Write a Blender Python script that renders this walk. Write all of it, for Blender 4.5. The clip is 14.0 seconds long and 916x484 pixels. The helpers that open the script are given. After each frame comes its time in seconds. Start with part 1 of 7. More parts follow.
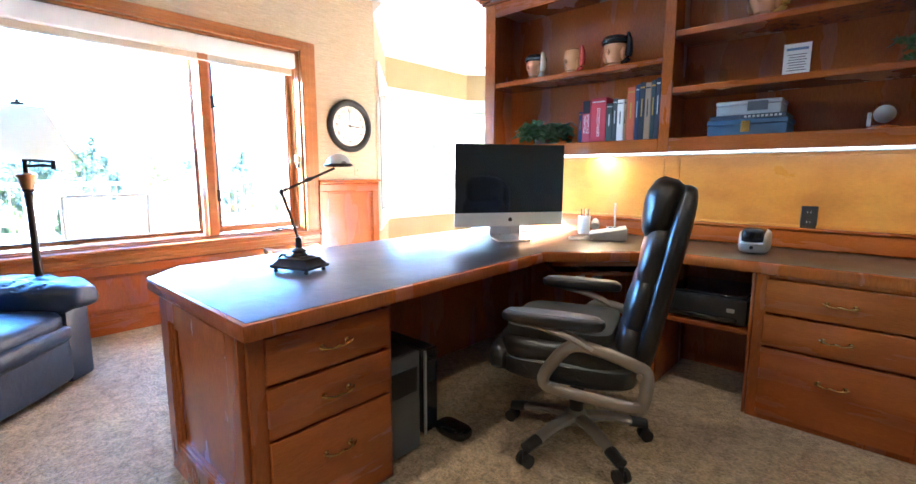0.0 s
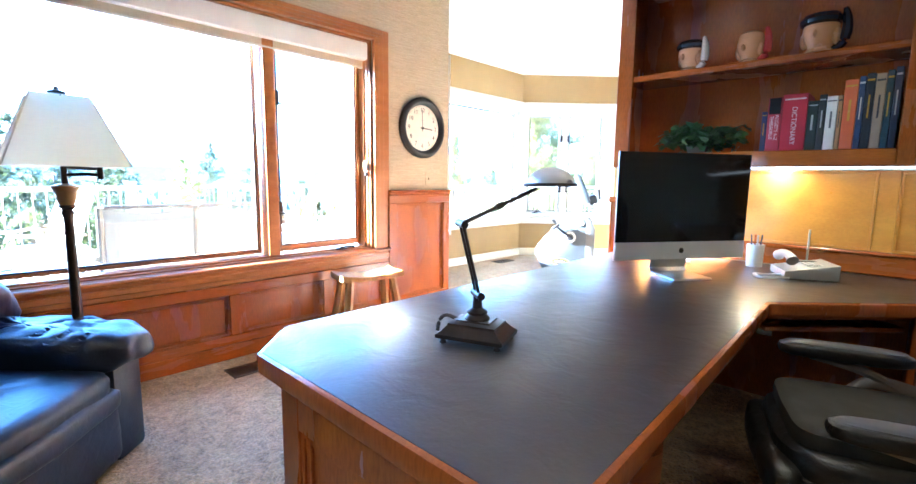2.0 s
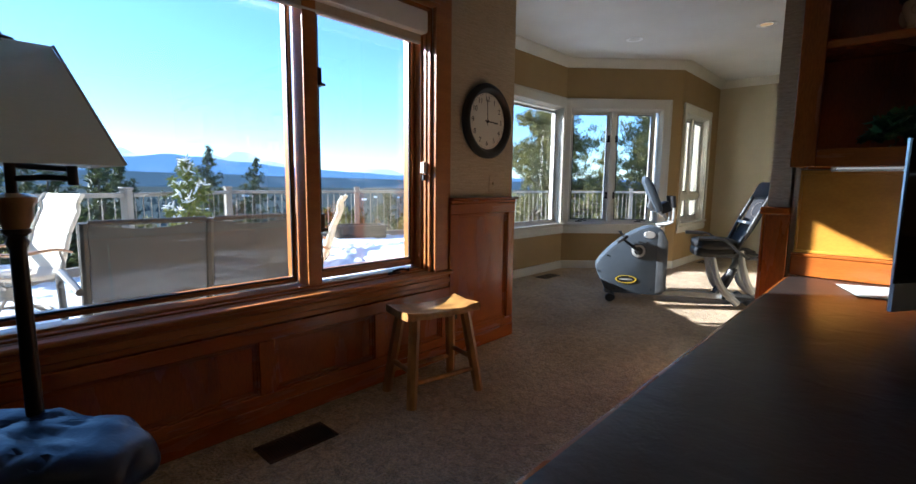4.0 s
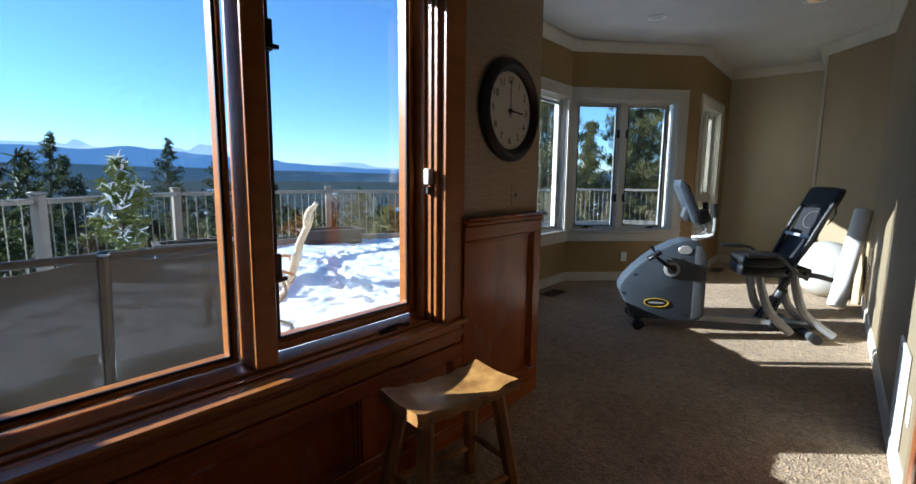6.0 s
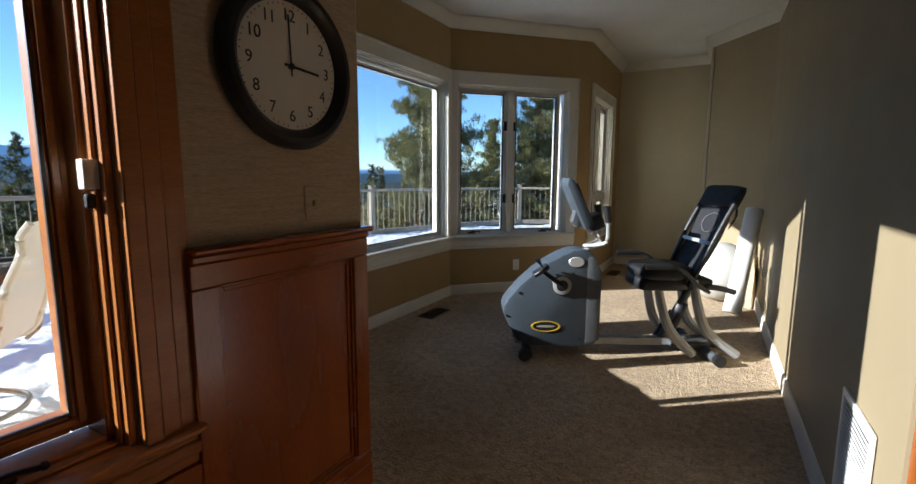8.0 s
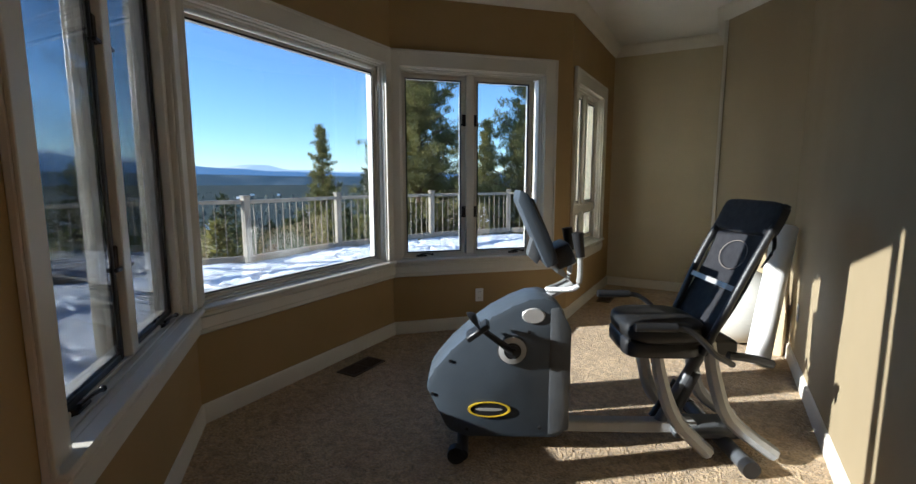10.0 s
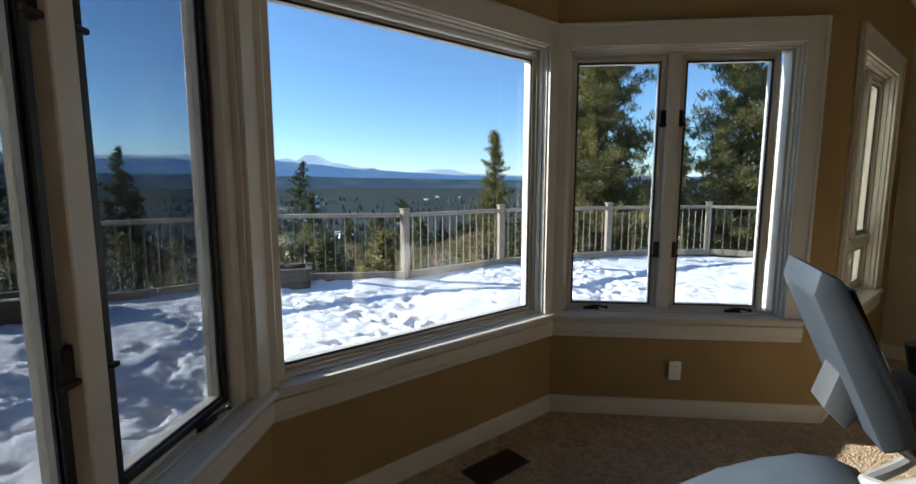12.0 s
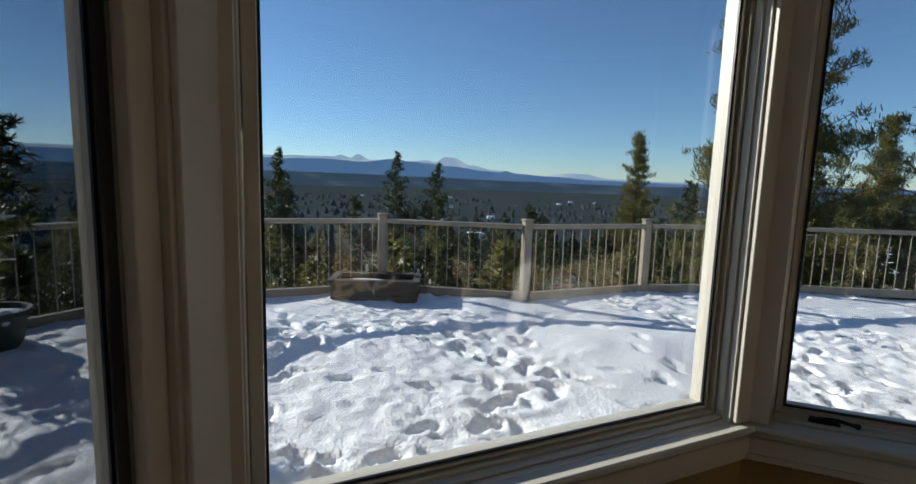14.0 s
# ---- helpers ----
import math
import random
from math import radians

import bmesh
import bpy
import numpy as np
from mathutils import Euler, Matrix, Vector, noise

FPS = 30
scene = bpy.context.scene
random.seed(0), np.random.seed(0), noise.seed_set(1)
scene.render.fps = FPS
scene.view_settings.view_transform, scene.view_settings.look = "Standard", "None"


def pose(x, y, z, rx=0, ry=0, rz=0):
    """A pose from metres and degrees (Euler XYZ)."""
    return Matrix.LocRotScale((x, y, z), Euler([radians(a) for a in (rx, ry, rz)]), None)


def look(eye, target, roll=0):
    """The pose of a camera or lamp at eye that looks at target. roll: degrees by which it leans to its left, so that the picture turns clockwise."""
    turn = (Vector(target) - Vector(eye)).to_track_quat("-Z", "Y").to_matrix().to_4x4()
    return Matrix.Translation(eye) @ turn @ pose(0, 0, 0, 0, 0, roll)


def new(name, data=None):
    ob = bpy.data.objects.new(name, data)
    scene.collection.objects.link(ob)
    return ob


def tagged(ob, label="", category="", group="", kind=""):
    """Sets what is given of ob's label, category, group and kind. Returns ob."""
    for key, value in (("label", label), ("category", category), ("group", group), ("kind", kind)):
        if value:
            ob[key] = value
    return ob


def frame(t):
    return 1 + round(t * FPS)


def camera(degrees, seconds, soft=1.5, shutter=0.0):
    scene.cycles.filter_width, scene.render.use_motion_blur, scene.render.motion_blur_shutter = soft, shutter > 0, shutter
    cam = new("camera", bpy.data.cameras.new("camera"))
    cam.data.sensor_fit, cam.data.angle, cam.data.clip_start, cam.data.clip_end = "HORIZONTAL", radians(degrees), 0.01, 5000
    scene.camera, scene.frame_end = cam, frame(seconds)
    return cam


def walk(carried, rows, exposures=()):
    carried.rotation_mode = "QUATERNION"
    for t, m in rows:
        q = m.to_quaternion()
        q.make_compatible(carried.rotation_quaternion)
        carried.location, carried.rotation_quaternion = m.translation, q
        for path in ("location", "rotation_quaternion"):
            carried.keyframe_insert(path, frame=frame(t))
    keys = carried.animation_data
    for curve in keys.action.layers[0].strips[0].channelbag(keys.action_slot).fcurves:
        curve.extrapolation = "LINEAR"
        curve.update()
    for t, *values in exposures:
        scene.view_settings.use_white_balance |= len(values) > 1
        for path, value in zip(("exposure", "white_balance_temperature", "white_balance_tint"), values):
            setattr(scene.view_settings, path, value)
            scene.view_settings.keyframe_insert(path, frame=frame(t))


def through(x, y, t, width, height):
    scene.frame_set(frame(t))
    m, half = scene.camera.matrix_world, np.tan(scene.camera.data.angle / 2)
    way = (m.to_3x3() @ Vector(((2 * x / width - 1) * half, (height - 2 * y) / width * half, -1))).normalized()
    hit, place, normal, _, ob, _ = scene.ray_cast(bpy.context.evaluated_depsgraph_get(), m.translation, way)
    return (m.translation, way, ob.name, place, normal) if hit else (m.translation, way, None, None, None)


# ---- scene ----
cam = camera(88.3, 14.0)
PATH = [
    (0, (0.239, 0.345, 1.159), (-1.088, 1.815, 0.876), 0.1),
    (0.5, (-0.006, 0.297, 1.152), (-1.328, 1.773, 0.885), 0.7),
    (1, (-0.216, 0.346, 1.199), (-1.571, 1.792, 0.923), 0.5),
    (1.5, (-0.464, 0.355, 1.191), (-1.825, 1.797, 0.927), 0.7),
    (2, (-0.723, 0.378, 1.208), (-2.08, 1.823, 0.942), 0.8),
    (2.5, (-0.986, 0.41, 1.21), (-2.362, 1.837, 0.945), 0.3),
    (3, (-1.275, 0.404, 1.21), (-2.634, 1.849, 0.951), 0.8),
    (3.2, (-1.356, 0.425, 1.198), (-2.715, 1.87, 0.946), 0.8),
    (5.5, (-2.29, 0.996, 1.252), (-3.597, 2.489, 0.997), 0.2),
    (6, (-2.469, 1.132, 1.297), (-3.731, 2.66, 1.026), 0.6),
    (6.5, (-2.556, 1.319, 1.315), (-3.766, 2.89, 1.049), 0.3),
    (7, (-2.577, 1.586, 1.306), (-3.713, 3.21, 1.043), 0.0),
    (7.5, (-2.61, 1.86, 1.287), (-3.652, 3.547, 1.022), 0.2),
    (8, (-2.647, 2.146, 1.298), (-3.607, 3.879, 1.025), 0.3),
    (10.3, (-2.798, 3.534, 1.373), (-3.782, 5.256, 1.114), -0.2),
    (10.5, (-2.842, 3.635, 1.417), (-3.877, 5.325, 1.147), -0.2),
    (11, (-2.982, 3.866, 1.439), (-4.176, 5.448, 1.174), -0.3),
    (11.5, (-3.163, 4.073, 1.476), (-4.528, 5.512, 1.214), 0.1),
    (12, (-3.323, 4.262, 1.475), (-4.853, 5.527, 1.226), 0.0),
    (12.5, (-3.499, 4.46, 1.504), (-5.16, 5.546, 1.255), -0.2),
    (13, (-3.697, 4.623, 1.507), (-5.452, 5.551, 1.263), -0.1),
    (13.5, (-3.923, 4.752, 1.514), (-5.715, 5.606, 1.268), 0.2),
    (14, (-4.100, 4.884, 1.508), (-5.916, 5.687, 1.265), 1.7),
]
EXPOSURES = [(0.0, 6.4, 4800, 9), (1.0, 6.4, 4800, 8), (2.0, 5.88, 4800, 7), (2.5, 5.1, 5000, 8), (3.0, 4.05, 5350, 10), (3.2, 3.5, 5350, 10), (5.0, 1.5, 5150, 8), (5.5, 1.3, 5050, 6), (7.5, 1.3, 5500, 8), (11.0, 1.27, 5650, 8), (12.0, 1.15, 5900, 8), (12.7, 0.95, 6050, 8), (13.4, 0.62, 6150, 8), (14.0, 0.35, 6150, 8)]
walk(cam, [(t, look(eye, target, roll)) for t, eye, target, roll in PATH], EXPOSURES)

# ---- exposure is keyed with the walk above; world and sun ----
world = bpy.data.worlds.new("sky")
scene.world = world
world.use_nodes = True
wn = world.node_tree.nodes
sky = wn.new("ShaderNodeTexSky")
sky.sky_type = "NISHITA"
sky.sun_disc = False
SUN_EL, SUN_DIR = 21.5, Vector((-0.777, -0.629, 0.0))
sky.sun_elevation = radians(SUN_EL)
sky.sun_rotation = math.atan2(SUN_DIR.x, SUN_DIR.y)
sky.altitude = 1100
sky.air_density, sky.dust_density, sky.ozone_density = 1.0, 0.05, 4.5
world.node_tree.links.new(sky.outputs[0], wn["Background"].inputs[0])
wn["Background"].inputs[1].default_value = 0.10
sun_data = bpy.data.lights.new("sun", "SUN")
sun_data.energy, sun_data.angle, sun_data.color = 5.0, radians(0.5), (1.0, 0.93, 0.82)
sun = new("sun", sun_data)
sun_to = SUN_DIR * math.cos(radians(SUN_EL)) + Vector((0, 0, math.sin(radians(SUN_EL))))
sun.matrix_world = look(sun_to * 40, (0, 0, 0))


# ---- materials ----
def mat(name, c1, c2=None, rough=0.5, metal=0.0, scale=6.0, stretch=(1, 1, 1), bump=0.15, bscale=80.0, coat=0.0, fleck=0.0, rvar=0.12, spec=0.5, per_object=0.0, detail=6.0, bdist=0.002, sheen=0.0, low=0.35, high=0.68, wr=0.0, wr_d=0.01, flo=0.0, fhi=1.0):
    """A principled material with a broad colour variation, a fine grain and a fine relief."""
    m = bpy.data.materials.new(name)
    m.use_nodes = True
    n, l = m.node_tree.nodes, m.node_tree.links
    p = n["Principled BSDF"]
    c2 = c2 or tuple(v * 0.8 for v in c1)
    tc = n.new("ShaderNodeTexCoord")
    mp = n.new("ShaderNodeMapping")
    mp.inputs["Scale"].default_value = stretch
    l.new(tc.outputs["Object"], mp.inputs["Vector"])
    vec = mp.outputs["Vector"]
    if per_object:
        oi = n.new("ShaderNodeObjectInfo")
        ad = n.new("ShaderNodeVectorMath")
        ad.operation = "MULTIPLY_ADD"
        ad.inputs[1].default_value = (37, 23, 51)
        cb = n.new("ShaderNodeCombineXYZ")
        for k in range(3):
            l.new(oi.outputs["Random"], cb.inputs[k])
        l.new(cb.outputs[0], ad.inputs[0])
        l.new(vec, ad.inputs[2])
        vec = ad.outputs[0]
    big = n.new("ShaderNodeTexNoise")
    big.inputs["Scale"].default_value, big.inputs["Detail"].default_value = scale, detail
    l.new(vec, big.inputs["Vector"])
    ramp = n.new("ShaderNodeMapRange")
    ramp.inputs[1].default_value, ramp.inputs[2].default_value = low, high
    l.new(big.outputs[0], ramp.inputs[0])
    mix = n.new("ShaderNodeMix")
    mix.data_type = "RGBA"
    mix.inputs["A"].default_value, mix.inputs["B"].default_value = (*c1, 1), (*c2, 1)
    l.new(ramp.outputs[0], mix.inputs["Factor"])
    fine = n.new("ShaderNodeTexNoise")
    fine.inputs["Scale"].default_value, fine.inputs["Detail"].default_value = bscale, 4
    l.new(vec, fine.inputs["Vector"])
    out = mix.outputs["Result"]
    if fleck:
        m2 = n.new("ShaderNodeMix")
        m2.data_type, m2.blend_type = "RGBA", "OVERLAY"
        m2.inputs["Factor"].default_value = fleck
        l.new(out, m2.inputs["A"])
        fr = n.new("ShaderNodeMapRange")
        fr.inputs[1].default_value, fr.inputs[2].default_value = flo, fhi
        l.new(fine.outputs[0], fr.inputs[0])
        l.new(fr.outputs[0], m2.inputs["B"])
        out = m2.outputs["Result"]
    l.new(out, p.inputs["Base Color"])
    rr = n.new("ShaderNodeMapRange")
    rr.inputs[3].default_value, rr.inputs[4].default_value = max(0.02, rough - rvar), min(1, rough + rvar)
    l.new(big.outputs[0], rr.inputs[0])
    l.new(rr.outputs[0], p.inputs["Roughness"])
    p.inputs["Metallic"].default_value = metal
    p.inputs["Coat Weight"].default_value = coat
    p.inputs["Coat Roughness"].default_value = 0.15
    p.inputs["Specular IOR Level"].default_value = spec
    p.inputs["Sheen Weight"].default_value = sheen
    if bump:
        b = n.new("ShaderNodeBump")
        b.inputs["Strength"].default_value, b.inputs["Distance"].default_value = bump, bdist
        l.new(fine.outputs[0], b.inputs["Height"])
        l.new(b.outputs[0], p.inputs["Normal"])
        if wr:
            crease = n.new("ShaderNodeTexNoise")
            crease.inputs["Scale"].default_value, crease.inputs["Detail"].default_value, crease.inputs["Distortion"].default_value = wr, 3, 1.2
            l.new(vec, crease.inputs["Vector"])
            b2 = n.new("ShaderNodeBump")
            b2.inputs["Strength"].default_value, b2.inputs["Distance"].default_value = 0.8, wr_d
            l.new(crease.outputs[0], b2.inputs["Height"])
            l.new(b2.outputs[0], b.inputs["Normal"])
    return m


CHERRY = mat("cherry wood", (0.37, 0.100, 0.012), (0.23, 0.054, 0.007), 0.26, scale=2.4, stretch=(2.5, 2.5, 0.5), bump=0.06, bscale=60, coat=0.15, fleck=0.2, flo=0.25, fhi=0.75, per_object=1, low=0.25, high=0.75)
CHERRY_H = mat("cherry wood along", (0.37, 0.100, 0.012), (0.23, 0.054, 0.007), 0.26, scale=2.4, stretch=(0.7, 0.7, 6), bump=0.06, bscale=60, coat=0.15, fleck=0.2, flo=0.25, fhi=0.75, per_object=1, low=0.25, high=0.75)
# Cherry again, lightened in its colour to look sunlit on the window.
SUNCHERRY = mat("sunlit-toned cherry", (0.42, 0.160, 0.032), (0.30, 0.098, 0.018), 0.34, scale=2.4, stretch=(0.7, 0.7, 6), bump=0.06, bscale=60, coat=0.05, fleck=0.2, flo=0.25, fhi=0.75, per_object=1, low=0.25, high=0.75)
# Cherry-like panelling with the strip light's yellow put into its colour.
LITPANEL = mat("lamp-yellow panel wood", (0.52, 0.245, 0.030), (0.38, 0.155, 0.018), 0.32, scale=4, stretch=(1, 1, 1.6), bump=0.03, bscale=60, coat=0.2, fleck=0.1, flo=0.2, fhi=0.8, per_object=1)
RUSTIC = mat("rustic honey pine", (0.50, 0.27, 0.075), (0.22, 0.09, 0.025), 0.35, scale=9, stretch=(1, 1, 0.3), bump=0.4, bscale=30, coat=0.3, fleck=0.5)
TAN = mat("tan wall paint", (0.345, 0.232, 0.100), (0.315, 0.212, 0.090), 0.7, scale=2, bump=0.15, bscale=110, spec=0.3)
# Greyer than the tan, and toned down for the dim inner walls.
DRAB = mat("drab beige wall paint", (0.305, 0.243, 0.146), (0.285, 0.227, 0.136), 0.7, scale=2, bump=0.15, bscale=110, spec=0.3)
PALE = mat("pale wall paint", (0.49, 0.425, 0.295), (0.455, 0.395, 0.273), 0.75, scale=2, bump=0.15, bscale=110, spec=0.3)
CEIL = mat("ceiling paint", (0.64, 0.62, 0.575), (0.60, 0.58, 0.535), 0.9, scale=2, bump=0.35, bscale=55, bdist=0.004, spec=0.2)
TRIM = mat("white trim paint", (0.62, 0.585, 0.505), (0.57, 0.535, 0.46), 0.38, scale=3, bump=0.04, bscale=90)
DESK = mat("dark brown leatherette", (0.044, 0.030, 0.024), (0.026, 0.018, 0.015), 0.37, scale=2.6, bump=0.35, bscale=110, coat=0.08, spec=0.6, detail=8, wr=9, wr_d=0.0035, rvar=0.08)
LEATHER = mat("navy leather", (0.007, 0.016, 0.044), (0.004, 0.009, 0.027), 0.38, scale=5, bump=0.25, bscale=120, fleck=0.1, wr=14, wr_d=0.003)
BLACKL = mat("black leather", (0.013, 0.012, 0.012), (0.008, 0.008, 0.008), 0.36, scale=6, bump=0.3, bscale=150, wr=12, wr_d=0.006)
BLACK = mat("black plastic", (0.016, 0.016, 0.017), (0.011, 0.011, 0.012), 0.42, scale=9, bump=0.1, bscale=200)
BLACKG = mat("gloss black", (0.010, 0.010, 0.011), (0.008, 0.008, 0.009), 0.06, scale=2, bump=0, rvar=0.02)
BRONZE = mat("dark bronze", (0.040, 0.030, 0.024), (0.022, 0.017, 0.014), 0.36, metal=0.6, scale=14, bump=0.1)
BRASS = mat("polished brass", (0.78, 0.52, 0.18), (0.62, 0.38, 0.11), 0.22, metal=1, scale=20, bump=0.03)
PEWTER = mat("pewter painted steel", (0.29, 0.25, 0.21), (0.24, 0.205, 0.17), 0.38, metal=0.35, scale=8, bump=0.05)
ALU = mat("aluminium", (0.66, 0.66, 0.66), (0.6, 0.6, 0.6), 0.32, metal=0.8, scale=4, bump=0.02)
PALEALU = mat("satin pale aluminium", (0.74, 0.74, 0.73), (0.70, 0.70, 0.69), 0.4, metal=0.25, scale=4, bump=0.02)
SILVER = mat("silver plastic", (0.48, 0.47, 0.45), (0.42, 0.41, 0.39), 0.35, metal=0.3, scale=8, bump=0.03)
LINEN = mat("linen shade", (0.62, 0.55, 0.43), (0.56, 0.49, 0.38), 0.85, scale=40, stretch=(1, 1, 6), bump=0.4, bscale=190)
WHITE = mat("white plastic", (0.78, 0.77, 0.74), (0.72, 0.71, 0.68), 0.35, scale=6, bump=0.02)
CLOCKF = mat("clock face paper", (0.78, 0.75, 0.66), (0.72, 0.69, 0.60), 0.6, scale=3, bump=0.02)
BIKEG = mat("slate grey plastic", (0.060, 0.074, 0.090), (0.050, 0.062, 0.077), 0.42, scale=7, bump=0.2, bscale=220)
BIKEL = mat("light grey steel", (0.38, 0.38, 0.37), (0.33, 0.33, 0.32), 0.38, scale=8, bump=0.06, metal=0.2)
DGREY = mat("dark grey steel", (0.09, 0.095, 0.10), (0.07, 0.074, 0.078), 0.4, scale=8, bump=0.06)
MESHF = mat("black mesh cloth", (0.010, 0.010, 0.013), (0.006, 0.006, 0.009), 0.75, scale=30, bump=0.5, bscale=260, sheen=0.05)
BALL = mat("pearl grey vinyl", (0.52, 0.51, 0.46), (0.47, 0.46, 0.42), 0.35, scale=4, bump=0.06)
FOAM = mat("white foam", (0.76, 0.74, 0.70), (0.70, 0.68, 0.64), 0.8, scale=6, bump=0.2, bscale=150)
VENTM = mat("brown vent steel", (0.075, 0.048, 0.030), (0.055, 0.035, 0.022), 0.4, metal=0.4, scale=10, bump=0.05)
SNOW = mat("snow", (0.92, 0.925, 0.94), (0.87, 0.88, 0.91), 0.6, scale=9, bump=0.6, bscale=45, bdist=0.016, spec=0.3)
RAILM = mat("greige rail paint", (0.30, 0.255, 0.195), (0.24, 0.20, 0.155), 0.55, scale=5, bump=0.1, bscale=60)
DECKM = mat("weathered deck board", (0.24, 0.20, 0.17), (0.16, 0.135, 0.115), 0.8, scale=4, stretch=(1, 8, 8), bump=0.4, bscale=30, per_object=1)
PLANTER = mat("weathered planter timber", (0.105, 0.082, 0.062), (0.065, 0.05, 0.039), 0.8, scale=4, stretch=(1, 1, 6), bump=0.4, bscale=40)
SLING = mat("cream sling mesh", (0.70, 0.61, 0.47), (0.62, 0.53, 0.40), 0.6, scale=40, bump=0.4, bscale=220)
SLINGG = mat("taupe sling mesh", (0.17, 0.15, 0.125), (0.14, 0.12, 0.10), 0.7, scale=40, bump=0.5, bscale=220)
ARMW = mat("tan cast arm", (0.50, 0.27, 0.12), (0.38, 0.19, 0.08), 0.35, scale=6, bump=0.1)
BARK = mat("pine bark", (0.13, 0.075, 0.045), (0.06, 0.038, 0.026), 0.9, scale=9, stretch=(1, 1, 0.3), bump=0.8, bscale=25, bdist=0.03)
NEEDLE = mat("pine needles", (0.205, 0.185, 0.060), (0.100, 0.100, 0.034), 0.6, scale=1.2, bump=0, low=0.3, high=0.7)
JUNI = mat("juniper needles", (0.062, 0.070, 0.026), (0.026, 0.036, 0.017), 0.65, scale=1.5, bump=0)
DRYB = mat("dry brush", (0.20, 0.13, 0.06), (0.09, 0.06, 0.03), 0.8, scale=1.5, bump=0)
LEAF = mat("ivy leaf", (0.07, 0.16, 0.045), (0.03, 0.075, 0.022), 0.4, scale=30, bump=0.1)
# Lightened and cooled: distant haze is put into the ground's colour.
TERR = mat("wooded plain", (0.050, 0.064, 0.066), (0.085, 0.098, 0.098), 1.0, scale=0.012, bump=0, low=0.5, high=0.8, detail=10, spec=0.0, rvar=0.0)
TUB = mat("dark green tub", (0.030, 0.045, 0.030), (0.022, 0.034, 0.022), 0.5, scale=6, bump=0.1)
STUCCO = mat("house siding", (0.34, 0.29, 0.22), (0.30, 0.25, 0.19), 0.85, scale=3, bump=0.3, bscale=60)


def carpet_mat():
    """Cut-pile carpet: tufts of uneven tone about a centimetre wide, trodden areas, deep soft relief."""
    m = mat("beige cut-pile carpet", (0.56, 0.41, 0.24), (0.42, 0.295, 0.165), 0.95, scale=1.7, bump=0.0, bscale=100, spec=0.1, sheen=0.2, detail=9)
    n, l = m.node_tree.nodes, m.node_tree.links
    p = n["Principled BSDF"]
    base = p.inputs["Base Color"].links[0].from_socket
    tc = n.new("ShaderNodeTexCoord")
    tufts_n, clump = n.new("ShaderNodeTexNoise"), n.new("ShaderNodeTexNoise")
    tufts_n.inputs["Scale"].default_value, tufts_n.inputs["Detail"].default_value = 85, 3
    clump.inputs["Scale"].default_value, clump.inputs["Detail"].default_value, clump.inputs["Distortion"].default_value = 24, 4, 1.0
    add = n.new("ShaderNodeMath")
    add.operation = "ADD"
    for t in (tufts_n, clump):
        l.new(tc.outputs["Object"], t.inputs["Vector"])
    l.new(tufts_n.outputs[0], add.inputs[0])
    l.new(clump.outputs[0], add.inputs[1])
    tone = n.new("ShaderNodeMapRange")
    tone.inputs[1].default_value, tone.inputs[2].default_value = 0.72, 1.22
    tone.inputs[3].default_value, tone.inputs[4].default_value = 0.50, 1.22
    l.new(add.outputs[0], tone.inputs[0])
    mul = n.new("ShaderNodeVectorMath")
    mul.operation = "SCALE"
    l.new(base, mul.inputs[0])
    l.new(tone.outputs[0], mul.inputs["Scale"])
    l.new(mul.outputs[0], p.inputs["Base Color"])
    bu = n.new("ShaderNodeBump")
    bu.inputs["Strength"].default_value, bu.inputs["Distance"].default_value = 1.0, 0.022
    l.new(add.outputs[0], bu.inputs["Height"])
    l.new(bu.outputs[0], p.inputs["Normal"])
    return m


CARPET = carpet_mat()


def let_through(m, share, c):
    """Thin leaves and needles: part of the light passes through them."""
    n, l = m.node_tree.nodes, m.node_tree.links
    p, out = n["Principled BSDF"], n["Material Output"]
    tl, mx = n.new("ShaderNodeBsdfTranslucent"), n.new("ShaderNodeMixShader")
    tl.inputs[0].default_value = (*c, 1)
    mx.inputs[0].default_value = share
    l.new(p.outputs[0], mx.inputs[1])
    l.new(tl.outputs[0], mx.inputs[2])
    l.new(mx.outputs[0], out.inputs[0])


let_through(NEEDLE, 0.28, (0.25, 0.23, 0.06))
let_through(JUNI, 0.25, (0.09, 0.11, 0.035))


def plain(name, c, rough=0.5, metal=0.0):
    return mat(name, c, tuple(v * 0.88 for v in c), rough, metal, scale=12, bump=0.05)


def emit(name, c, strength):
    m = bpy.data.materials.new(name)
    m.use_nodes = True
    n = m.node_tree.nodes
    e = n.new("ShaderNodeEmission")
    e.inputs[0].default_value, e.inputs[1].default_value = (*c, 1), strength
    m.node_tree.links.new(e.outputs[0], n["Material Output"].inputs[0])
    return m


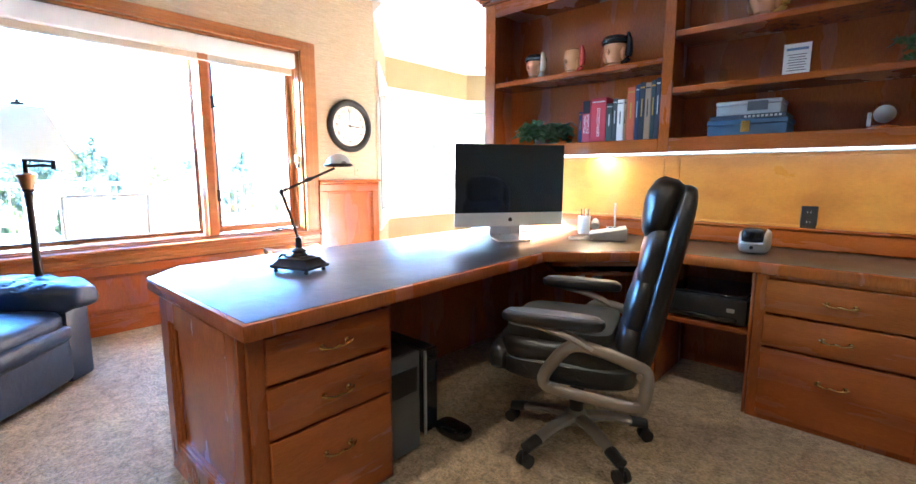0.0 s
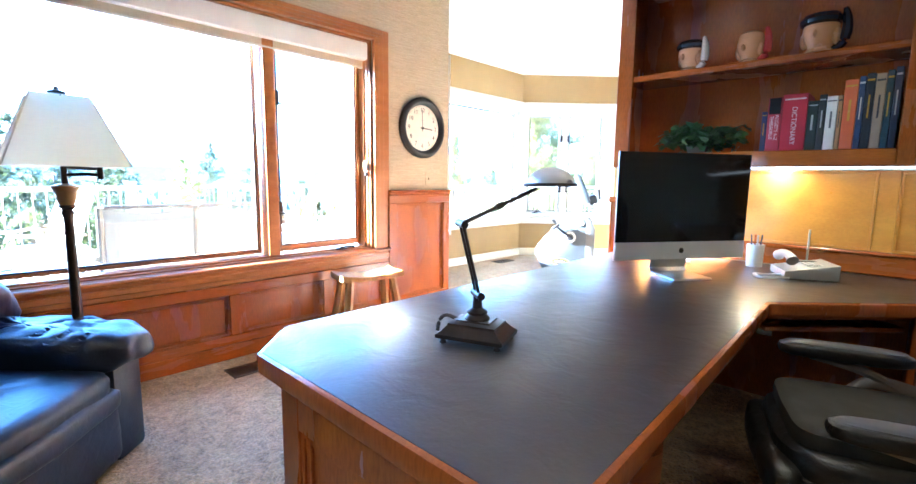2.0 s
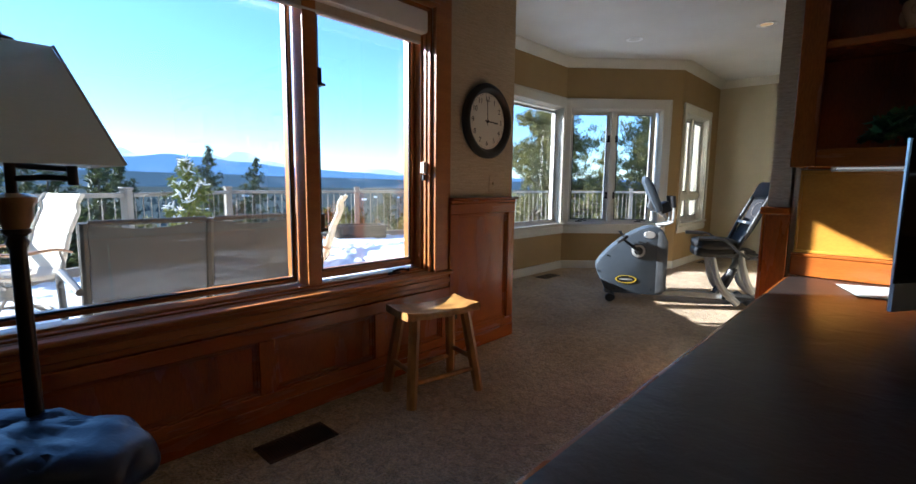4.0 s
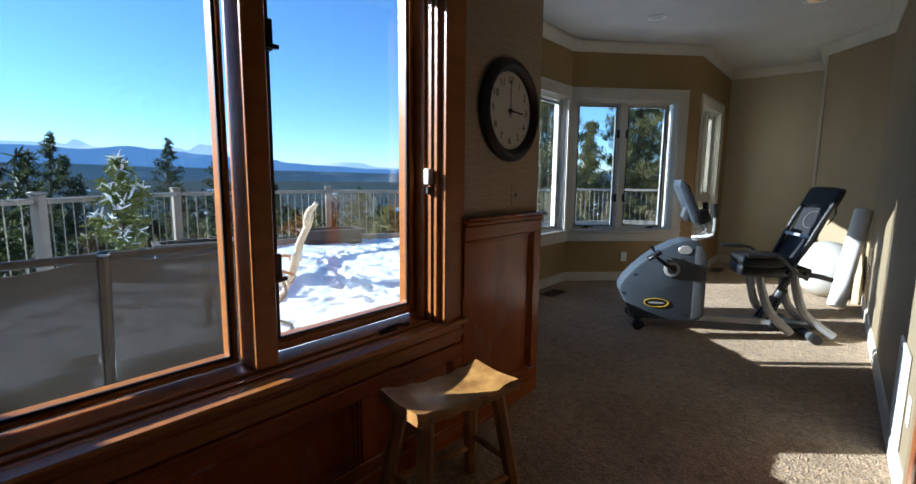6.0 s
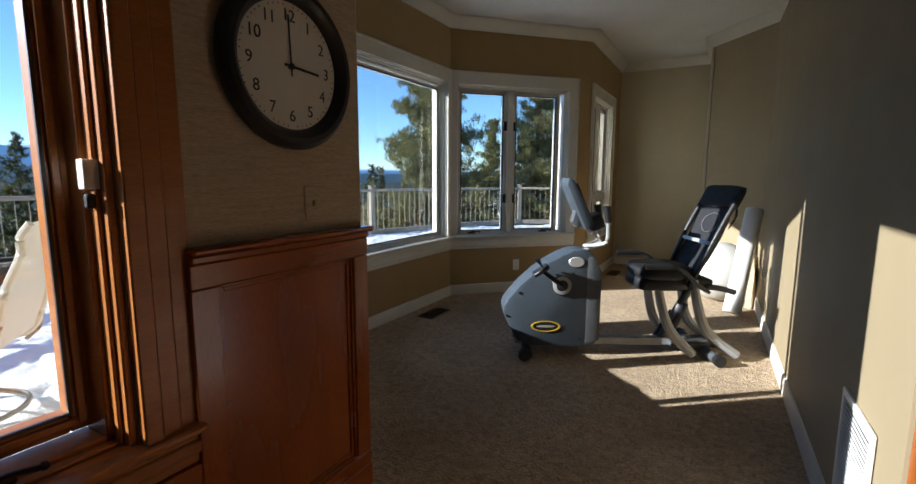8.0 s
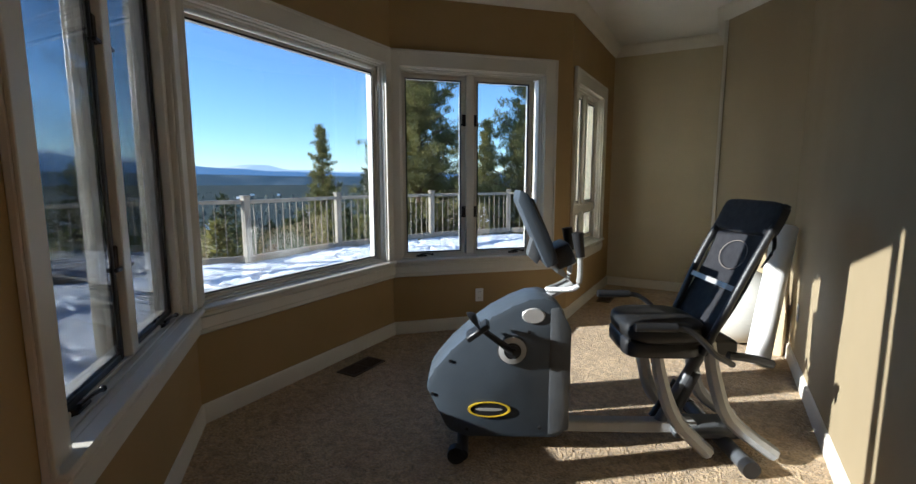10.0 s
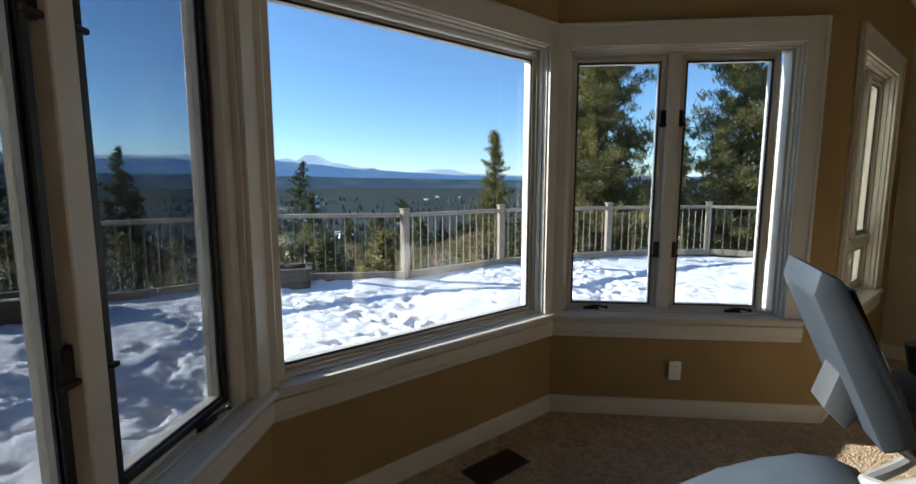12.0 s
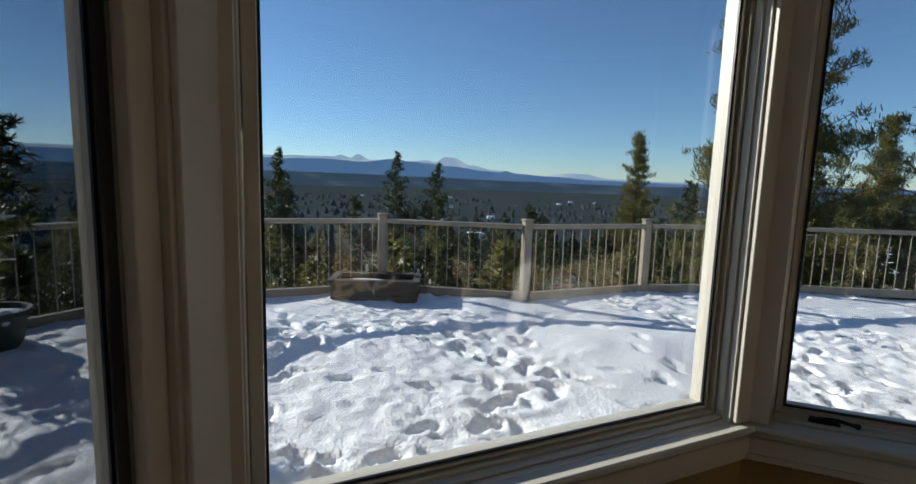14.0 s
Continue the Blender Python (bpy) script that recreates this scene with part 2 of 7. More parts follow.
def glass_mat(name, tint, gloss=0.022):
    """A thin pane: clear, with a mirror gloss that grows at a slant."""
    m = bpy.data.materials.new(name)
    m.use_nodes = True
    n, l = m.node_tree.nodes, m.node_tree.links
    n.remove(n["Principled BSDF"])
    tr, gl, mx = n.new("ShaderNodeBsdfTransparent"), n.new("ShaderNodeBsdfGlossy"), n.new("ShaderNodeMixShader")
    lw, pw, ad = n.new("ShaderNodeLayerWeight"), n.new("ShaderNodeMath"), n.new("ShaderNodeMath")
    pw.operation, ad.operation = "POWER", "MULTIPLY_ADD"
    pw.inputs[1].default_value, ad.inputs[1].default_value, ad.inputs[2].default_value = 5.0, 0.9, gloss
    lw.inputs[0].default_value = 0.5
    tr.inputs[0].default_value = (*tint, 1)
    gl.inputs["Roughness"].default_value = 0.01
    l.new(lw.outputs["Facing"], pw.inputs[0])
    l.new(pw.outputs[0], ad.inputs[0])
    l.new(ad.outputs[0], mx.inputs[0])
    l.new(tr.outputs[0], mx.inputs[1])
    l.new(gl.outputs[0], mx.inputs[2])
    l.new(mx.outputs[0], n["Material Output"].inputs[0])
    return m


GLASS = glass_mat("window glass", (0.97, 0.985, 0.975), 0.075)
SCREEN = glass_mat("insect screen", (0.57, 0.58, 0.60), 0.0)
CLEAR = glass_mat("clear acrylic", (0.9, 0.92, 0.93))


def cloth_mat(name, c, through, holes):
    """Cloth that lets light through: diffuse, translucent, and open weave."""
    m = mat(name, c, tuple(v * 0.88 for v in c), 0.85, scale=40, stretch=(1, 1, 6), bump=0.4, bscale=190)
    n, l = m.node_tree.nodes, m.node_tree.links
    p, out = n["Principled BSDF"], n["Material Output"]
    tl, m1 = n.new("ShaderNodeBsdfTranslucent"), n.new("ShaderNodeMixShader")
    tl.inputs[0].default_value = (*c, 1)
    m1.inputs[0].default_value = through
    l.new(p.outputs[0], m1.inputs[1])
    l.new(tl.outputs[0], m1.inputs[2])
    if holes:
        tr, m2 = n.new("ShaderNodeBsdfTransparent"), n.new("ShaderNodeMixShader")
        m2.inputs[0].default_value = holes
        l.new(m1.outputs[0], m2.inputs[1])
        l.new(tr.outputs[0], m2.inputs[2])
        m1 = m2
    l.new(m1.outputs[0], out.inputs[0])
    return m


LINENT = cloth_mat("cream linen lampshade", (0.82, 0.77, 0.66), 0.75, 0)
SLINGT = cloth_mat("open taupe sling mesh", (0.105, 0.092, 0.076), 0.25, 0.20)


def weave_mat():
    """Grasscloth: warp and weft threads of uneven tone."""
    m = mat("grasscloth", (0.52, 0.43, 0.30), (0.43, 0.35, 0.235), 0.8, scale=2.2, stretch=(3, 3, 42), bump=0.25, bscale=12, fleck=0.3, flo=0.25, fhi=0.75, spec=0.2, bdist=0.002)
    return m


GRASS = weave_mat()


# ---- mesh helpers ----
def bx(bm, x0, x1, y0, y1, z0, z1, b=0.0, m=None, seg=1):
    t = Matrix.Translation(((x0 + x1) / 2, (y0 + y1) / 2, (z0 + z1) / 2)) @ Matrix.Diagonal((abs(x1 - x0), abs(y1 - y0), abs(z1 - z0), 1))
    r = bmesh.ops.create_cube(bm, size=1, matrix=(m @ t) if m else t)
    if b:
        es = list({e for v in r["verts"] for e in v.link_edges})
        bmesh.ops.bevel(bm, geom=es, offset=b, segments=seg, affect="EDGES", profile=0.6)
    return bm


def box(x0, x1, y0, y1, z0, z1, b=0.0, m=None, seg=1):
    return bx(bmesh.new(), x0, x1, y0, y1, z0, z1, b, m, seg)


def cyl(bm, p0, p1, r0, r1=None, seg=12):
    p0, p1 = Vector(p0), Vector(p1)
    q = (p1 - p0).to_track_quat("Z", "Y").to_matrix().to_4x4()
    bmesh.ops.create_cone(bm, cap_ends=True, segments=seg, radius1=r0, radius2=r0 if r1 is None else r1, depth=(p1 - p0).length, matrix=Matrix.Translation((p0 + p1) / 2) @ q)
    return bm


def ring_skin(bm, rings, cap=True):
    vs = [[bm.verts.new(p) for p in r] for r in rings]
    k = len(vs[0])
    for a, b in zip(vs, vs[1:]):
        for i in range(k):
            bm.faces.new((a[i], a[(i + 1) % k], b[(i + 1) % k], b[i]))
    if cap:
        bm.faces.new(vs[0][::-1])
        bm.faces.new(vs[-1])
    return bm


def lathe(bm, prof, seg=20, m=None):
    """prof: rows of radius, height."""
    rings = []
    for r, z in prof:
        ring = [Vector((max(r, 0.0004) * math.cos(2 * math.pi * i / seg), max(r, 0.0004) * math.sin(2 * math.pi * i / seg), z)) for i in range(seg)]
        rings.append([m @ p for p in ring] if m else ring)
    return ring_skin(bm, rings)


def annulus(prof, seg, m):
    """A closed ring: like lathe(), with an open middle. prof: rows of radius, height round the section."""
    rings = [[m @ Vector((r * math.cos(2 * math.pi * i / seg), r * math.sin(2 * math.pi * i / seg), z)) for i in range(seg)] for r, z in prof + prof[:1]]
    return ring_skin(bmesh.new(), rings, cap=False)


def tube(bm, pts, r, seg=8, flat=1.0, up=(0, 0, 1), smooth=True):
    """A round or flattened bar along a line of points; r may be a list."""
    pts = [Vector(p) for p in pts]
    rs = list(r) if isinstance(r, (list, tuple)) else [r] * len(pts)
    if smooth and len(pts) > 2:
        new_p, new_r = [], []
        n = len(pts)
        for i in range(n - 1):
            p0, p1, p2, p3 = pts[max(i - 1, 0)], pts[i], pts[i + 1], pts[min(i + 2, n - 1)]
            for s in range(4):
                t = s / 4
                new_p.append(0.5 * (2 * p1 + (p2 - p0) * t + (2 * p0 - 5 * p1 + 4 * p2 - p3) * t * t + (3 * p1 - p0 - 3 * p2 + p3) * t ** 3))
                new_r.append(rs[i] + (rs[i + 1] - rs[i]) * t)
        pts, rs = new_p + [pts[-1]], new_r + [rs[-1]]
    rings = []
    for i, p in enumerate(pts):
        d = (pts[min(i + 1, len(pts) - 1)] - pts[max(i - 1, 0)]).normalized()
        u = Vector(up)
        if abs(d.dot(u)) > 0.96:
            u = Vector((1, 0, 0)) if abs(d.x) < 0.9 else Vector((0, 1, 0))
        a = d.cross(u).normalized()
        b = a.cross(d).normalized()
        rings.append([p + a * rs[i] * math.cos(2 * math.pi * k / seg) + b * rs[i] * flat * math.sin(2 * math.pi * k / seg) for k in range(seg)])
    return ring_skin(bm, rings)


def prism(bm, pts, z0, z1, m=None, b=0.0):
    lo = [bm.verts.new((m @ Vector((x, y, z0))) if m else (x, y, z0)) for x, y in pts]
    hi = [bm.verts.new((m @ Vector((x, y, z1))) if m else (x, y, z1)) for x, y in pts]
    k = len(pts)
    fs = [bm.faces.new(lo[::-1]), bm.faces.new(hi)]
    for i in range(k):
        fs.append(bm.faces.new((lo[i], lo[(i + 1) % k], hi[(i + 1) % k], hi[i])))
    bmesh.ops.recalc_face_normals(bm, faces=fs)
    if b:
        bmesh.ops.bevel(bm, geom=list({e for f in fs for e in f.edges}), offset=b, segments=2, affect="EDGES", profile=0.6)
    return bm


def sup(bm, c, h, e=0.4, m=None, nu=20, nv=12, wob=0.0, seed=0):
    """A soft cushion shape (superellipsoid), with an uneven surface."""
    def f(a, k):
        return math.copysign(abs(a) ** k, a)
    rings = []
    for j in range(nv + 1):
        v = -math.pi / 2 + math.pi * j / nv
        ring = []
        for i in range(nu):
            u = 2 * math.pi * i / nu
            p = Vector((h[0] * f(math.cos(v), e) * f(math.cos(u), e), h[1] * f(math.cos(v), e) * f(math.sin(u), e), h[2] * f(math.sin(v), e)))
            if wob:
                p += p.normalized() * wob * noise.noise(p * 9 + Vector((seed, 0, 0)))
            p = p + Vector(c)
            ring.append(m @ p if m else p)
        rings.append(ring)
    return ring_skin(bm, rings)


def ball(bm, c, r, seg=14, m=None):
    s = r if isinstance(r, (tuple, list)) else (r, r, r)
    t = Matrix.Translation(c) @ Matrix.Diagonal((*s, 1))
    bmesh.ops.create_uvsphere(bm, u_segments=seg, v_segments=max(6, seg * 2 // 3), radius=1, matrix=(m @ t) if m else t)
    return bm


BASE = {}


def thing(name, base=(0, 0, 0), rz=0.0, label="", category="", group="", kind="", local=False):
    """A top-level empty at its base. Its parts are given in world metres, unless local."""
    ob = new(name)
    ob.empty_display_size = 0.1
    ob.matrix_world = pose(*base, 0, 0, rz)
    BASE[ob.name] = None if local else Vector(base)
    return tagged(ob, label, category, group, kind)


def finish(ob, bm, material):
    bmesh.ops.recalc_face_normals(bm, faces=bm.faces[:])
    me = ob.data
    bm.to_mesh(me)
    bm.free()
    me.materials.append(material)
    me.polygons.foreach_set("use_smooth", [True] * len(me.polygons))
    me.set_sharp_from_angle(angle=radians(38))
    return ob


def part(name, bm, material, parent, label=""):
    ob = new(name, bpy.data.meshes.new(name))
    root = parent
    while root.parent:
        root = root.parent
    off = BASE.get(root.name)
    if off:
        bmesh.ops.translate(bm, verts=bm.verts[:], vec=-off)
    finish(ob, bm, material)
    ob.parent = parent
    return tagged(ob, label)


def solo(name, bm, material, base=(0, 0, 0), label="", category="", group="", kind=""):
    """A one-mesh top-level object, given in world metres."""
    ob = new(name, bpy.data.meshes.new(name))
    bmesh.ops.translate(bm, verts=bm.verts[:], vec=-Vector(base))
    finish(ob, bm, material)
    ob.location = base
    return tagged(ob, label, category, group, kind)


def words(name, text, size, material, parent, m, depth=0.0006):
    """Flat lettering in Blender's own font, centred on m, as a mesh under parent."""
    cu = bpy.data.curves.new(name, "FONT")
    cu.body, cu.size, cu.align_x, cu.align_y, cu.extrude = text, size, "CENTER", "CENTER", depth
    tmp = new("lettering_curve", cu)
    bpy.context.view_layer.update()
    me = bpy.data.meshes.new_from_object(tmp)
    bpy.data.objects.remove(tmp)
    ob = new(name, me)
    me.materials.append(material)
    ob.parent = parent
    root = parent
    while root.parent:
        root = root.parent
    off = BASE.get(root.name)
    ob.matrix_local = Matrix.Translation(-off) @ m if off else m
    return ob


# ---- the large structure ----
XW, YC = -3.90, 3.60          # office window wall, its north end
YB, XR, XE = 3.50, -2.26, -2.195          # bookcase wall, exercise room's inner wall
CEILING = 2.93
BAY = [(-3.90, 3.60), (-5.20, 4.825), (-5.20, 6.58), (-4.03, 7.75), (-4.03, 9.55)]


def frame_of(p0, p1):
    """Local frame of a wall: u along it, v outwards, z up."""
    d = Vector((p1[0] - p0[0], p1[1] - p0[1], 0))
    return Matrix.Translation((p0[0], p0[1], 0)) @ Matrix.Rotation(math.atan2(d.y, d.x), 4, "Z"), d.length


def wall_bm(length, openings, t=0.18, z1=CEILING, e0=0.0, e1=0.0):
    """A wall in its local frame with openings (u0, u1, z0, z1) through it."""
    bm = bmesh.new()
    u = -e0
    for a, b, c, d in sorted(openings):
        bx(bm, u, a, 0, t, 0, z1)
        bx(bm, a, b, 0, t, 0, c)
        bx(bm, a, b, 0, t, d, z1)
        u = b
    bx(bm, u, length + e1, 0, t, 0, z1)
    return bm


def wall(name, p0, p1, openings, material, t=0.18, e0=0.0, e1=0.0):
    m, n = frame_of(p0, p1)
    bm = wall_bm(n, openings, t, e0=e0, e1=e1)
    ob = new(name, bpy.data.meshes.new(name))
    finish(ob, bm, material)
    ob.matrix_world = m
    return tagged(ob, kind="structure")


# floor and ceiling
bm = bmesh.new()
prism(bm, [(-3.9, -3.2), (3.4, -3.2), (3.4, 3.6), (-2.2, 3.6), (-2.2, 9.9), (-4.1, 9.9), (-4.1, 7.8), (-5.25, 6.62), (-5.25, 4.84), (-3.95, 3.58)], -0.12, 0.0)
solo("floor", bm, CARPET, label="beige cut-pile carpet over both rooms", category="floor", kind="structure")
bm = bmesh.new()
prism(bm, [(-4.2, -3.4), (3.6, -3.4), (3.6, 3.8), (-1.9, 3.8), (-1.9, 10.1), (-4.3, 10.1), (-4.3, 7.9), (-5.45, 6.7), (-5.45, 4.75), (-4.2, 3.5)], CEILING, CEILING + 0.15)
solo("ceiling", bm, CEIL, label="white textured ceiling", category="ceiling", kind="structure")

# window openings in each wall's own frame
W1 = (2.40, 5.735, 0.60, 2.28)          # office, along y from -3.0
wall("wall_west", (XW, -3.0), (XW, YC), [W1], GRASS, e0=0.2)
LA = frame_of(BAY[0], BAY[1])[1]
LC = frame_of(BAY[2], BAY[3])[1]
WA = (LA - 1.43, LA - 0.09, 0.64, 2.28)
WB = (0.025, 1.69, 0.64, 2.28)
WC = (0.06, 1.40, 0.64, 2.28)
WD = (0.17, 1.25, 0.64, 2.26)
wall("wall_bay_south", BAY[0], BAY[1], [WA], TAN, e0=-0.02)
wall("wall_bay_west", BAY[1], BAY[2], [WB], TAN, e0=0.07, e1=0.07)
wall("wall_bay_north", BAY[2], BAY[3], [WC], TAN)
wall("wall_exercise_west", BAY[3], BAY[4], [WD], TAN, e1=0.1)
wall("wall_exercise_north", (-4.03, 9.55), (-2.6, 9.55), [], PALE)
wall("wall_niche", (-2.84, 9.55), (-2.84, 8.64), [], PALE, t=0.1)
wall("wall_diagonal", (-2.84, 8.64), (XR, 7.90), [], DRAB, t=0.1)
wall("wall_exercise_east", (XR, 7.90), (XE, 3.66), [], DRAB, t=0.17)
wall("wall_office_north", (-2.08, YB), (3.4, YB), [], GRASS, t=0.14)
wall("wall_office_east", (3.4, 3.6), (3.4, -3.2), [], GRASS)
wall("wall_office_south", (3.4, -3.0), (-3.9, -3.0), [], GRASS)
# unseen wall and eave to the south-west, added to block the sun
bm = bmesh.new()
bx(bm, -6.55, -4.08, -1.0, -0.75, -3.0, 4.4)
solo("wall_sun_block", bm, STUCCO, label="unseen wall added to keep sun off the office", category="wall", kind="structure")
bm = bmesh.new()
bx(bm, -4.6, 4, -3.8, 10.4, 3.12, 3.3)
solo("roof", bm, STUCCO, label="unseen flat roof with an eave, added over the rooms", category="roof", kind="structure")


def run_of(name, pts, prof, material, inner=1, label=""):
    """A moulding along a run of interior wall corners. prof: rows of (distance from the wall, height)."""
    bm = bmesh.new()
    n = len(pts)
    rings = []
    for i, p in enumerate(pts):
        p = Vector((*p, 0))
        d0 = (Vector((*pts[i], 0)) - Vector((*pts[i - 1], 0))).normalized() if i else None
        d1 = (Vector((*pts[i + 1], 0)) - Vector((*pts[i], 0))).normalized() if i < n - 1 else None
        d0, d1 = d0 or d1, d1 or d0
        n0, n1 = Vector((d0.y, -d0.x, 0)) * inner, Vector((d1.y, -d1.x, 0)) * inner
        q = (n0 + n1).normalized()
        q = q / max(0.3, q.dot(n0))
        rings.append([p + q * a + Vector((0, 0, z)) for a, z in prof])
    ring_skin(bm, rings)
    return solo(name, bm, material, label=label, category="moulding", kind="structure")


BASEB = [(0, 0), (0.016, 0), (0.016, 0.085), (0.010, 0.105), (0, 0.11)]
run_of("baseboard", [(p[0], p[1]) for p in BAY] + [(-2.84, 9.55), (-2.84, 8.64), (XR, 7.90), (XE, 3.67)], BASEB, TRIM)
CROWN = [(0, CEILING - 0.115), (0.012, CEILING - 0.115), (0.03, CEILING - 0.085), (0.075, CEILING - 0.035), (0.09, CEILING - 0.012), (0.09, CEILING - 0.002), (0, CEILING - 0.002)]
run_of("crown_moulding", [(p[0], p[1]) for p in BAY] + [(-2.84, 9.55), (-2.84, 8.64), (XR, 7.90), (XE, 3.67)], CROWN, TRIM)


# white strip added to draw the bright line up this wall end
solo("corner_bright_strip", box(-2.855, -2.825, 8.60, 8.66, 0.11, CEILING - 0.12, 0.004), TRIM, label="white strip for the bright line up the wall end", category="trim", kind="structure")

# ---- windows ----
def bar(bm, u0, u1, v0, v1, z0, z1, b=0.004):
    bx(bm, u0, u1, v0, v1, z0, z1, b)


def picture_frame(u0, u1, z0, z1, w, v0, v1, b=0.004, wb=None, wt=None):
    """Four butted bars round an opening, w wide inwards."""
    bm = bmesh.new()
    wb, wt = wb or w, wt or w
    bar(bm, u0, u0 + w, v0, v1, z0, z1, b)
    bar(bm, u1 - w, u1, v0, v1, z0, z1, b)
    bar(bm, u0 + w, u1 - w, v0, v1, z0, z0 + wb, b)
    bar(bm, u0 + w, u1 - w, v0, v1, z1 - wt, z1, b)
    return bm


def window(name, p0, p1, op, lights, material, label, casing=(0.10, 0.10, 0.12), crank=True, hinge=(), screen=False, apron=0.13, dark=None, deep=0.0, flat=False):
    """lights: rows of (u0, u1, z0, z1, kind) of the glass; kind 'fixed' or 'sash'."""
    m, n = frame_of(p0, p1)
    w = thing(name, local=True, label=label, category="window", kind="structure")
    w.matrix_world = m
    u0, u1, z0, z1 = op
    cl, cr, ct = casing
    # casing proud of the wall, with a stepped edge
    bm = bmesh.new()
    if flat:
        # plain boards with a thin proud band at the outer edge
        for c, ua, ub, ba, bb in ((cl, u0 - cl, u0 + 0.012, u0 - cl, u0 - cl + 0.018), (cr, u1 - 0.012, u1 + cr, u1 + cr - 0.018, u1 + cr)):
            if c:
                bar(bm, ua, ub, -0.018, 0, z0 - 0.02, z1 + ct, 0.003)
            if c > 0.095:
                bar(bm, ba, bb, -0.030, -0.0185, z0 - 0.02, z1 + ct, 0.003)
        bar(bm, u0 + 0.012, u1 - 0.012, -0.018, 0, z1 - 0.012, z1 + ct, 0.003)
        bar(bm, u0 - cl + 0.02, u1 + cr - 0.02, -0.030, -0.0185, z1 + ct - 0.02, z1 + ct, 0.003)
    for k, (a, v) in enumerate(() if flat else ((1.0, -0.018), (0.62, -0.026), (0.3, -0.034))):
        if cl:
            bar(bm, u0 - cl * a, u0 - (0 if k == 2 else cl * (0.62, 0.3)[k]), v, 0, z0 - 0.02, z1 + ct * a)
        if cr:
            bar(bm, u1 + (0 if k == 2 else cr * (0.62, 0.3)[k]), u1 + cr * a, v, 0, z0 - 0.02, z1 + ct * a)
        bar(bm, u0 - (cl * a if k < 2 else 0) * (0 if not cl else (0.62, 0.3, 0)[k]), u1 + (0 if not cr else cr * (0.62, 0.3, 0)[k]), v, 0, z1 + (ct * (0.62, 0.3)[k] if k < 2 else 0), z1 + ct * a)
    part("casing", bm, material, w)
    bm = bmesh.new()
    bar(bm, u0 - cl, u1 + cr, -0.055, 0.03, z0 - 0.005, z0 + 0.02, 0.008)
    bar(bm, u0 - cl, u1 + cr, -0.022, 0, z0 - apron, z0 - 0.006, 0.006)
    bar(bm, u0 - cl, u1 + cr, -0.032, 0, z0 - apron + 0.03, z0 - 0.03, 0.006)
    part("sill", bm, material, w)
    part("jamb", picture_frame(u0, u1, z0, z1, 0.02, 0.001, 0.179, wb=0.022), material, w)
    # deep stepped frame
    bm = picture_frame(u0 + 0.02, u1 - 0.02, z0 + 0.022, z1 - 0.02, 0.022, 0.06, 0.165)
    part("frame", bm, material, w)
    part("stop", picture_frame(u0 + 0.02, u1 - 0.02, z0 + 0.022, z1 - 0.02, 0.010, 0.028, 0.059, b=0.003), material, w)
    lights = sorted(lights)
    for i in range(len(lights) - 1):
        a, b = lights[i], lights[i + 1]
        if b[0] > a[1]:
            bm = bmesh.new()
            gap = (b[0] - a[1])
            bar(bm, a[1] + gap * 0.28, b[0] - gap * 0.28, 0.045, 0.165, z0 + 0.044, z1 - 0.042)
            part("mullion", bm, material, w)
        elif b[2] > a[3] and i == 0:
            bm = bmesh.new()
            bar(bm, u0 + 0.042, u1 - 0.042, 0.045, 0.165, a[3] + 0.03, b[2] - 0.03)
            part("transom", bm, material, w)
    for k, (a, b, c, d, kind) in enumerate(lights):
        s = 0.052 if kind == "sash" else 0.03
        sash = part("sash", picture_frame(a - s, b + s, c - s, d + s, s, 0.085 + deep, 0.135 + deep), material, w)
        part("bead", picture_frame(a - s * 0.62, b + s * 0.62, c - s * 0.62, d + s * 0.62, s * 0.34, 0.074 + deep, 0.0845 + deep, b=0.002), material, sash)
        bm = picture_frame(a - 0.006, b + 0.006, c - 0.006, d + 0.006, 0.009, 0.080 + deep, 0.088 + deep, b=0)
        part("gasket", bm, dark or BLACK, sash, "black glazing gasket")
        pane = part("pane", box(a, b, 0.108 + deep, 0.114 + deep, c, d), GLASS, sash)
        pane.visible_shadow = False
        if kind == "sash":
            if screen:
                sc = part("screen", box(a, b, 0.070, 0.0705, c, d), SCREEN, sash, "dark insect screen")
                sc.visible_shadow = False
                part("screen_frame", picture_frame(a - 0.026, b + 0.026, c - 0.026, d + 0.026, 0.026, 0.066, 0.078), BLACK, sash, "black screen frame")
            if crank:
                bm = bmesh.new()
                um = a + (b - a) * (0.72 if k else 0.25)
                bx(bm, um - 0.05, um + 0.05, 0.045, 0.085, z0 + 0.022, z0 + 0.046, 0.008)
                tube(bm, [(um - 0.02, 0.05, z0 + 0.05), (um + 0.03, 0.035, z0 + 0.06), (um + 0.085, 0.03, z0 + 0.052)], 0.007, 6)
                ball(bm, (um + 0.09, 0.03, z0 + 0.052), 0.011, 8)
                part("crank", bm, BRONZE, sash, "dark bronze crank handle")
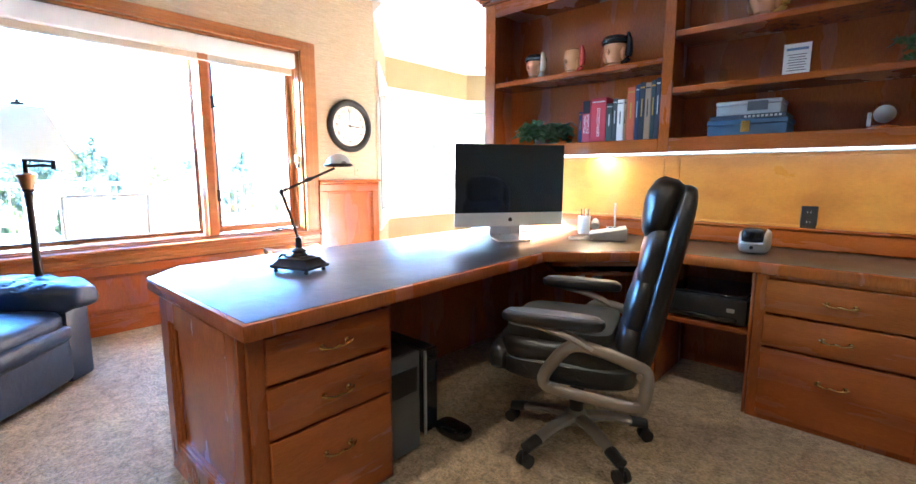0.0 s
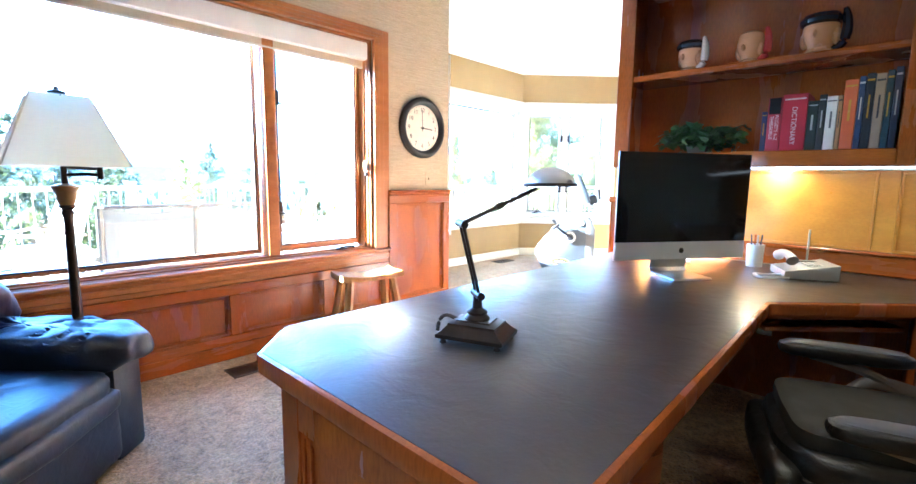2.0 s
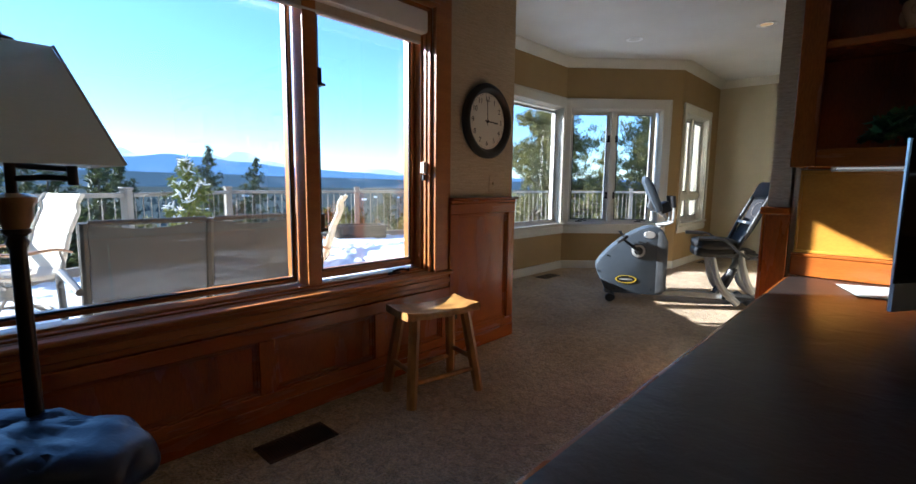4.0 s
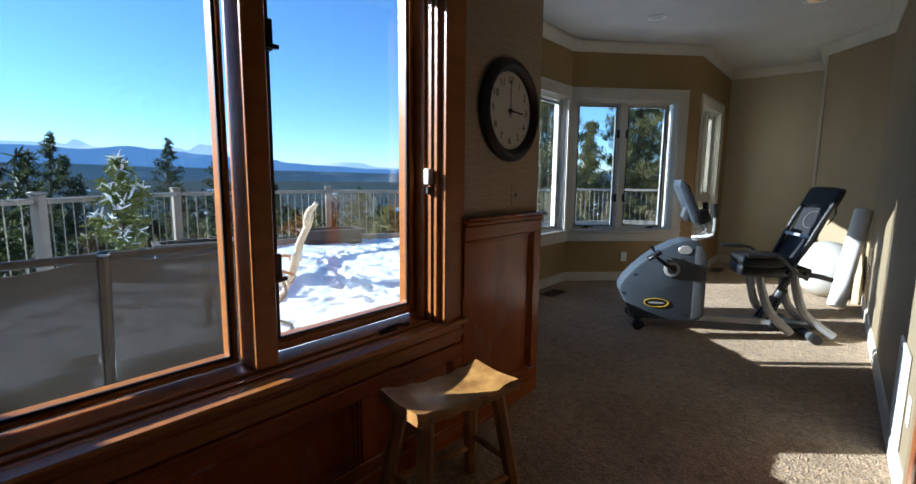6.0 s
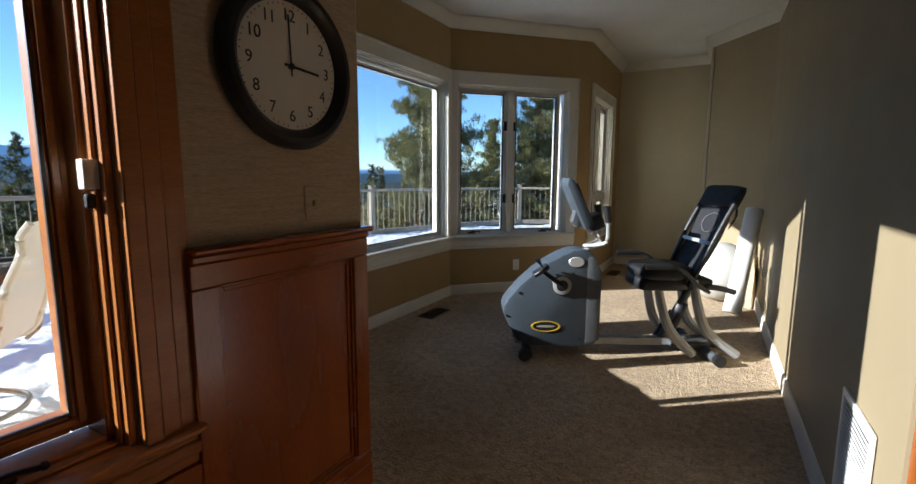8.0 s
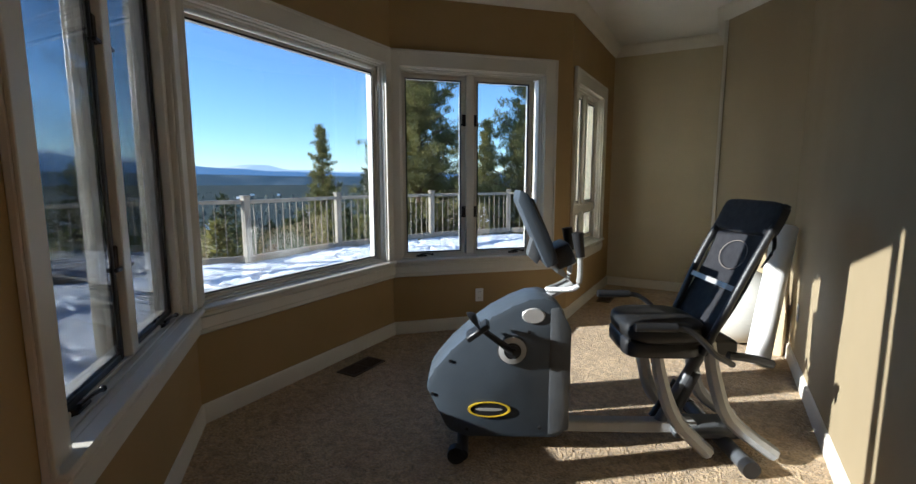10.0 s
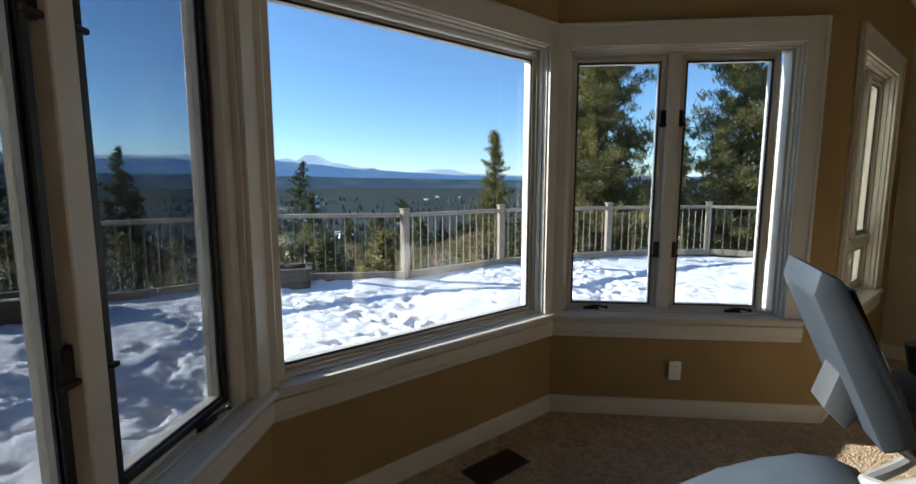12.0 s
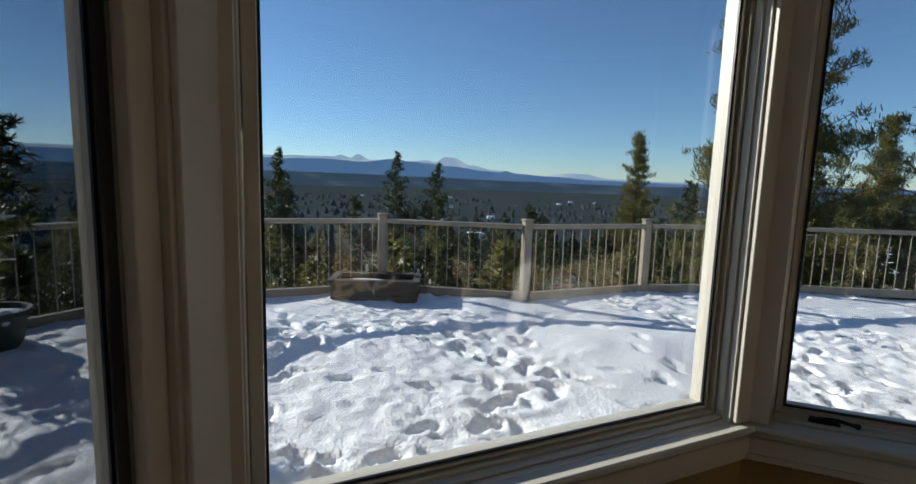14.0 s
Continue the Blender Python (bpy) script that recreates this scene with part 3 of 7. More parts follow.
            for hu, hz in hinge:
                if (hu > 0.5) == bool(k):
                    bm = bmesh.new()
                    hx = a - 0.03 if hu > 0.5 else b + 0.03
                    bx(bm, hx - 0.016, hx + 0.016, 0.062, 0.085, hz - 0.05, hz + 0.05, 0.004)
                    bx(bm, hx - 0.03, hx + 0.03, 0.05, 0.066, hz - 0.045, hz - 0.03, 0.003)
                    part("latch", bm, BRONZE, sash, "dark bronze sash latch")
    return w


window("window_1", (XW, -3.0), (XW, YC), W1, [(2.50, 4.82, 0.69, 2.10, "fixed"), (5.00, 5.645, 0.71, 2.10, "sash")], SUNCHERRY,
       "stained cherry picture window with a crank casement", casing=(0.13, 0.155, 0.09), apron=0.10, deep=0.043, hinge=((0.9, 0.98), (0.9, 1.75)))
SEC = [(0.9, 1.06), (0.1, 1.06), (0.1, 1.86), (0.9, 1.86)]
window("window_2", BAY[0], BAY[1], WA, [(LA - 1.30, LA - 0.82, 0.71, 2.19, "sash"), (LA - 0.66, LA - 0.19, 0.71, 2.19, "sash")], TRIM,
       "white casement pair with dark insect screens", casing=(0.10, 0.09, 0.12), hinge=SEC, screen=True, flat=True)
window("window_3", BAY[1], BAY[2], WB, [(0.085, 1.615, 0.71, 2.19, "fixed")], TRIM, "large white fixed picture window", casing=(0.025, 0.06, 0.12), flat=True)
window("window_4", BAY[2], BAY[3], WC, [(0.14, 0.62, 0.71, 2.19, "sash"), (0.78, 1.26, 0.71, 2.19, "sash")], TRIM,
       "white crank casement pair", casing=(0.06, 0.10, 0.12), hinge=SEC, flat=True)
window("window_5", BAY[3], BAY[4], WD, [(0.25, 0.63, 0.74, 0.98, "sash"), (0.25, 0.63, 1.12, 2.16, "sash"), (0.79, 1.17, 0.74, 0.98, "sash"), (0.79, 1.17, 1.12, 2.16, "sash")], TRIM,
       "white window of casements over low awning lights", casing=(0.10, 0.10, 0.12), flat=True, crank=False)

# Cloth added to spread the sun and keep its patch off the north wall.
VEIL = cloth_mat("cream window cloth", (0.94, 0.92, 0.86), 0.9, 0)
ws = thing("window_drape", local=True, label="cream pleated cloth added behind the sashes to spread the sun", category="window drape")
ws.matrix_world = frame_of(BAY[3], BAY[4])[0]
bm = bmesh.new()
pleats = [(0.195 + 1.03 * k / 40, 0.178 + (0.012 if k % 2 else -0.006)) for k in range(41)]
prism(bm, pleats + [(u, v + 0.003) for u, v in reversed(pleats)], 0.665, 2.235)
part("cloth", bm, VEIL, ws)
part("head_rail", box(0.195, 1.225, 0.182, 0.205, 2.236, 2.26, 0.004), TRIM, ws)

filler = frame_of(BAY[1], BAY[2])[0]
solo("window_post", box(0.046, 0.080, 0.027, 0.0845, 0.665, 2.255, 0.003, filler), TRIM, label="plain white post board beside the picture window", category="trim", kind="structure")

filler = frame_of(BAY[0], BAY[1])[0]
solo("window_post", box(LA - 0.161, LA - 0.111, 0.027, 0.0655, 0.665, 2.255, 0.003, filler), TRIM, label="plain white post board beside the casement", category="trim", kind="structure")

# roller shade under the office window's head
sh = thing("roller_shade", (-3.93, 1.07, 2.07), label="rolled-up white roller shade under the window head", category="window shade")
part("cassette", box(-3.985, -3.90, -0.58, 2.70, 2.12, 2.255, 0.02, seg=2), WHITE, sh)
part("cloth", box(-3.955, -3.950, -0.55, 2.68, 2.075, 2.13), LINEN, sh)
part("hem_bar", box(-3.962, -3.943, -0.55, 2.68, 2.06, 2.078, 0.005), WHITE, sh)

# wainscot below and beside the window
wc = thing("wainscot", (XW, 0, 0), label="stained cherry wainscot with recessed panels", category="wainscot", kind="structure")


def wains(y0, y1, z0, z1, frames, tall=False):
    edges = [y0] + [v for f in frames for v in f] + [y1]
    zl, zh = z0 + 0.16, z1 - 0.07
    for a, b in zip(edges[0::2], edges[1::2]):
        part("stile", box(XW, XW + 0.034, a, b, zl, zh, 0.004), CHERRY, wc)
    part("top_rail", box(XW, XW + 0.036, y0, y1, zh, z1, 0.004), CHERRY_H, wc)
    part("bottom_rail", box(XW, XW + 0.036, y0, y1, z0 + 0.10, zl, 0.004), CHERRY_H, wc)
    for a, b in frames:
        part("panel", box(XW, XW + 0.009, a, b, zl, zh), CHERRY, wc)
        bm = bmesh.new()
        for k, (ww, dd) in enumerate(((0.010, 0.026), (0.024, 0.016))):
            bx(bm, XW + 0.009, XW + dd, a, a + ww, zl, zh, 0.002)
            bx(bm, XW + 0.009, XW + dd, b - ww, b, zl, zh, 0.002)
            bx(bm, XW + 0.009, XW + dd, a + ww, b - ww, zl, zl + ww, 0.002)
            bx(bm, XW + 0.009, XW + dd, a + ww, b - ww, zh - ww, zh, 0.002)
        part("panel_moulding", bm, CHERRY_H, wc)
    part("base", box(XW, XW + 0.040, y0, y1, z0, z0 + 0.10, 0.004), CHERRY_H, wc)


wains(-3.0, 2.872, 0, 0.50, [(-0.10, 0.65), (0.74, 1.55), (1.63, 2.24), (2.32, 2.80)])
wains(2.874, 3.60, 0, 1.06, [(2.96, 3.52)])
bm = bmesh.new()
bx(bm, XW, XW + 0.045, 2.875, 3.60, 1.06, 1.085, 0.006)
bx(bm, XW, XW + 0.062, 2.875, 3.615, 1.085, 1.105, 0.007)
part("cap", bm, CHERRY_H, wc)
wn2 = thing("wainscot_end", (-2.13, 3.5, 0), label="cherry wainscot round the wall end", category="wainscot", kind="structure")
part("panel", box(-2.187, -2.173, 3.462, 3.655, 0, 1.06, 0.003), CHERRY, wn2)
part("end_stile", box(-2.172, -2.066, 3.462, 3.497, 0, 1.06, 0.003), CHERRY, wn2)
part("cap", box(-2.198, -2.066, 3.450, 3.657, 1.061, 1.10, 0.008), CHERRY_H, wn2)
solo("wall_end", box(-2.172, -2.065, 3.50, 3.655, 0, CEILING), GRASS, label="grasscloth wall end", category="wall", kind="structure")


# ---- the office: desk and built-ins ----
DZ = 0.76
wt = thing("desk_worktop", (-1.5, 2.2, 0.70), label="L-shaped dark leatherette desk top with a cherry edge", category="desk")
TOP = [(-2.06, 1.03), (-1.89, 0.87), (-1.0, 0.86), (-1.05, 2.46), (-0.60, 2.89), (1.9, 2.86), (1.9, 3.47), (-2.06, 3.47)]
part("edge_band", prism(bmesh.new(), TOP, 0.704, 0.7572, b=0.013), CHERRY, wt, "cherry edge band")
INS = [(-2.045, 1.038), (-1.883, 0.884), (-1.016, 0.876), (-1.065, 2.468), (-0.607, 2.905), (1.88, 2.876), (1.88, 3.46), (-2.045, 3.46)]
part("surface", prism(bmesh.new(), INS, 0.750, 0.7586, b=0.0008), DESK, wt, "dark brown leatherette surface")
part("backsplash", box(-2.05, 1.9, 3.472, 3.498, 0.762, 0.86, 0.004), CHERRY_H, wt)
part("backsplash_cap", box(-2.05, 1.9, 3.462, 3.498, 0.861, 0.876, 0.004), CHERRY_H, wt)


def pull(parent, m):
    """A bail pull in brass: two posts, a waisted bow."""
    bm = bmesh.new()
    for s in (-1, 1):
        lathe(bm, [(0.011, 0), (0.011, 0.003), (0.005, 0.006), (0.005, 0.02)], 10, m @ Matrix.Translation((s * 0.048, 0, 0)) @ Matrix.Rotation(math.pi / 2, 4, "X"))
    tube(bm, [m @ Vector(p) for p in ((-0.062, -0.016, 0.006), (-0.048, -0.022, 0.001), (-0.022, -0.027, -0.004), (0, -0.028, 0.001), (0.022, -0.027, -0.004), (0.048, -0.022, 0.001), (0.062, -0.016, 0.006))], [0.003, 0.006, 0.0035, 0.006, 0.0035, 0.006, 0.003], 8)
    part("handle", bm, BRASS, parent, "brass drawer pull")


def drawer_unit(name, m, w, d, rows, label, skirt=0.10):
    """A drawer cabinet: local x along the face, -y out of the face, z up. rows: (z0, z1)."""
    c = thing(name, local=True, label=label, category="cabinet")
    c.matrix_world = m
    bm = bmesh.new()
    bx(bm, 0, w, 0.02, d, 0, 0.706, 0.002)
    part("body", bm, CHERRY, c)
    bm = bmesh.new()
    bx(bm, 0, 0.055, 0, 0.02, 0, 0.706, 0.002)
    bx(bm, w - 0.035, w, 0, 0.02, 0, 0.706, 0.002)
    bx(bm, 0.055, w - 0.035, 0, 0.02, 0, rows[-1][0] - 0.004, 0.002)
    bx(bm, 0.055, w - 0.035, 0, 0.02, rows[0][1] + 0.004, 0.706, 0.002)
    part("face_frame", bm, CHERRY, c)
    for z0, z1 in rows:
        dr = part("drawer", box(0.045, w - 0.022, -0.021, -0.001, z0, z1, 0.008, seg=2), CHERRY_H, c)
        pull(dr, Matrix.Translation((w / 2 + 0.01, -0.021, (z0 + z1) / 2 if z1 - z0 < 0.25 else z0 + (z1 - z0) * 0.66)))
    return c


ROWS3 = [(0.538, 0.685), (0.365, 0.528), (0.03, 0.355)]
# pedestal of the peninsula: its face looks along +x
ped = drawer_unit("drawer_pedestal", pose(-1.075, 0.90, 0, 0, 0, 90), 0.53, 0.70, ROWS3, "cherry three-drawer pedestal with a framed end panel")
bm = bmesh.new()
bx(bm, -0.022, 0, 0.02, 0.10, 0, 0.706, 0.003)
bx(bm, -0.022, 0, 0.62, 0.70, 0, 0.706, 0.003)
bx(bm, -0.022, 0, 0.10, 0.62, 0, 0.12, 0.003)
bx(bm, -0.022, 0, 0.10, 0.62, 0.62, 0.706, 0.003)
part("end_frame", bm, CHERRY, ped)
bm = bmesh.new()
for w0, dd in ((0.014, 0.017), (0.03, 0.010)):
    bx(bm, -dd, 0, 0.10, 0.10 + w0, 0.12, 0.62, 0.002)
    bx(bm, -dd, 0, 0.62 - w0, 0.62, 0.12, 0.62, 0.002)
    bx(bm, -dd, 0, 0.10 + w0, 0.62 - w0, 0.12, 0.12 + w0, 0.002)
    bx(bm, -dd, 0, 0.10 + w0, 0.62 - w0, 0.62 - w0, 0.62, 0.002)
part("end_moulding", bm, CHERRY, ped)
rc = drawer_unit("drawer_cabinet", pose(-0.175, 2.90, 0, 0, 0, -1), 0.62, 0.56, [(0.53, 0.685), (0.37, 0.52), (0.03, 0.36)], "cherry three-drawer base cabinet under the desk run")
drawer_unit("drawer_cabinet", pose(0.46, 2.89, 0, 0, 0, -1), 0.70, 0.56, [(0.53, 0.685), (0.37, 0.52), (0.03, 0.36)], "cherry three-drawer base cabinet under the desk run")
mp = thing("modesty_panel", (-1.76, 2.2, 0), label="dark cherry back panel closing the desk's knee space", category="panel")
part("panel", box(-1.80, -1.775, 1.44, 3.46, 0, 0.706, 0.003), CHERRY, mp)
part("back", box(-1.774, -0.19, 3.44, 3.465, 0, 0.706, 0.003), CHERRY, mp)
kt = thing("keyboard_tray", (-0.9, 2.9, 0.62), label="cherry pull-out tray under the desk corner", category="tray")
m = Matrix.Translation((-0.84, 2.80, 0)) @ Matrix.Rotation(radians(43), 4, "Z")
part("apron", box(-0.32, 0.30, 0.03, 0.055, 0.655, 0.706, 0.003, m), CHERRY_H, kt)
part("tray", box(-0.30, 0.28, 0.04, 0.36, 0.60, 0.622, 0.004, m), CHERRY_H, kt, "cherry tray board")
ps = thing("printer_shelf", (-0.4, 3.1, 0), label="cherry shelf unit under the desk", category="shelf")
part("shelf", box(-0.62, -0.195, 2.93, 3.43, 0.385, 0.41, 0.004), CHERRY_H, ps)
part("side", box(-0.645, -0.622, 2.93, 3.43, 0, 0.70, 0.004), CHERRY, ps)
part("side", box(-0.193, -0.178, 2.91, 3.43, 0, 0.70, 0.003), CHERRY, ps)
pr = thing("printer", (-0.4, 3.12, 0.41), label="black flat inkjet printer on the shelf", category="printer")
part("body", box(-0.60, -0.21, 2.96, 3.36, 0.412, 0.545, 0.015, seg=2), BLACK, pr)
part("tray", box(-0.56, -0.25, 2.935, 3.0, 0.425, 0.45, 0.006), BLACKG, pr)
part("lid", box(-0.595, -0.215, 2.97, 3.35, 0.546, 0.562, 0.006), BLACKG, pr)
part("badge", box(-0.30, -0.265, 2.957, 2.961, 0.475, 0.495), SILVER, pr, "small silver badge")

# the hutch over the desk
HZ0, HZ1, HY = 1.29, 2.36, 3.17
hu = thing("bookcase_hutch", (-0.2, 3.3, HZ0), label="cherry wall bookcase with open shelves and a crown", category="bookcase")
part("back_panel", box(-2.04, 1.9, 3.475, 3.497, HZ0, HZ1), CHERRY, hu)
part("side", box(-2.04, -2.015, HY + 0.02, 3.474, HZ0, HZ1, 0.002), CHERRY, hu)
part("stile", box(-2.045, -1.955, HY, HY + 0.02, HZ0, HZ1, 0.003), CHERRY, hu)
for x0, x1 in ((-0.765, -0.705), (0.62, 0.68)):
    part("stile", box(x0, x1, HY, HY + 0.02, HZ0, HZ1, 0.003), CHERRY, hu)
    part("divider", box(x0 + 0.018, x1 - 0.018, HY + 0.02, 3.474, 1.366, 2.30, 0.002), CHERRY, hu)
for x0, x1 in ((-1.955, -0.765), (-0.705, 0.62), (0.68, 1.9)):
    part("bottom_rail", box(x0, x1, HY + 0.001, HY + 0.021, HZ0, 1.366, 0.003), CHERRY_H, hu)
    part("top_rail", box(x0, x1, HY + 0.001, HY + 0.021, 2.27, HZ1, 0.003), CHERRY_H, hu)
    part("bottom_board", box(x0, x1, HY + 0.022, 3.474, 1.336, 1.360, 0.002), CHERRY_H, hu)
    part("top_board", box(x0, x1, HY + 0.022, 3.474, 2.30, 2.325, 0.002), CHERRY_H, hu)
part("shelf", box(-2.014, -0.748, HY + 0.015, 3.474, 1.785, 1.818, 0.004), CHERRY_H, hu)
part("shelf", box(-0.722, 0.636, HY + 0.015, 3.474, 1.915, 1.948, 0.004), CHERRY_H, hu)
part("shelf", box(-0.722, 0.636, HY + 0.015, 3.474, 1.612, 1.645, 0.004), CHERRY_H, hu)
part("shelf", box(0.664, 1.88, HY + 0.015, 3.474, 1.785, 1.818, 0.004), CHERRY_H, hu)
bm = bmesh.new()
for k, (o, z0, z1) in enumerate(((0.02, 0, 0.02), (0.035, 0.02, 0.04), (0.055, 0.04, 0.065), (0.075, 0.065, 0.085))):
    bx(bm, -2.045 - o, 1.9, HY - o, 3.49, HZ1 + z0, HZ1 + z1, 0.005)
part("crown", bm, CHERRY_H, hu)
# lit strip under the hutch, and the panelled wall below it
ls = thing("strip_light", (-0.5, 3.2, 1.27), label="long white strip light under the bookcase", category="strip light")
part("housing", box(-1.9, 1.8, HY + 0.018, HY + 0.060, HZ0 - 0.020, HZ0 - 0.001, 0.002), WHITE, ls)
part("tube", box(-1.88, 1.78, HY + 0.010, HY + 0.0175, HZ0 - 0.011, HZ0 - 0.004), emit("strip glow", (1.0, 0.93, 0.80), 0.09), ls, "glowing white tube")
lamp_data = bpy.data.lights.new("strip_lamp", "AREA")
lamp_data.shape, lamp_data.size, lamp_data.size_y, lamp_data.energy, lamp_data.color = "RECTANGLE", 3.4, 0.02, 0.125, (1.0, 0.74, 0.38)
strip_lamp = new("strip_lamp", lamp_data)
strip_lamp.matrix_world = look((-0.1, HY + 0.045, HZ0 - 0.026), (-0.1, HY + 0.16, 0.9))
pk = thing("puck_light", (-1.22, 3.42, 1.30), label="small white puck light under the bookcase", category="puck light")
part("case", lathe(bmesh.new(), [(0.035, 1.300), (0.035, 1.318), (0.02, 1.334), (0.001, 1.335)], 20, Matrix.Translation((-1.22, 3.42, 0))), WHITE, pk)
part("lens", lathe(bmesh.new(), [(0.001, 1.2965), (0.028, 1.2965), (0.028, 1.2995), (0.001, 1.2995)], 20, Matrix.Translation((-1.22, 3.42, 0))), emit("puck glow", (1.0, 0.85, 0.55), 0.1), pk, "glowing lens")
puck_data = bpy.data.lights.new("puck_lamp", "AREA")
puck_data.shape, puck_data.size, puck_data.energy, puck_data.color = "DISK", 0.06, 0.09, (1.0, 0.78, 0.42)
new("puck_lamp", puck_data).matrix_world = look((-1.22, 3.42, 1.292), (-1.22, 3.44, 0.8))
bp = thing("desk_back_panelling", (-0.2, 3.49, 0.88), label="wood panelling under the bookcase, lamp yellow in its colour", category="panelling", kind="structure")
for x0, x1 in ((-2.04, -0.82), (-0.74, 0.55), (0.63, 1.9)):
    part("panel", box(x0, x1, 3.480, 3.495, 0.878, 1.285), LITPANEL, bp)
    bm = bmesh.new()
    bx(bm, x0, x1, 3.472, 3.481, 0.878, 0.892, 0.002)
    bx(bm, x0, x1, 3.472, 3.481, 1.262, 1.284, 0.002)
    bx(bm, x0, x0 + 0.012, 3.472, 3.481, 0.893, 1.261, 0.002)
    bx(bm, x1 - 0.012, x1, 3.472, 3.481, 0.893, 1.261, 0.002)
    part("moulding", bm, LITPANEL, bp)
for x0, x1 in ((-0.82, -0.74), (0.55, 0.63)):
    part("stile", box(x0, x1, 3.474, 3.495, 0.878, 1.285, 0.003), LITPANEL, bp)


def outlet(name, m, plate_mat, label, slots=True, face=BLACK):
    """Local: plate in the x-z plane, facing -y."""
    o = thing(name, local=True, label=label, category="outlet" if slots else "switch")
    o.matrix_world = m
    part("plate", box(-0.037, 0.037, -0.006, 0, -0.06, 0.06, 0.003), plate_mat, o)
    if slots:
        for s in (-1, 1):
            r = part("receptacle", box(-0.017, 0.017, -0.009, -0.0055, s * 0.026 - 0.016, s * 0.026 + 0.016, 0.002), plate_mat, o)
            bm = bmesh.new()
            bx(bm, -0.008, -0.006, -0.0095, -0.0085, s * 0.026 - 0.004, s * 0.026 + 0.007)
            bx(bm, 0.006, 0.008, -0.0095, -0.0085, s * 0.026 - 0.004, s * 0.026 + 0.007)
            part("slot", bm, face, r)
    else:
        part("toggle", box(-0.006, 0.006, -0.018, -0.005, -0.010, 0.010, 0.002), plate_mat, o)
    return o


outlet("wall_outlet", pose(-0.055, 3.478, 0.935), BLACK, "black double outlet on the desk panelling", face=SILVER)
outlet("wall_outlet", pose(-1.35, 3.438, 0.42), WHITE, "white double outlet in the knee space")
outlet("wall_outlet", pose(-1.22, 3.438, 0.42), WHITE, "white double outlet in the knee space")
outlet("wall_outlet", pose(XW + 0.036, 2.91, 0.32, 0, 0, 90), BLACK, "black outlet on the wainscot", face=SILVER)
outlet("light_switch", pose(XW, 3.35, 1.205, 0, 0, 90), GRASS, "switch plate papered over like the wall", slots=False)
outlet("wall_outlet", pose(-4.64, 7.11, 0.31, 0, 0, 45), WHITE, "white double outlet under the bay window")
outlet("wall_outlet", pose(XE - 0.001, 3.74, 0.36, 0, 0, -90), WHITE, "white double outlet beside the wall grille")
outlet("wall_outlet", pose(XR + 0.006, 7.35, 0.42, 0, 0, -90), WHITE, "white double outlet on the tan wall")


def floor_vent(x, y, rz, w, d, label):
    v = thing("floor_vent", (x, y, 0), rz, label, "floor vent", local=True)
    bm = picture_frame(-w / 2, w / 2, -d / 2, d / 2, 0.018, 0, 0.008, 0.002)
    bmesh.ops.rotate(bm, verts=bm.verts[:], matrix=Matrix.Rotation(-math.pi / 2, 3, "X"))
    for q in bm.verts:
        q.co.z = abs(q.co.z)
    part("frame", bm, VENTM, v)
    part("well", box(-w / 2 + 0.018, w / 2 - 0.018, -d / 2 + 0.018, d / 2 - 0.018, 0.001, 0.003), BLACK, v)
    n = int((w - 0.04) / 0.014)
    for i in range(n):
        x0 = -w / 2 + 0.02 + i * (w - 0.04) / n
        part("slat", box(x0, x0 + 0.006, -d / 2 + 0.018, d / 2 - 0.018, 0.003, 0.007), VENTM, v)
    part("bar", box(-0.006, 0.006, -d / 2 + 0.018, d / 2 - 0.018, 0.004, 0.0085), VENTM, v)


floor_vent(-3.615, 1.60, 90, 0.34, 0.17, "brown steel floor register in the carpet")
floor_vent(-4.97, 5.88, 90, 0.34, 0.17, "brown steel floor register in the carpet")
floor_vent(-3.86, 8.75, 90, 0.34, 0.15, "brown steel floor register in the carpet")


# ---- clock ----
ck = thing("wall_clock", (XW + 0.001, 3.262, 1.645), 90, "round black wall clock showing three o'clock", "clock", local=True)
R = 0.262
m = Matrix.Rotation(math.pi / 2, 4, "X")
part("rim", lathe(bmesh.new(), [(R * 0.97, 0), (R, 0.012), (R, 0.03), (R * 0.93, 0.048), (R * 0.86, 0.05), (R * 0.80, 0.040), (R * 0.765, 0.026), (R * 0.75, 0.018), (R * 0.75, 0)], 56, m), BLACK, ck)
part("dial", lathe(bmesh.new(), [(0.001, 0.012), (R * 0.765, 0.012), (R * 0.765, 0.016), (0.001, 0.016)], 48, m), CLOCKF, ck, "cream paper dial")
for i in range(60):
    a = 2 * math.pi * i / 60
    if i % 5:
        bm = box(-0.0012, 0.0012, -0.0172, -0.0165, R * 0.70, R * 0.725, m=Matrix.Rotation(a, 4, "Y"))
        part("minute_mark", bm, BLACK, ck)
for h in range(1, 13):
    a = 2 * math.pi * h / 12
    words("numeral", str(h), 0.052, BLACK, ck, Matrix.Translation((math.sin(a) * R * 0.59, -0.0172, math.cos(a) * R * 0.59)) @ m)
part("minute_hand", box(-0.0035, 0.0035, -0.022, -0.020, -0.03, R * 0.60, 0.001, Matrix.Rotation(radians(-2), 4, "Y")), BLACK, ck)
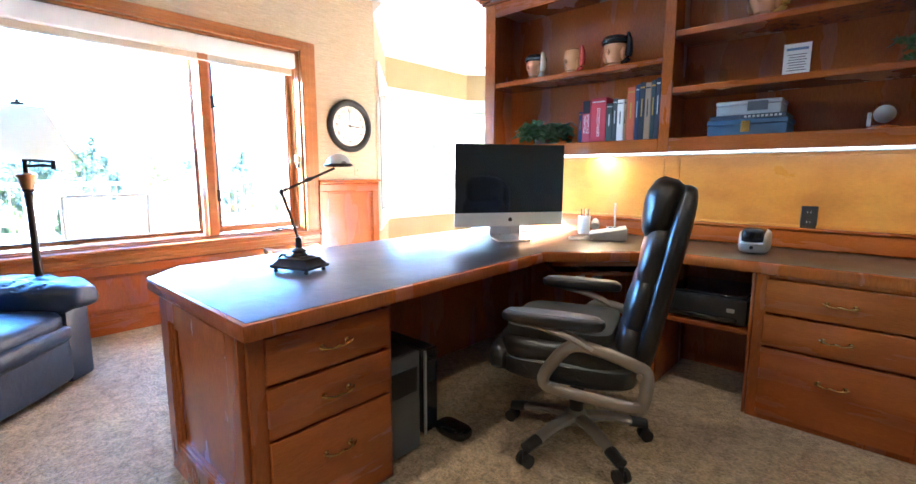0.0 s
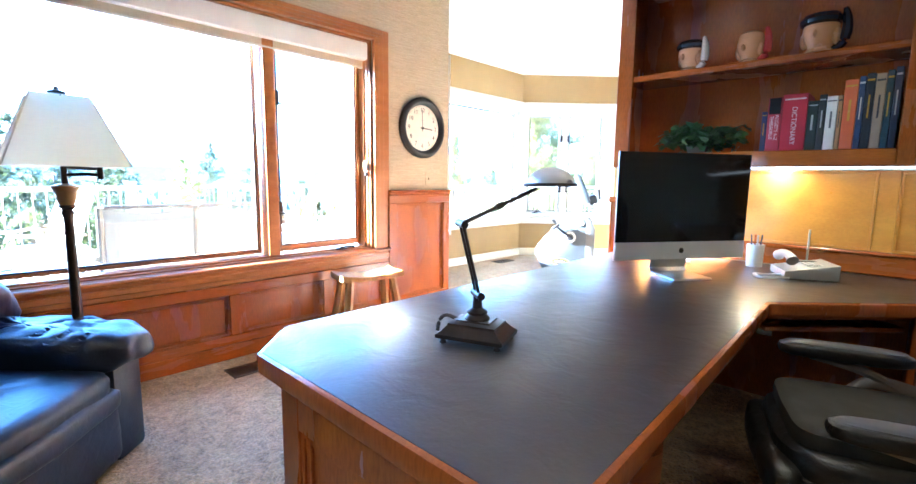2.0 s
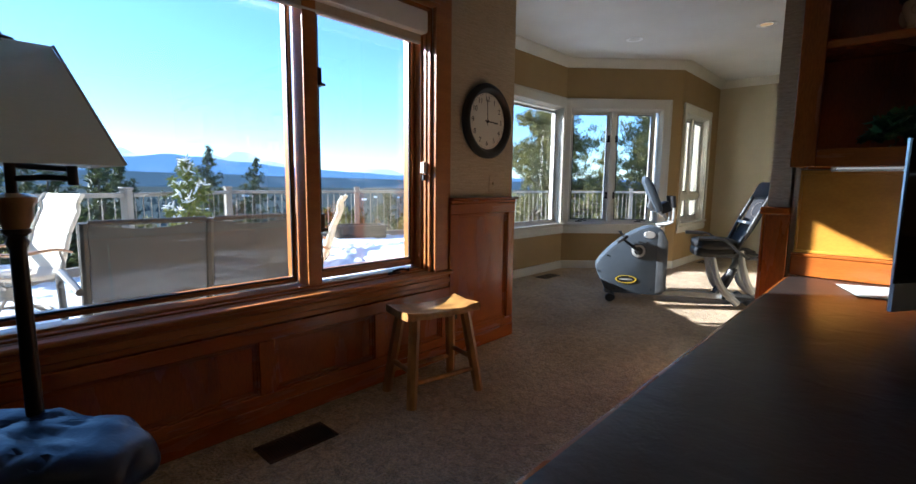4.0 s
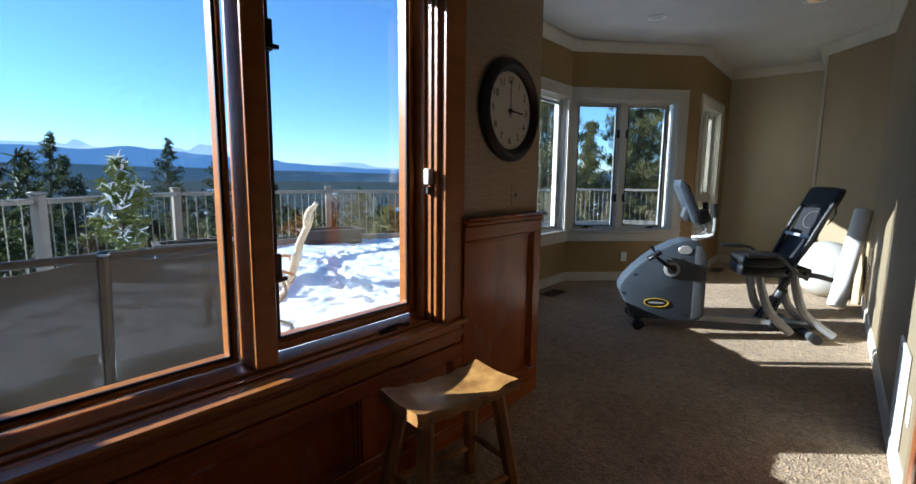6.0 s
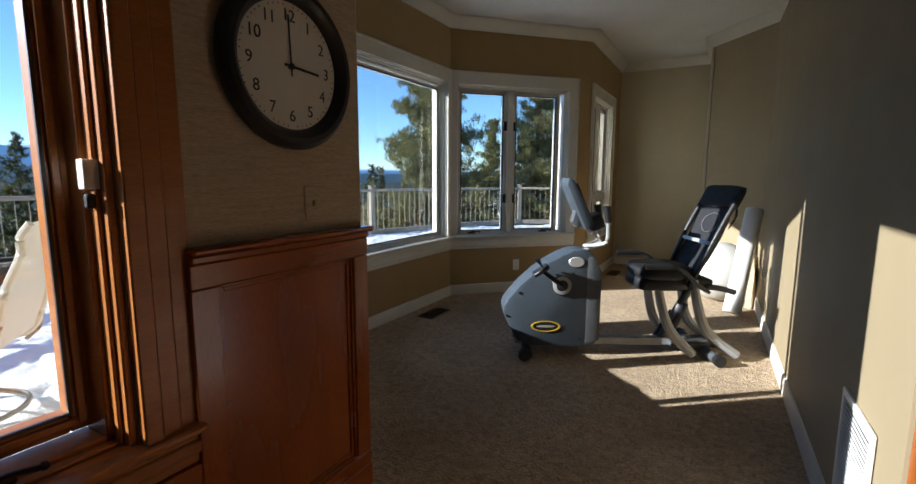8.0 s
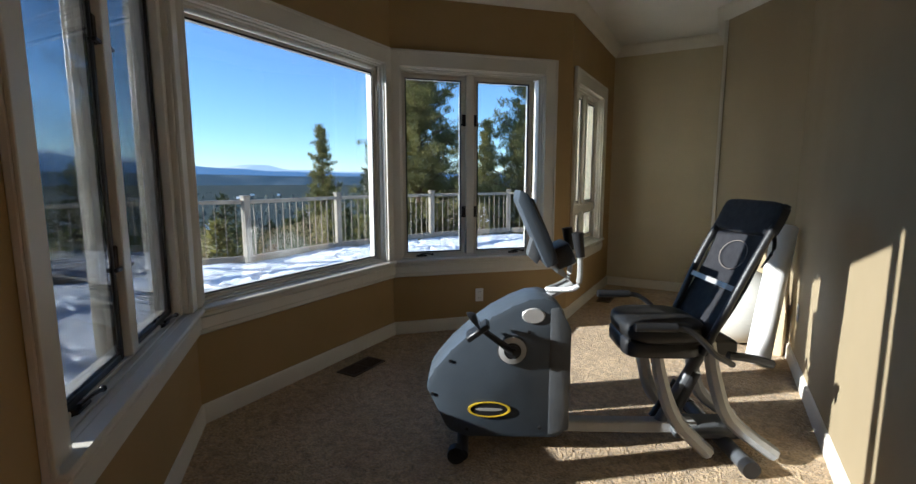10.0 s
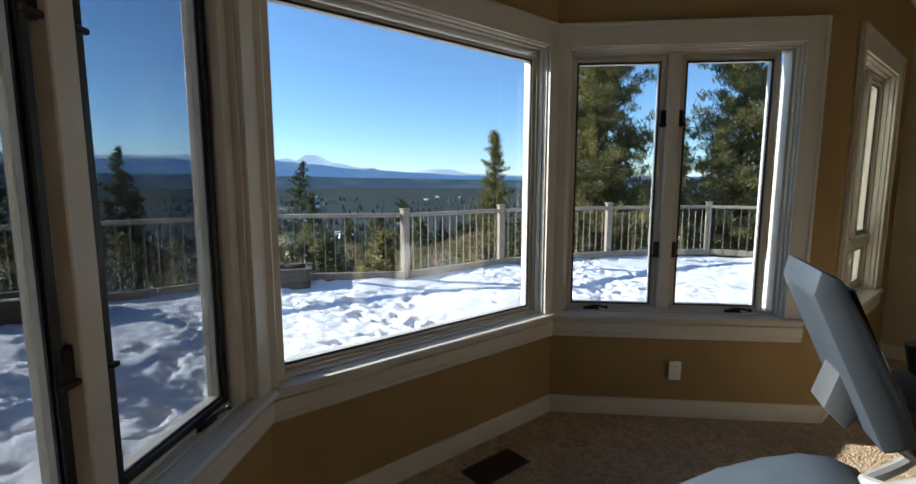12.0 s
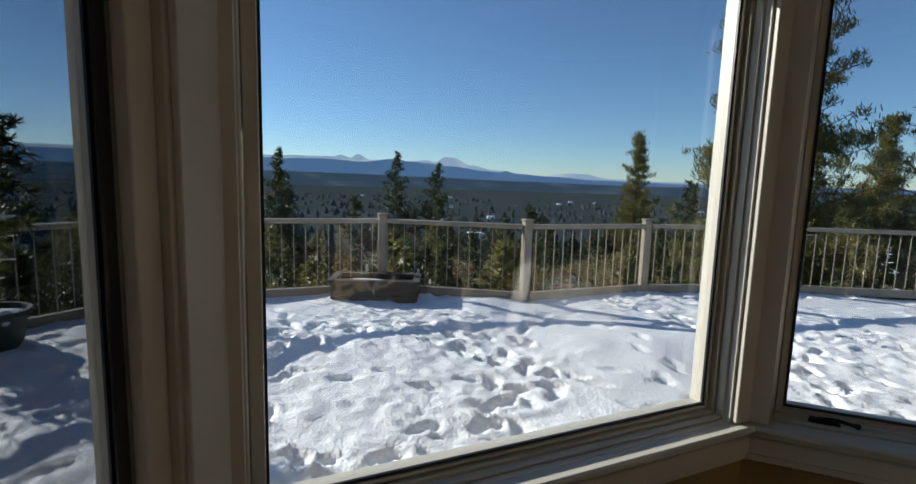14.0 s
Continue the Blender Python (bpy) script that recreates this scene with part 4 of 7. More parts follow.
part("hour_hand", box(-0.0045, 0.0045, -0.025, -0.023, -0.03, R * 0.44, 0.001, Matrix.Rotation(radians(94), 4, "Y")), BLACK, ck)
part("hub", lathe(bmesh.new(), [(0.010, 0.016), (0.010, 0.027), (0.004, 0.029)], 14, m), BLACK, ck)

# window sensor on the casement jamb
se = thing("window_sensor", (-3.93, 2.70, 1.30), label="small white alarm sensor on the window jamb", category="sensor")
part("case", box(-3.955, -3.925, 2.682, 2.718, 1.265, 1.335, 0.005, seg=2), WHITE, se)
part("magnet", box(-3.950, -3.930, 2.688, 2.717, 1.22, 1.255, 0.004), BLACK, se, "black magnet")


# ---- stool ----
st = thing("wooden_stool", (-3.57, 2.43, 0), 78, "rustic honey pine saddle stool with splayed legs", "stool", local=True)
bm = bmesh.new()
rings = []
for i in range(15):
    s = -0.235 + 0.47 * i / 14
    dip = 0.028 * (1 - (s / 0.235) ** 2)
    w = 0.125 + 0.008 * math.sin(i * 1.9)
    rings.append([Vector((s, a * w, z - dip * (0.9 if z > 0.5 else 0.35))) for a, z in ((-1, 0.478), (-1.04, 0.50), (-0.96, 0.523), (-0.5, 0.517), (0, 0.513), (0.5, 0.517), (0.96, 0.523), (1.04, 0.50), (1, 0.478), (0, 0.472))])
part("seat", ring_skin(bm, rings), RUSTIC, st, "dished and checked plank seat")
for i, (a, b) in enumerate(((-1, -1), (-1, 1), (1, -1), (1, 1))):
    bm = tube(bmesh.new(), [(a * 0.165, b * 0.075, 0.485), (a * 0.195, b * 0.11, 0.25), (a * 0.225, b * 0.145, 0)], [0.030, 0.031, 0.028], 7, smooth=False)
    part("leg", bm, RUSTIC, st)
part("stretcher", cyl(bmesh.new(), (-0.21, 0.125, 0.13), (0.21, 0.125, 0.13), 0.014), RUSTIC, st)
part("stretcher", cyl(bmesh.new(), (-0.21, -0.125, 0.13), (0.21, -0.125, 0.13), 0.014), RUSTIC, st)
part("stretcher", cyl(bmesh.new(), (-0.205, -0.12, 0.19), (-0.205, 0.12, 0.19), 0.014), RUSTIC, st)
part("stretcher", cyl(bmesh.new(), (0.205, -0.12, 0.19), (0.205, 0.12, 0.19), 0.014), RUSTIC, st)

# ---- floor lamp ----
fl = thing("floor_lamp", (-3.30, 0.70, 0), 0, "bronze swing-arm floor lamp with a square linen shade", "lamp", local=True)
part("base", lathe(bmesh.new(), [(0.105, 0), (0.108, 0.012), (0.09, 0.025), (0.045, 0.045), (0.022, 0.06)], 28), BRONZE, fl)
part("pole", lathe(bmesh.new(), [(0.020, 0.05), (0.020, 0.4), (0.023, 0.42), (0.020, 0.44), (0.0175, 1.02), (0.024, 1.04), (0.019, 1.055), (0.03, 1.065), (0.03, 1.075)], 18), BRONZE, fl)
part("collar", lathe(bmesh.new(), [(0.026, 1.075), (0.036, 1.10), (0.040, 1.13), (0.048, 1.145), (0.048, 1.155), (0.02, 1.165)], 18), RUSTIC, fl, "turned pale wooden collar")
bm = bmesh.new()
lathe(bm, [(0.012, 1.16), (0.012, 1.33), (0.02, 1.335), (0.02, 1.39)], 14)
tube(bm, [(0, 0, 1.20), (0.03, 0.07, 1.205), (0.05, 0.115, 1.20)], 0.008, 8)
tube(bm, [(0.05, 0.115, 1.225), (0.01, 0.06, 1.23), (0, 0, 1.235)], 0.008, 8)
cyl(bm, (0.05, 0.115, 1.185), (0.05, 0.115, 1.235), 0.012)
part("swing_arm", bm, BRONZE, fl)
bm = bmesh.new()
r4 = []
for z, w in ((1.235, 0.20), (1.24, 0.20), (1.38, 0.145), (1.515, 0.092), (1.52, 0.092)):
    r4.append([Vector((a * w, b * w, z)) for a, b in ((-1, -1), (1, -1), (1, 1), (-1, 1))])
inner = [[Vector((p.x * 0.985, p.y * 0.985, p.z)) for p in r] for r in r4[::-1]]
ring_skin(bm, r4 + inner, cap=False)
part("shade", bm, LINENT, fl, "cream linen pyramid shade")
for a, b in ((-1, -1), (1, -1), (1, 1), (-1, 1)):
    part("piping", cyl(bmesh.new(), (a * 0.201, b * 0.201, 1.237), (a * 0.093, b * 0.093, 1.521), 0.0035, seg=6), LINEN, fl)
bm = bmesh.new()
lathe(bm, [(0.003, 1.515), (0.003, 1.53), (0.03, 1.532), (0.034, 1.54), (0.012, 1.548), (0.006, 1.56)], 14)
cyl(bm, (-0.092, 0, 1.516), (0.092, 0, 1.516), 0.003, seg=6)
part("finial", bm, BRONZE, fl)

# ---- leather recliner sofa ----
so = thing("leather_sofa", (-3.105, 0.885, 0), -45, "navy blue leather reclining sofa with padded arms", "sofa", local=True)
part("arm_side", box(0.0, 0.17, -0.95, -0.01, 0.015, 0.46, 0.02, seg=2), LEATHER, so)
bm = bmesh.new()
sup(bm, (0.10, -0.41, 0.495), (0.165, 0.48, 0.095), 0.6, nu=72, nv=40, wob=0.035, seed=3)
for v in bm.verts:
    q = v.co
    if q.z > 0.46:
        fold = abs(noise.noise(Vector((q.x * 5 + 3, q.y * 13 + 4 * q.x, 1.5))))
        q.z -= 0.014 * max(0, 1 - fold * 6) * min(1, (q.z - 0.46) * 12)
part("arm_pad", bm, LEATHER, so, "pillowy navy leather arm pad")
bm = bmesh.new()
bx(bm, 0.172, 1.62, -0.93, -0.04, 0.04, 0.26, 0.015, seg=2)
part("frame", bm, LEATHER, so)
part("front_panel", sup(bmesh.new(), (0.53, -0.02, 0.17), (0.355, 0.035, 0.13), 0.25, nu=24, wob=0.012, seed=4), LEATHER, so)
part("front_panel", sup(bmesh.new(), (1.255, -0.02, 0.17), (0.345, 0.035, 0.13), 0.25, nu=24, wob=0.012, seed=5), LEATHER, so)
part("footrest_roll", sup(bmesh.new(), (0.53, -0.005, 0.315), (0.36, 0.05, 0.05), 0.5, nu=24, wob=0.02, seed=6), LEATHER, so)
part("footrest_roll", sup(bmesh.new(), (1.255, -0.005, 0.315), (0.35, 0.05, 0.05), 0.5, nu=24, wob=0.02, seed=7), LEATHER, so)
part("seat_cushion", sup(bmesh.new(), (0.53, -0.34, 0.355), (0.362, 0.37, 0.10), 0.42, nu=32, nv=16, wob=0.035, seed=1), LEATHER, so)
part("seat_cushion", sup(bmesh.new(), (1.262, -0.34, 0.355), (0.352, 0.37, 0.10), 0.42, nu=32, nv=16, wob=0.035, seed=2), LEATHER, so)
wing = Matrix.Translation((0.10, -0.80, 0.58)) @ Matrix.Rotation(radians(-32), 4, "X")
part("back_wing", sup(bmesh.new(), (0, 0, 0), (0.20, 0.22, 0.27), 0.65, wing, 40, 22, 0.05, 17), LEATHER, so, "padded navy leather wing of the back")
mb = Matrix.Translation((0, -0.70, 0.40)) @ Matrix.Rotation(radians(-12), 4, "X")
for k, xx in enumerate((0.555, 1.262)):
    part("back_cushion", sup(bmesh.new(), (xx, -0.02, 0.14), (0.35, 0.14, 0.17), 0.5, mb, 28, 14, 0.04, 8 + k), LEATHER, so)
    part("head_cushion", sup(bmesh.new(), (xx, -0.03, 0.42), (0.345, 0.13, 0.15), 0.5, mb, 28, 14, 0.04, 11 + k), LEATHER, so)
part("arm_side", box(1.63, 1.83, -0.95, -0.01, 0.015, 0.46, 0.02, seg=2), LEATHER, so)
part("arm_pad", sup(bmesh.new(), (1.72, -0.42, 0.495), (0.165, 0.50, 0.085), 0.55, nu=36, nv=20, wob=0.045, seed=9), LEATHER, so)


# ---- office chair ----
oc = thing("office_chair", (-0.675, 2.13, 0), 108, "high-backed black leather office chair with pewter arms", "chair", local=True)
part("hub", lathe(bmesh.new(), [(0.035, 0.085), (0.048, 0.09), (0.048, 0.135), (0.03, 0.15)], 18), PEWTER, oc)
part("gas_lift", lathe(bmesh.new(), [(0.030, 0.13), (0.032, 0.28), (0.042, 0.29), (0.042, 0.34)], 16), BLACK, oc)
for i in range(5):
    a = 2 * math.pi * (i + 0.10) / 5
    c, s = math.cos(a), math.sin(a)
    bm = tube(bmesh.new(), [(c * 0.03, s * 0.03, 0.118), (c * 0.15, s * 0.15, 0.112), (c * 0.27, s * 0.27, 0.082)], [0.034, 0.028, 0.022], 10, flat=0.7)
    part("base_leg", bm, PEWTER, oc)
    part("leg_cap", tube(bmesh.new(), [(c * 0.24, s * 0.24, 0.090), (c * 0.31, s * 0.31, 0.076)], [0.028, 0.026], 10, flat=0.8), BLACK, oc, "black scuff cap")
    bm = bmesh.new()
    for o in (-0.018, 0.018):
        cyl(bm, (c * 0.31 - s * (o - 0.009), s * 0.31 + c * (o - 0.009), 0.028), (c * 0.31 - s * (o + 0.009), s * 0.31 + c * (o + 0.009), 0.028), 0.027, seg=16)
    cyl(bm, (c * 0.31, s * 0.31, 0.03), (c * 0.31, s * 0.31, 0.07), 0.011)
    part("caster", bm, BLACK, oc)
bm = bmesh.new()
bx(bm, -0.09, 0.09, -0.14, 0.14, 0.335, 0.375, 0.015)
cyl(bm, (0.0, 0.09, 0.35), (0.30, 0.09, 0.345), 0.007)
cyl(bm, (0, 0.13, 0.26), (0, 0.13, 0.34), 0.045, seg=14)
part("tilt_mechanism", bm, BLACK, oc)
part("seat_base", sup(bmesh.new(), (0, 0.02, 0.405), (0.265, 0.275, 0.055), 0.4, nu=30, wob=0.008), BLACKL, oc)
part("seat", sup(bmesh.new(), (0, 0.03, 0.47), (0.255, 0.27, 0.055), 0.5, nu=32, nv=14, wob=0.015, seed=2), BLACKL, oc)
part("seat_pad", sup(bmesh.new(), (0, 0.06, 0.535), (0.215, 0.215, 0.032), 0.3, None, 28, 10, 0.006, 4), plain("charcoal cloth", (0.030, 0.031, 0.030), 0.85), oc, "flat charcoal cloth cushion")
part("front_roll", sup(bmesh.new(), (0, 0.285, 0.415), (0.25, 0.055, 0.06), 0.6, nu=24, wob=0.012, seed=5), BLACKL, oc)
mb = Matrix.Translation((0, -0.225, 0.46)) @ Matrix.Rotation(radians(11), 4, "X")
part("back_shell", sup(bmesh.new(), (0, -0.035, 0.30), (0.222, 0.040, 0.38), 0.5, mb, 30, 16), BLACKL, oc)
for k, (z, h, w, y) in enumerate(((0.05, 0.12, 0.205, 0.024), (0.22, 0.14, 0.212, 0.022), (0.40, 0.14, 0.208, 0.018), (0.575, 0.11, 0.19, 0.036))):
    part("back_cushion" if k < 3 else "headrest", sup(bmesh.new(), (0, y, z), (w, 0.058 if k < 3 else 0.07, h * 1.08), 0.7, mb, 30, 16, 0.016, k), BLACKL, oc)
for s in (-1, 1):
    bm = bmesh.new()
    tube(bm, [(s * 0.28, -0.275, 0.36), (s * 0.295, -0.255, 0.345), (s * 0.30, -0.10, 0.352), (s * 0.30, 0.05, 0.365), (s * 0.305, 0.078, 0.395), (s * 0.31, 0.055, 0.45), (s * 0.315, 0.0, 0.525), (s * 0.315, -0.05, 0.548), (s * 0.31, -0.14, 0.535), (s * 0.30, -0.245, 0.50), (s * 0.285, -0.28, 0.475), (s * 0.28, -0.285, 0.42), (s * 0.28, -0.278, 0.365)], 0.023, 10, flat=0.75, up=(1, 0, 0))
    tube(bm, [(s * 0.315, -0.10, 0.54), (s * 0.315, 0.0, 0.585), (s * 0.315, 0.14, 0.615)], 0.022, 8, flat=0.7)
    part("arm_pad_top", sup(bmesh.new(), (s * 0.315, 0.05, 0.652), (0.036, 0.175, 0.012), 0.6, None, 24, 8), DGREY, oc, "worn grey leather pad top")
    arm = part("arm_loop", bm, PEWTER, oc, "pewter painted arm loop")
    for yy, zz in ((-0.26, 0.47), (-0.255, 0.37), (0.045, 0.38)):
        part("bolt", cyl(bmesh.new(), (s * 0.31, yy, zz), (s * 0.324, yy, zz), 0.010), PEWTER, arm)
    part("arm_pad", sup(bmesh.new(), (s * 0.315, 0.05, 0.634), (0.045, 0.19, 0.026), 0.55, Matrix.Translation((0, 0, 0)), 24, 10), BLACKL, oc)


# ---- things on and under the desk ----
def tower(name, x0, x1, y0, y1, h, front, label):
    t = thing(name, ((x0 + x1) / 2, (y0 + y1) / 2, 0), label=label, category="computer")
    part("case", box(x0, x1, y0, y1, 0.012, h, 0.006), DGREY if front is SILVER else BLACK, t)
    part("front_bezel", box(x1 + 0.001, x1 + 0.012, y0, y1, 0.012, h, 0.005), front, t)
    part("drive_door", box(x1 + 0.0125, x1 + 0.015, y0 + 0.02, y1 - 0.02, h * 0.62, h * 0.86, 0.002), BLACK, t)
    for a in (0.03, 0.3):
        part("foot", box(x0 + a, x0 + a + 0.03, y0 + 0.01, y1 - 0.01, 0, 0.012), BLACK, t)
    return t


tower("computer_tower", -1.60, -1.14, 1.45, 1.625, 0.44, DGREY, "dark grey computer tower under the desk")
tw = tower("computer_tower", -1.62, -1.20, 1.70, 1.79, 0.40, BLACKG, "slim black computer tower with a silver edge")
part("silver_edge", box(-1.187, -1.178, 1.70, 1.712, 0.012, 0.40), SILVER, tw)
solo("paper_shredder_foot", sup(bmesh.new(), (-1.10, 1.80, 0.03), (0.09, 0.05, 0.03), 0.6), BLACKG, (-1.10, 1.80, 0), "low gloss black foot pedal on the carpet", "pedal")

# monitor, turned to the chair: its screen runs from (-1.66, 2.42) to (-1.28, 3.01)
MZ0, MZ1 = 0.845, 1.34
a0, b0 = Vector((-1.665, 2.425, 0)), Vector((-1.275, 3.005, 0))
ang = math.atan2((b0 - a0).y, (b0 - a0).x)
W = (b0 - a0).length
mo = thing("desktop_computer", ((a0 + b0).x / 2, (a0 + b0).y / 2, DZ), math.degrees(ang), "silver all-in-one computer with a dark glossy screen", "computer", local=True)
z0, z1 = MZ0 - DZ, MZ1 - DZ
part("housing", prism(bmesh.new(), [(-W / 2, 0), (W / 2, 0), (W / 2, 0.006), (W / 4, 0.035), (0, 0.045), (-W / 4, 0.035), (-W / 2, 0.006)], z0, z1), ALU, mo)
part("chin", box(-W / 2, W / 2, -0.006, -0.0005, z0, z0 + 0.082, 0.001), PALEALU, mo, "plain aluminium chin")
part("screen", box(-W / 2, W / 2, -0.006, -0.0005, z0 + 0.083, z1, 0.001), BLACKG, mo, "black glass screen")
part("badge", lathe(bmesh.new(), [(0.001, 0), (0.013, 0), (0.012, 0.001), (0.001, 0.001)], 16, Matrix.Translation((0, -0.0062, z0 + 0.041)) @ Matrix.Rotation(math.pi / 2, 4, "X")), BLACK, mo, "small round dark badge")
bm = bmesh.new()
rings = []
for y, z in ((0.05, 0.20), (0.075, 0.10), (0.085, 0.03), (0.07, 0.010), (0.02, 0.006), (-0.10, 0.005)):
    rings.append([Vector((-0.10, y, z - 0.004)), Vector((0.10, y, z - 0.004)), Vector((0.10, y + 0.003, z + 0.004)), Vector((-0.10, y + 0.003, z + 0.004))])
part("stand", ring_skin(bm, rings), ALU, mo)
pa = solo("paper_sheet", box(-0.11, 0.11, -0.14, 0.14, 0, 0.0012, m=pose(-1.70, 3.25, DZ + 0.001, 0, 0, 20)), plain("paper", (0.78, 0.77, 0.73), 0.8), (-1.70, 3.25, DZ), "white paper sheet on the desk", "paper")

# telephone
ph = thing("telephone", (-1.10, 3.16, DZ), 25, "cream desk telephone with a corded handset", "telephone", local=True)
part("body", prism(bmesh.new(), [(-0.11, 0), (0.11, 0), (0.11, 0.075), (-0.11, 0.035)], -0.11, 0.11, pose(0.06, 0, 0, 90, 0, 0), 0.006), SILVER, ph)
for r in range(4):
    for c in range(3):
        part("key", box(0.05 + c * 0.026, 0.068 + c * 0.026, -0.07 + r * 0.026, -0.054 + r * 0.026, 0.058, 0.066), WHITE, ph)
part("display", box(0.05, 0.13, 0.045, 0.085, 0.060, 0.068), DGREY, ph)
bm = tube(bmesh.new(), [(-0.02, -0.10, 0.085), (-0.02, -0.05, 0.105), (-0.02, 0.04, 0.105), (-0.02, 0.10, 0.085)], [0.026, 0.018, 0.018, 0.026], 12)
part("handset", bm, SILVER, ph)
pts = [(-0.10 + 0.075 * math.cos(i * 0.45) * (1 - i * 0.004), -0.10 + 0.05 * math.sin(i * 0.45), 0.008 + 0.004 * math.sin(i * 1.3)) for i in range(26)]
part("cord", tube(bmesh.new(), pts, 0.005, 6), WHITE, ph)
part("antenna", cyl(bmesh.new(), (0.10, 0.09, 0.05), (0.10, 0.09, 0.22), 0.005), SILVER, ph)
cu = thing("pen_cup", (-1.28, 3.32, DZ), label="white pen cup beside the telephone", category="cup", local=True)
part("cup", lathe(bmesh.new(), [(0.038, 0), (0.042, 0.12), (0.039, 0.12), (0.035, 0.006)], 20), WHITE, cu)
for i in range(4):
    part("pen", cyl(bmesh.new(), (0.008 * i - 0.012, 0.01, 0.01), (0.016 * i - 0.024, 0.016 * (i % 2), 0.17), 0.004, seg=6), (BLACK, CHERRY, SILVER, BLACK)[i], cu)

# label printer
lp = thing("label_printer", (-0.245, 3.20, DZ), 0, "silver label printer with a black hood", "label printer", local=True)
part("body", sup(bmesh.new(), (0, 0, 0.06), (0.068, 0.085, 0.062), 0.45, nu=26, nv=12), SILVER, lp)
part("hood", sup(bmesh.new(), (0, -0.03, 0.088), (0.055, 0.065, 0.045), 0.5, nu=24), BLACKG, lp, "smoked black hood")
part("slot", box(-0.05, 0.05, -0.092, -0.070, 0.050, 0.062, 0.003), WHITE, lp, "white label slot")
part("button", cyl(bmesh.new(), (0, -0.09, 0.032), (0, -0.082, 0.032), 0.009), BLACK, lp)

# desk lamp, an articulated banker's arm
dl = thing("desk_lamp", (-1.550, 1.340, DZ - 0.001), 20, "dark bronze jointed desk lamp on a square footed base", "lamp", local=True)
BASE_P = [(0.096, 0.018), (0.096, 0.028), (0.086, 0.034), (0.072, 0.048), (0.068, 0.052), (0.068, 0.057), (0.050, 0.062), (0.047, 0.066)]
part("base", ring_skin(bmesh.new(), [[Vector((a * w, b * w * 0.72, z)) for a, b in ((-1, -1), (1, -1), (1, 1), (-1, 1))] for w, z in BASE_P]), BRONZE, dl)
for a in (-1, 1):
    for b in (-1, 1):
        part("foot", lathe(bmesh.new(), [(0.006, 0), (0.011, 0.004), (0.008, 0.012), (0.013, 0.019)], 10, Matrix.Translation((a * 0.078, b * 0.054, 0))), BRONZE, dl)
part("post", lathe(bmesh.new(), [(0.034, 0.062), (0.036, 0.07), (0.026, 0.08), (0.030, 0.088), (0.014, 0.098), (0.012, 0.13)], 18), BRONZE, dl)
part("key_switch", tube(bmesh.new(), [(-0.06, 0.01, 0.052), (-0.095, 0.01, 0.062), (-0.118, 0.01, 0.045), (-0.125, 0.01, 0.012)], 0.006, 6), BRONZE, dl)
Q = Matrix.Rotation(radians(-20), 3, "Z")
EL = Q @ (Vector((-1.545, 1.272, 1.092)) - Vector((-1.535, 1.33, DZ)))
SHD = Q @ (Vector((-1.435, 1.45, 1.185)) - Vector((-1.535, 1.33, DZ)))
J0 = Vector((0, 0, 0.135))
sd = (SHD - EL).normalized().cross(Vector((0, 0, 1))).normalized()
part("joint", cyl(bmesh.new(), J0 - sd * 0.032, J0 + sd * 0.032, 0.011), BRONZE, dl)
part("joint", cyl(bmesh.new(), EL - sd * 0.032, EL + sd * 0.032, 0.010), BRONZE, dl)
bm = bmesh.new()
for s in (-1, 1):
    cyl(bm, J0 + sd * 0.016 * s, EL + sd * 0.016 * s, 0.0045, seg=8)
part("lower_arm", bm, BRONZE, dl)
bm = bmesh.new()
cyl(bm, EL, SHD, 0.0055, seg=8)
mid = EL.lerp(SHD, 0.45)
cyl(bm, mid, EL.lerp(SHD, 0.55), 0.009, seg=8)
part("upper_arm", bm, BRONZE, dl)
ms = Matrix.Translation(SHD) @ (Q @ Vector((0.95, -0.31, 0.02))).to_track_quat("Y", "Z").to_matrix().to_4x4()
bm = bmesh.new()
rings = []
for i in range(13):
    t = -0.02 + 0.15 * i / 12
    w = 0.046 * math.sqrt(max(0.02, 1 - ((t - 0.055) / 0.078) ** 2))
    rings.append([ms @ Vector((w * math.cos(a), t, 0.012 + w * 0.95 * math.sin(a))) for a in [math.pi * k / 10 for k in range(11)]] + [ms @ Vector((w * 0.9 * math.cos(a), t, 0.012 + w * 0.85 * math.sin(a))) for a in [math.pi * k / 10 for k in range(10, -1, -1)]])
part("shade", ring_skin(bm, rings), SILVER, dl, "grey metal half-round shade")
pts = [ms @ Vector((0.050 * math.cos(a), 0.055 + 0.082 * math.sin(a), 0.010)) for a in [2 * math.pi * k / 20 for k in range(21)]]
part("shade_ring", tube(bmesh.new(), pts, 0.005, 6), BRONZE, dl)

# ---- things on the shelves ----
SKIN = plain("glazed flesh ceramic", (0.55, 0.28, 0.12), 0.25)
CREAMC = plain("glazed cream ceramic", (0.62, 0.56, 0.45), 0.25)
NAVYC = plain("glazed dark ceramic", (0.015, 0.016, 0.022), 0.18)
MUST = plain("glazed ochre ceramic", (0.50, 0.28, 0.05), 0.25)
REDC = plain("glazed red ceramic", (0.42, 0.04, 0.03), 0.25)


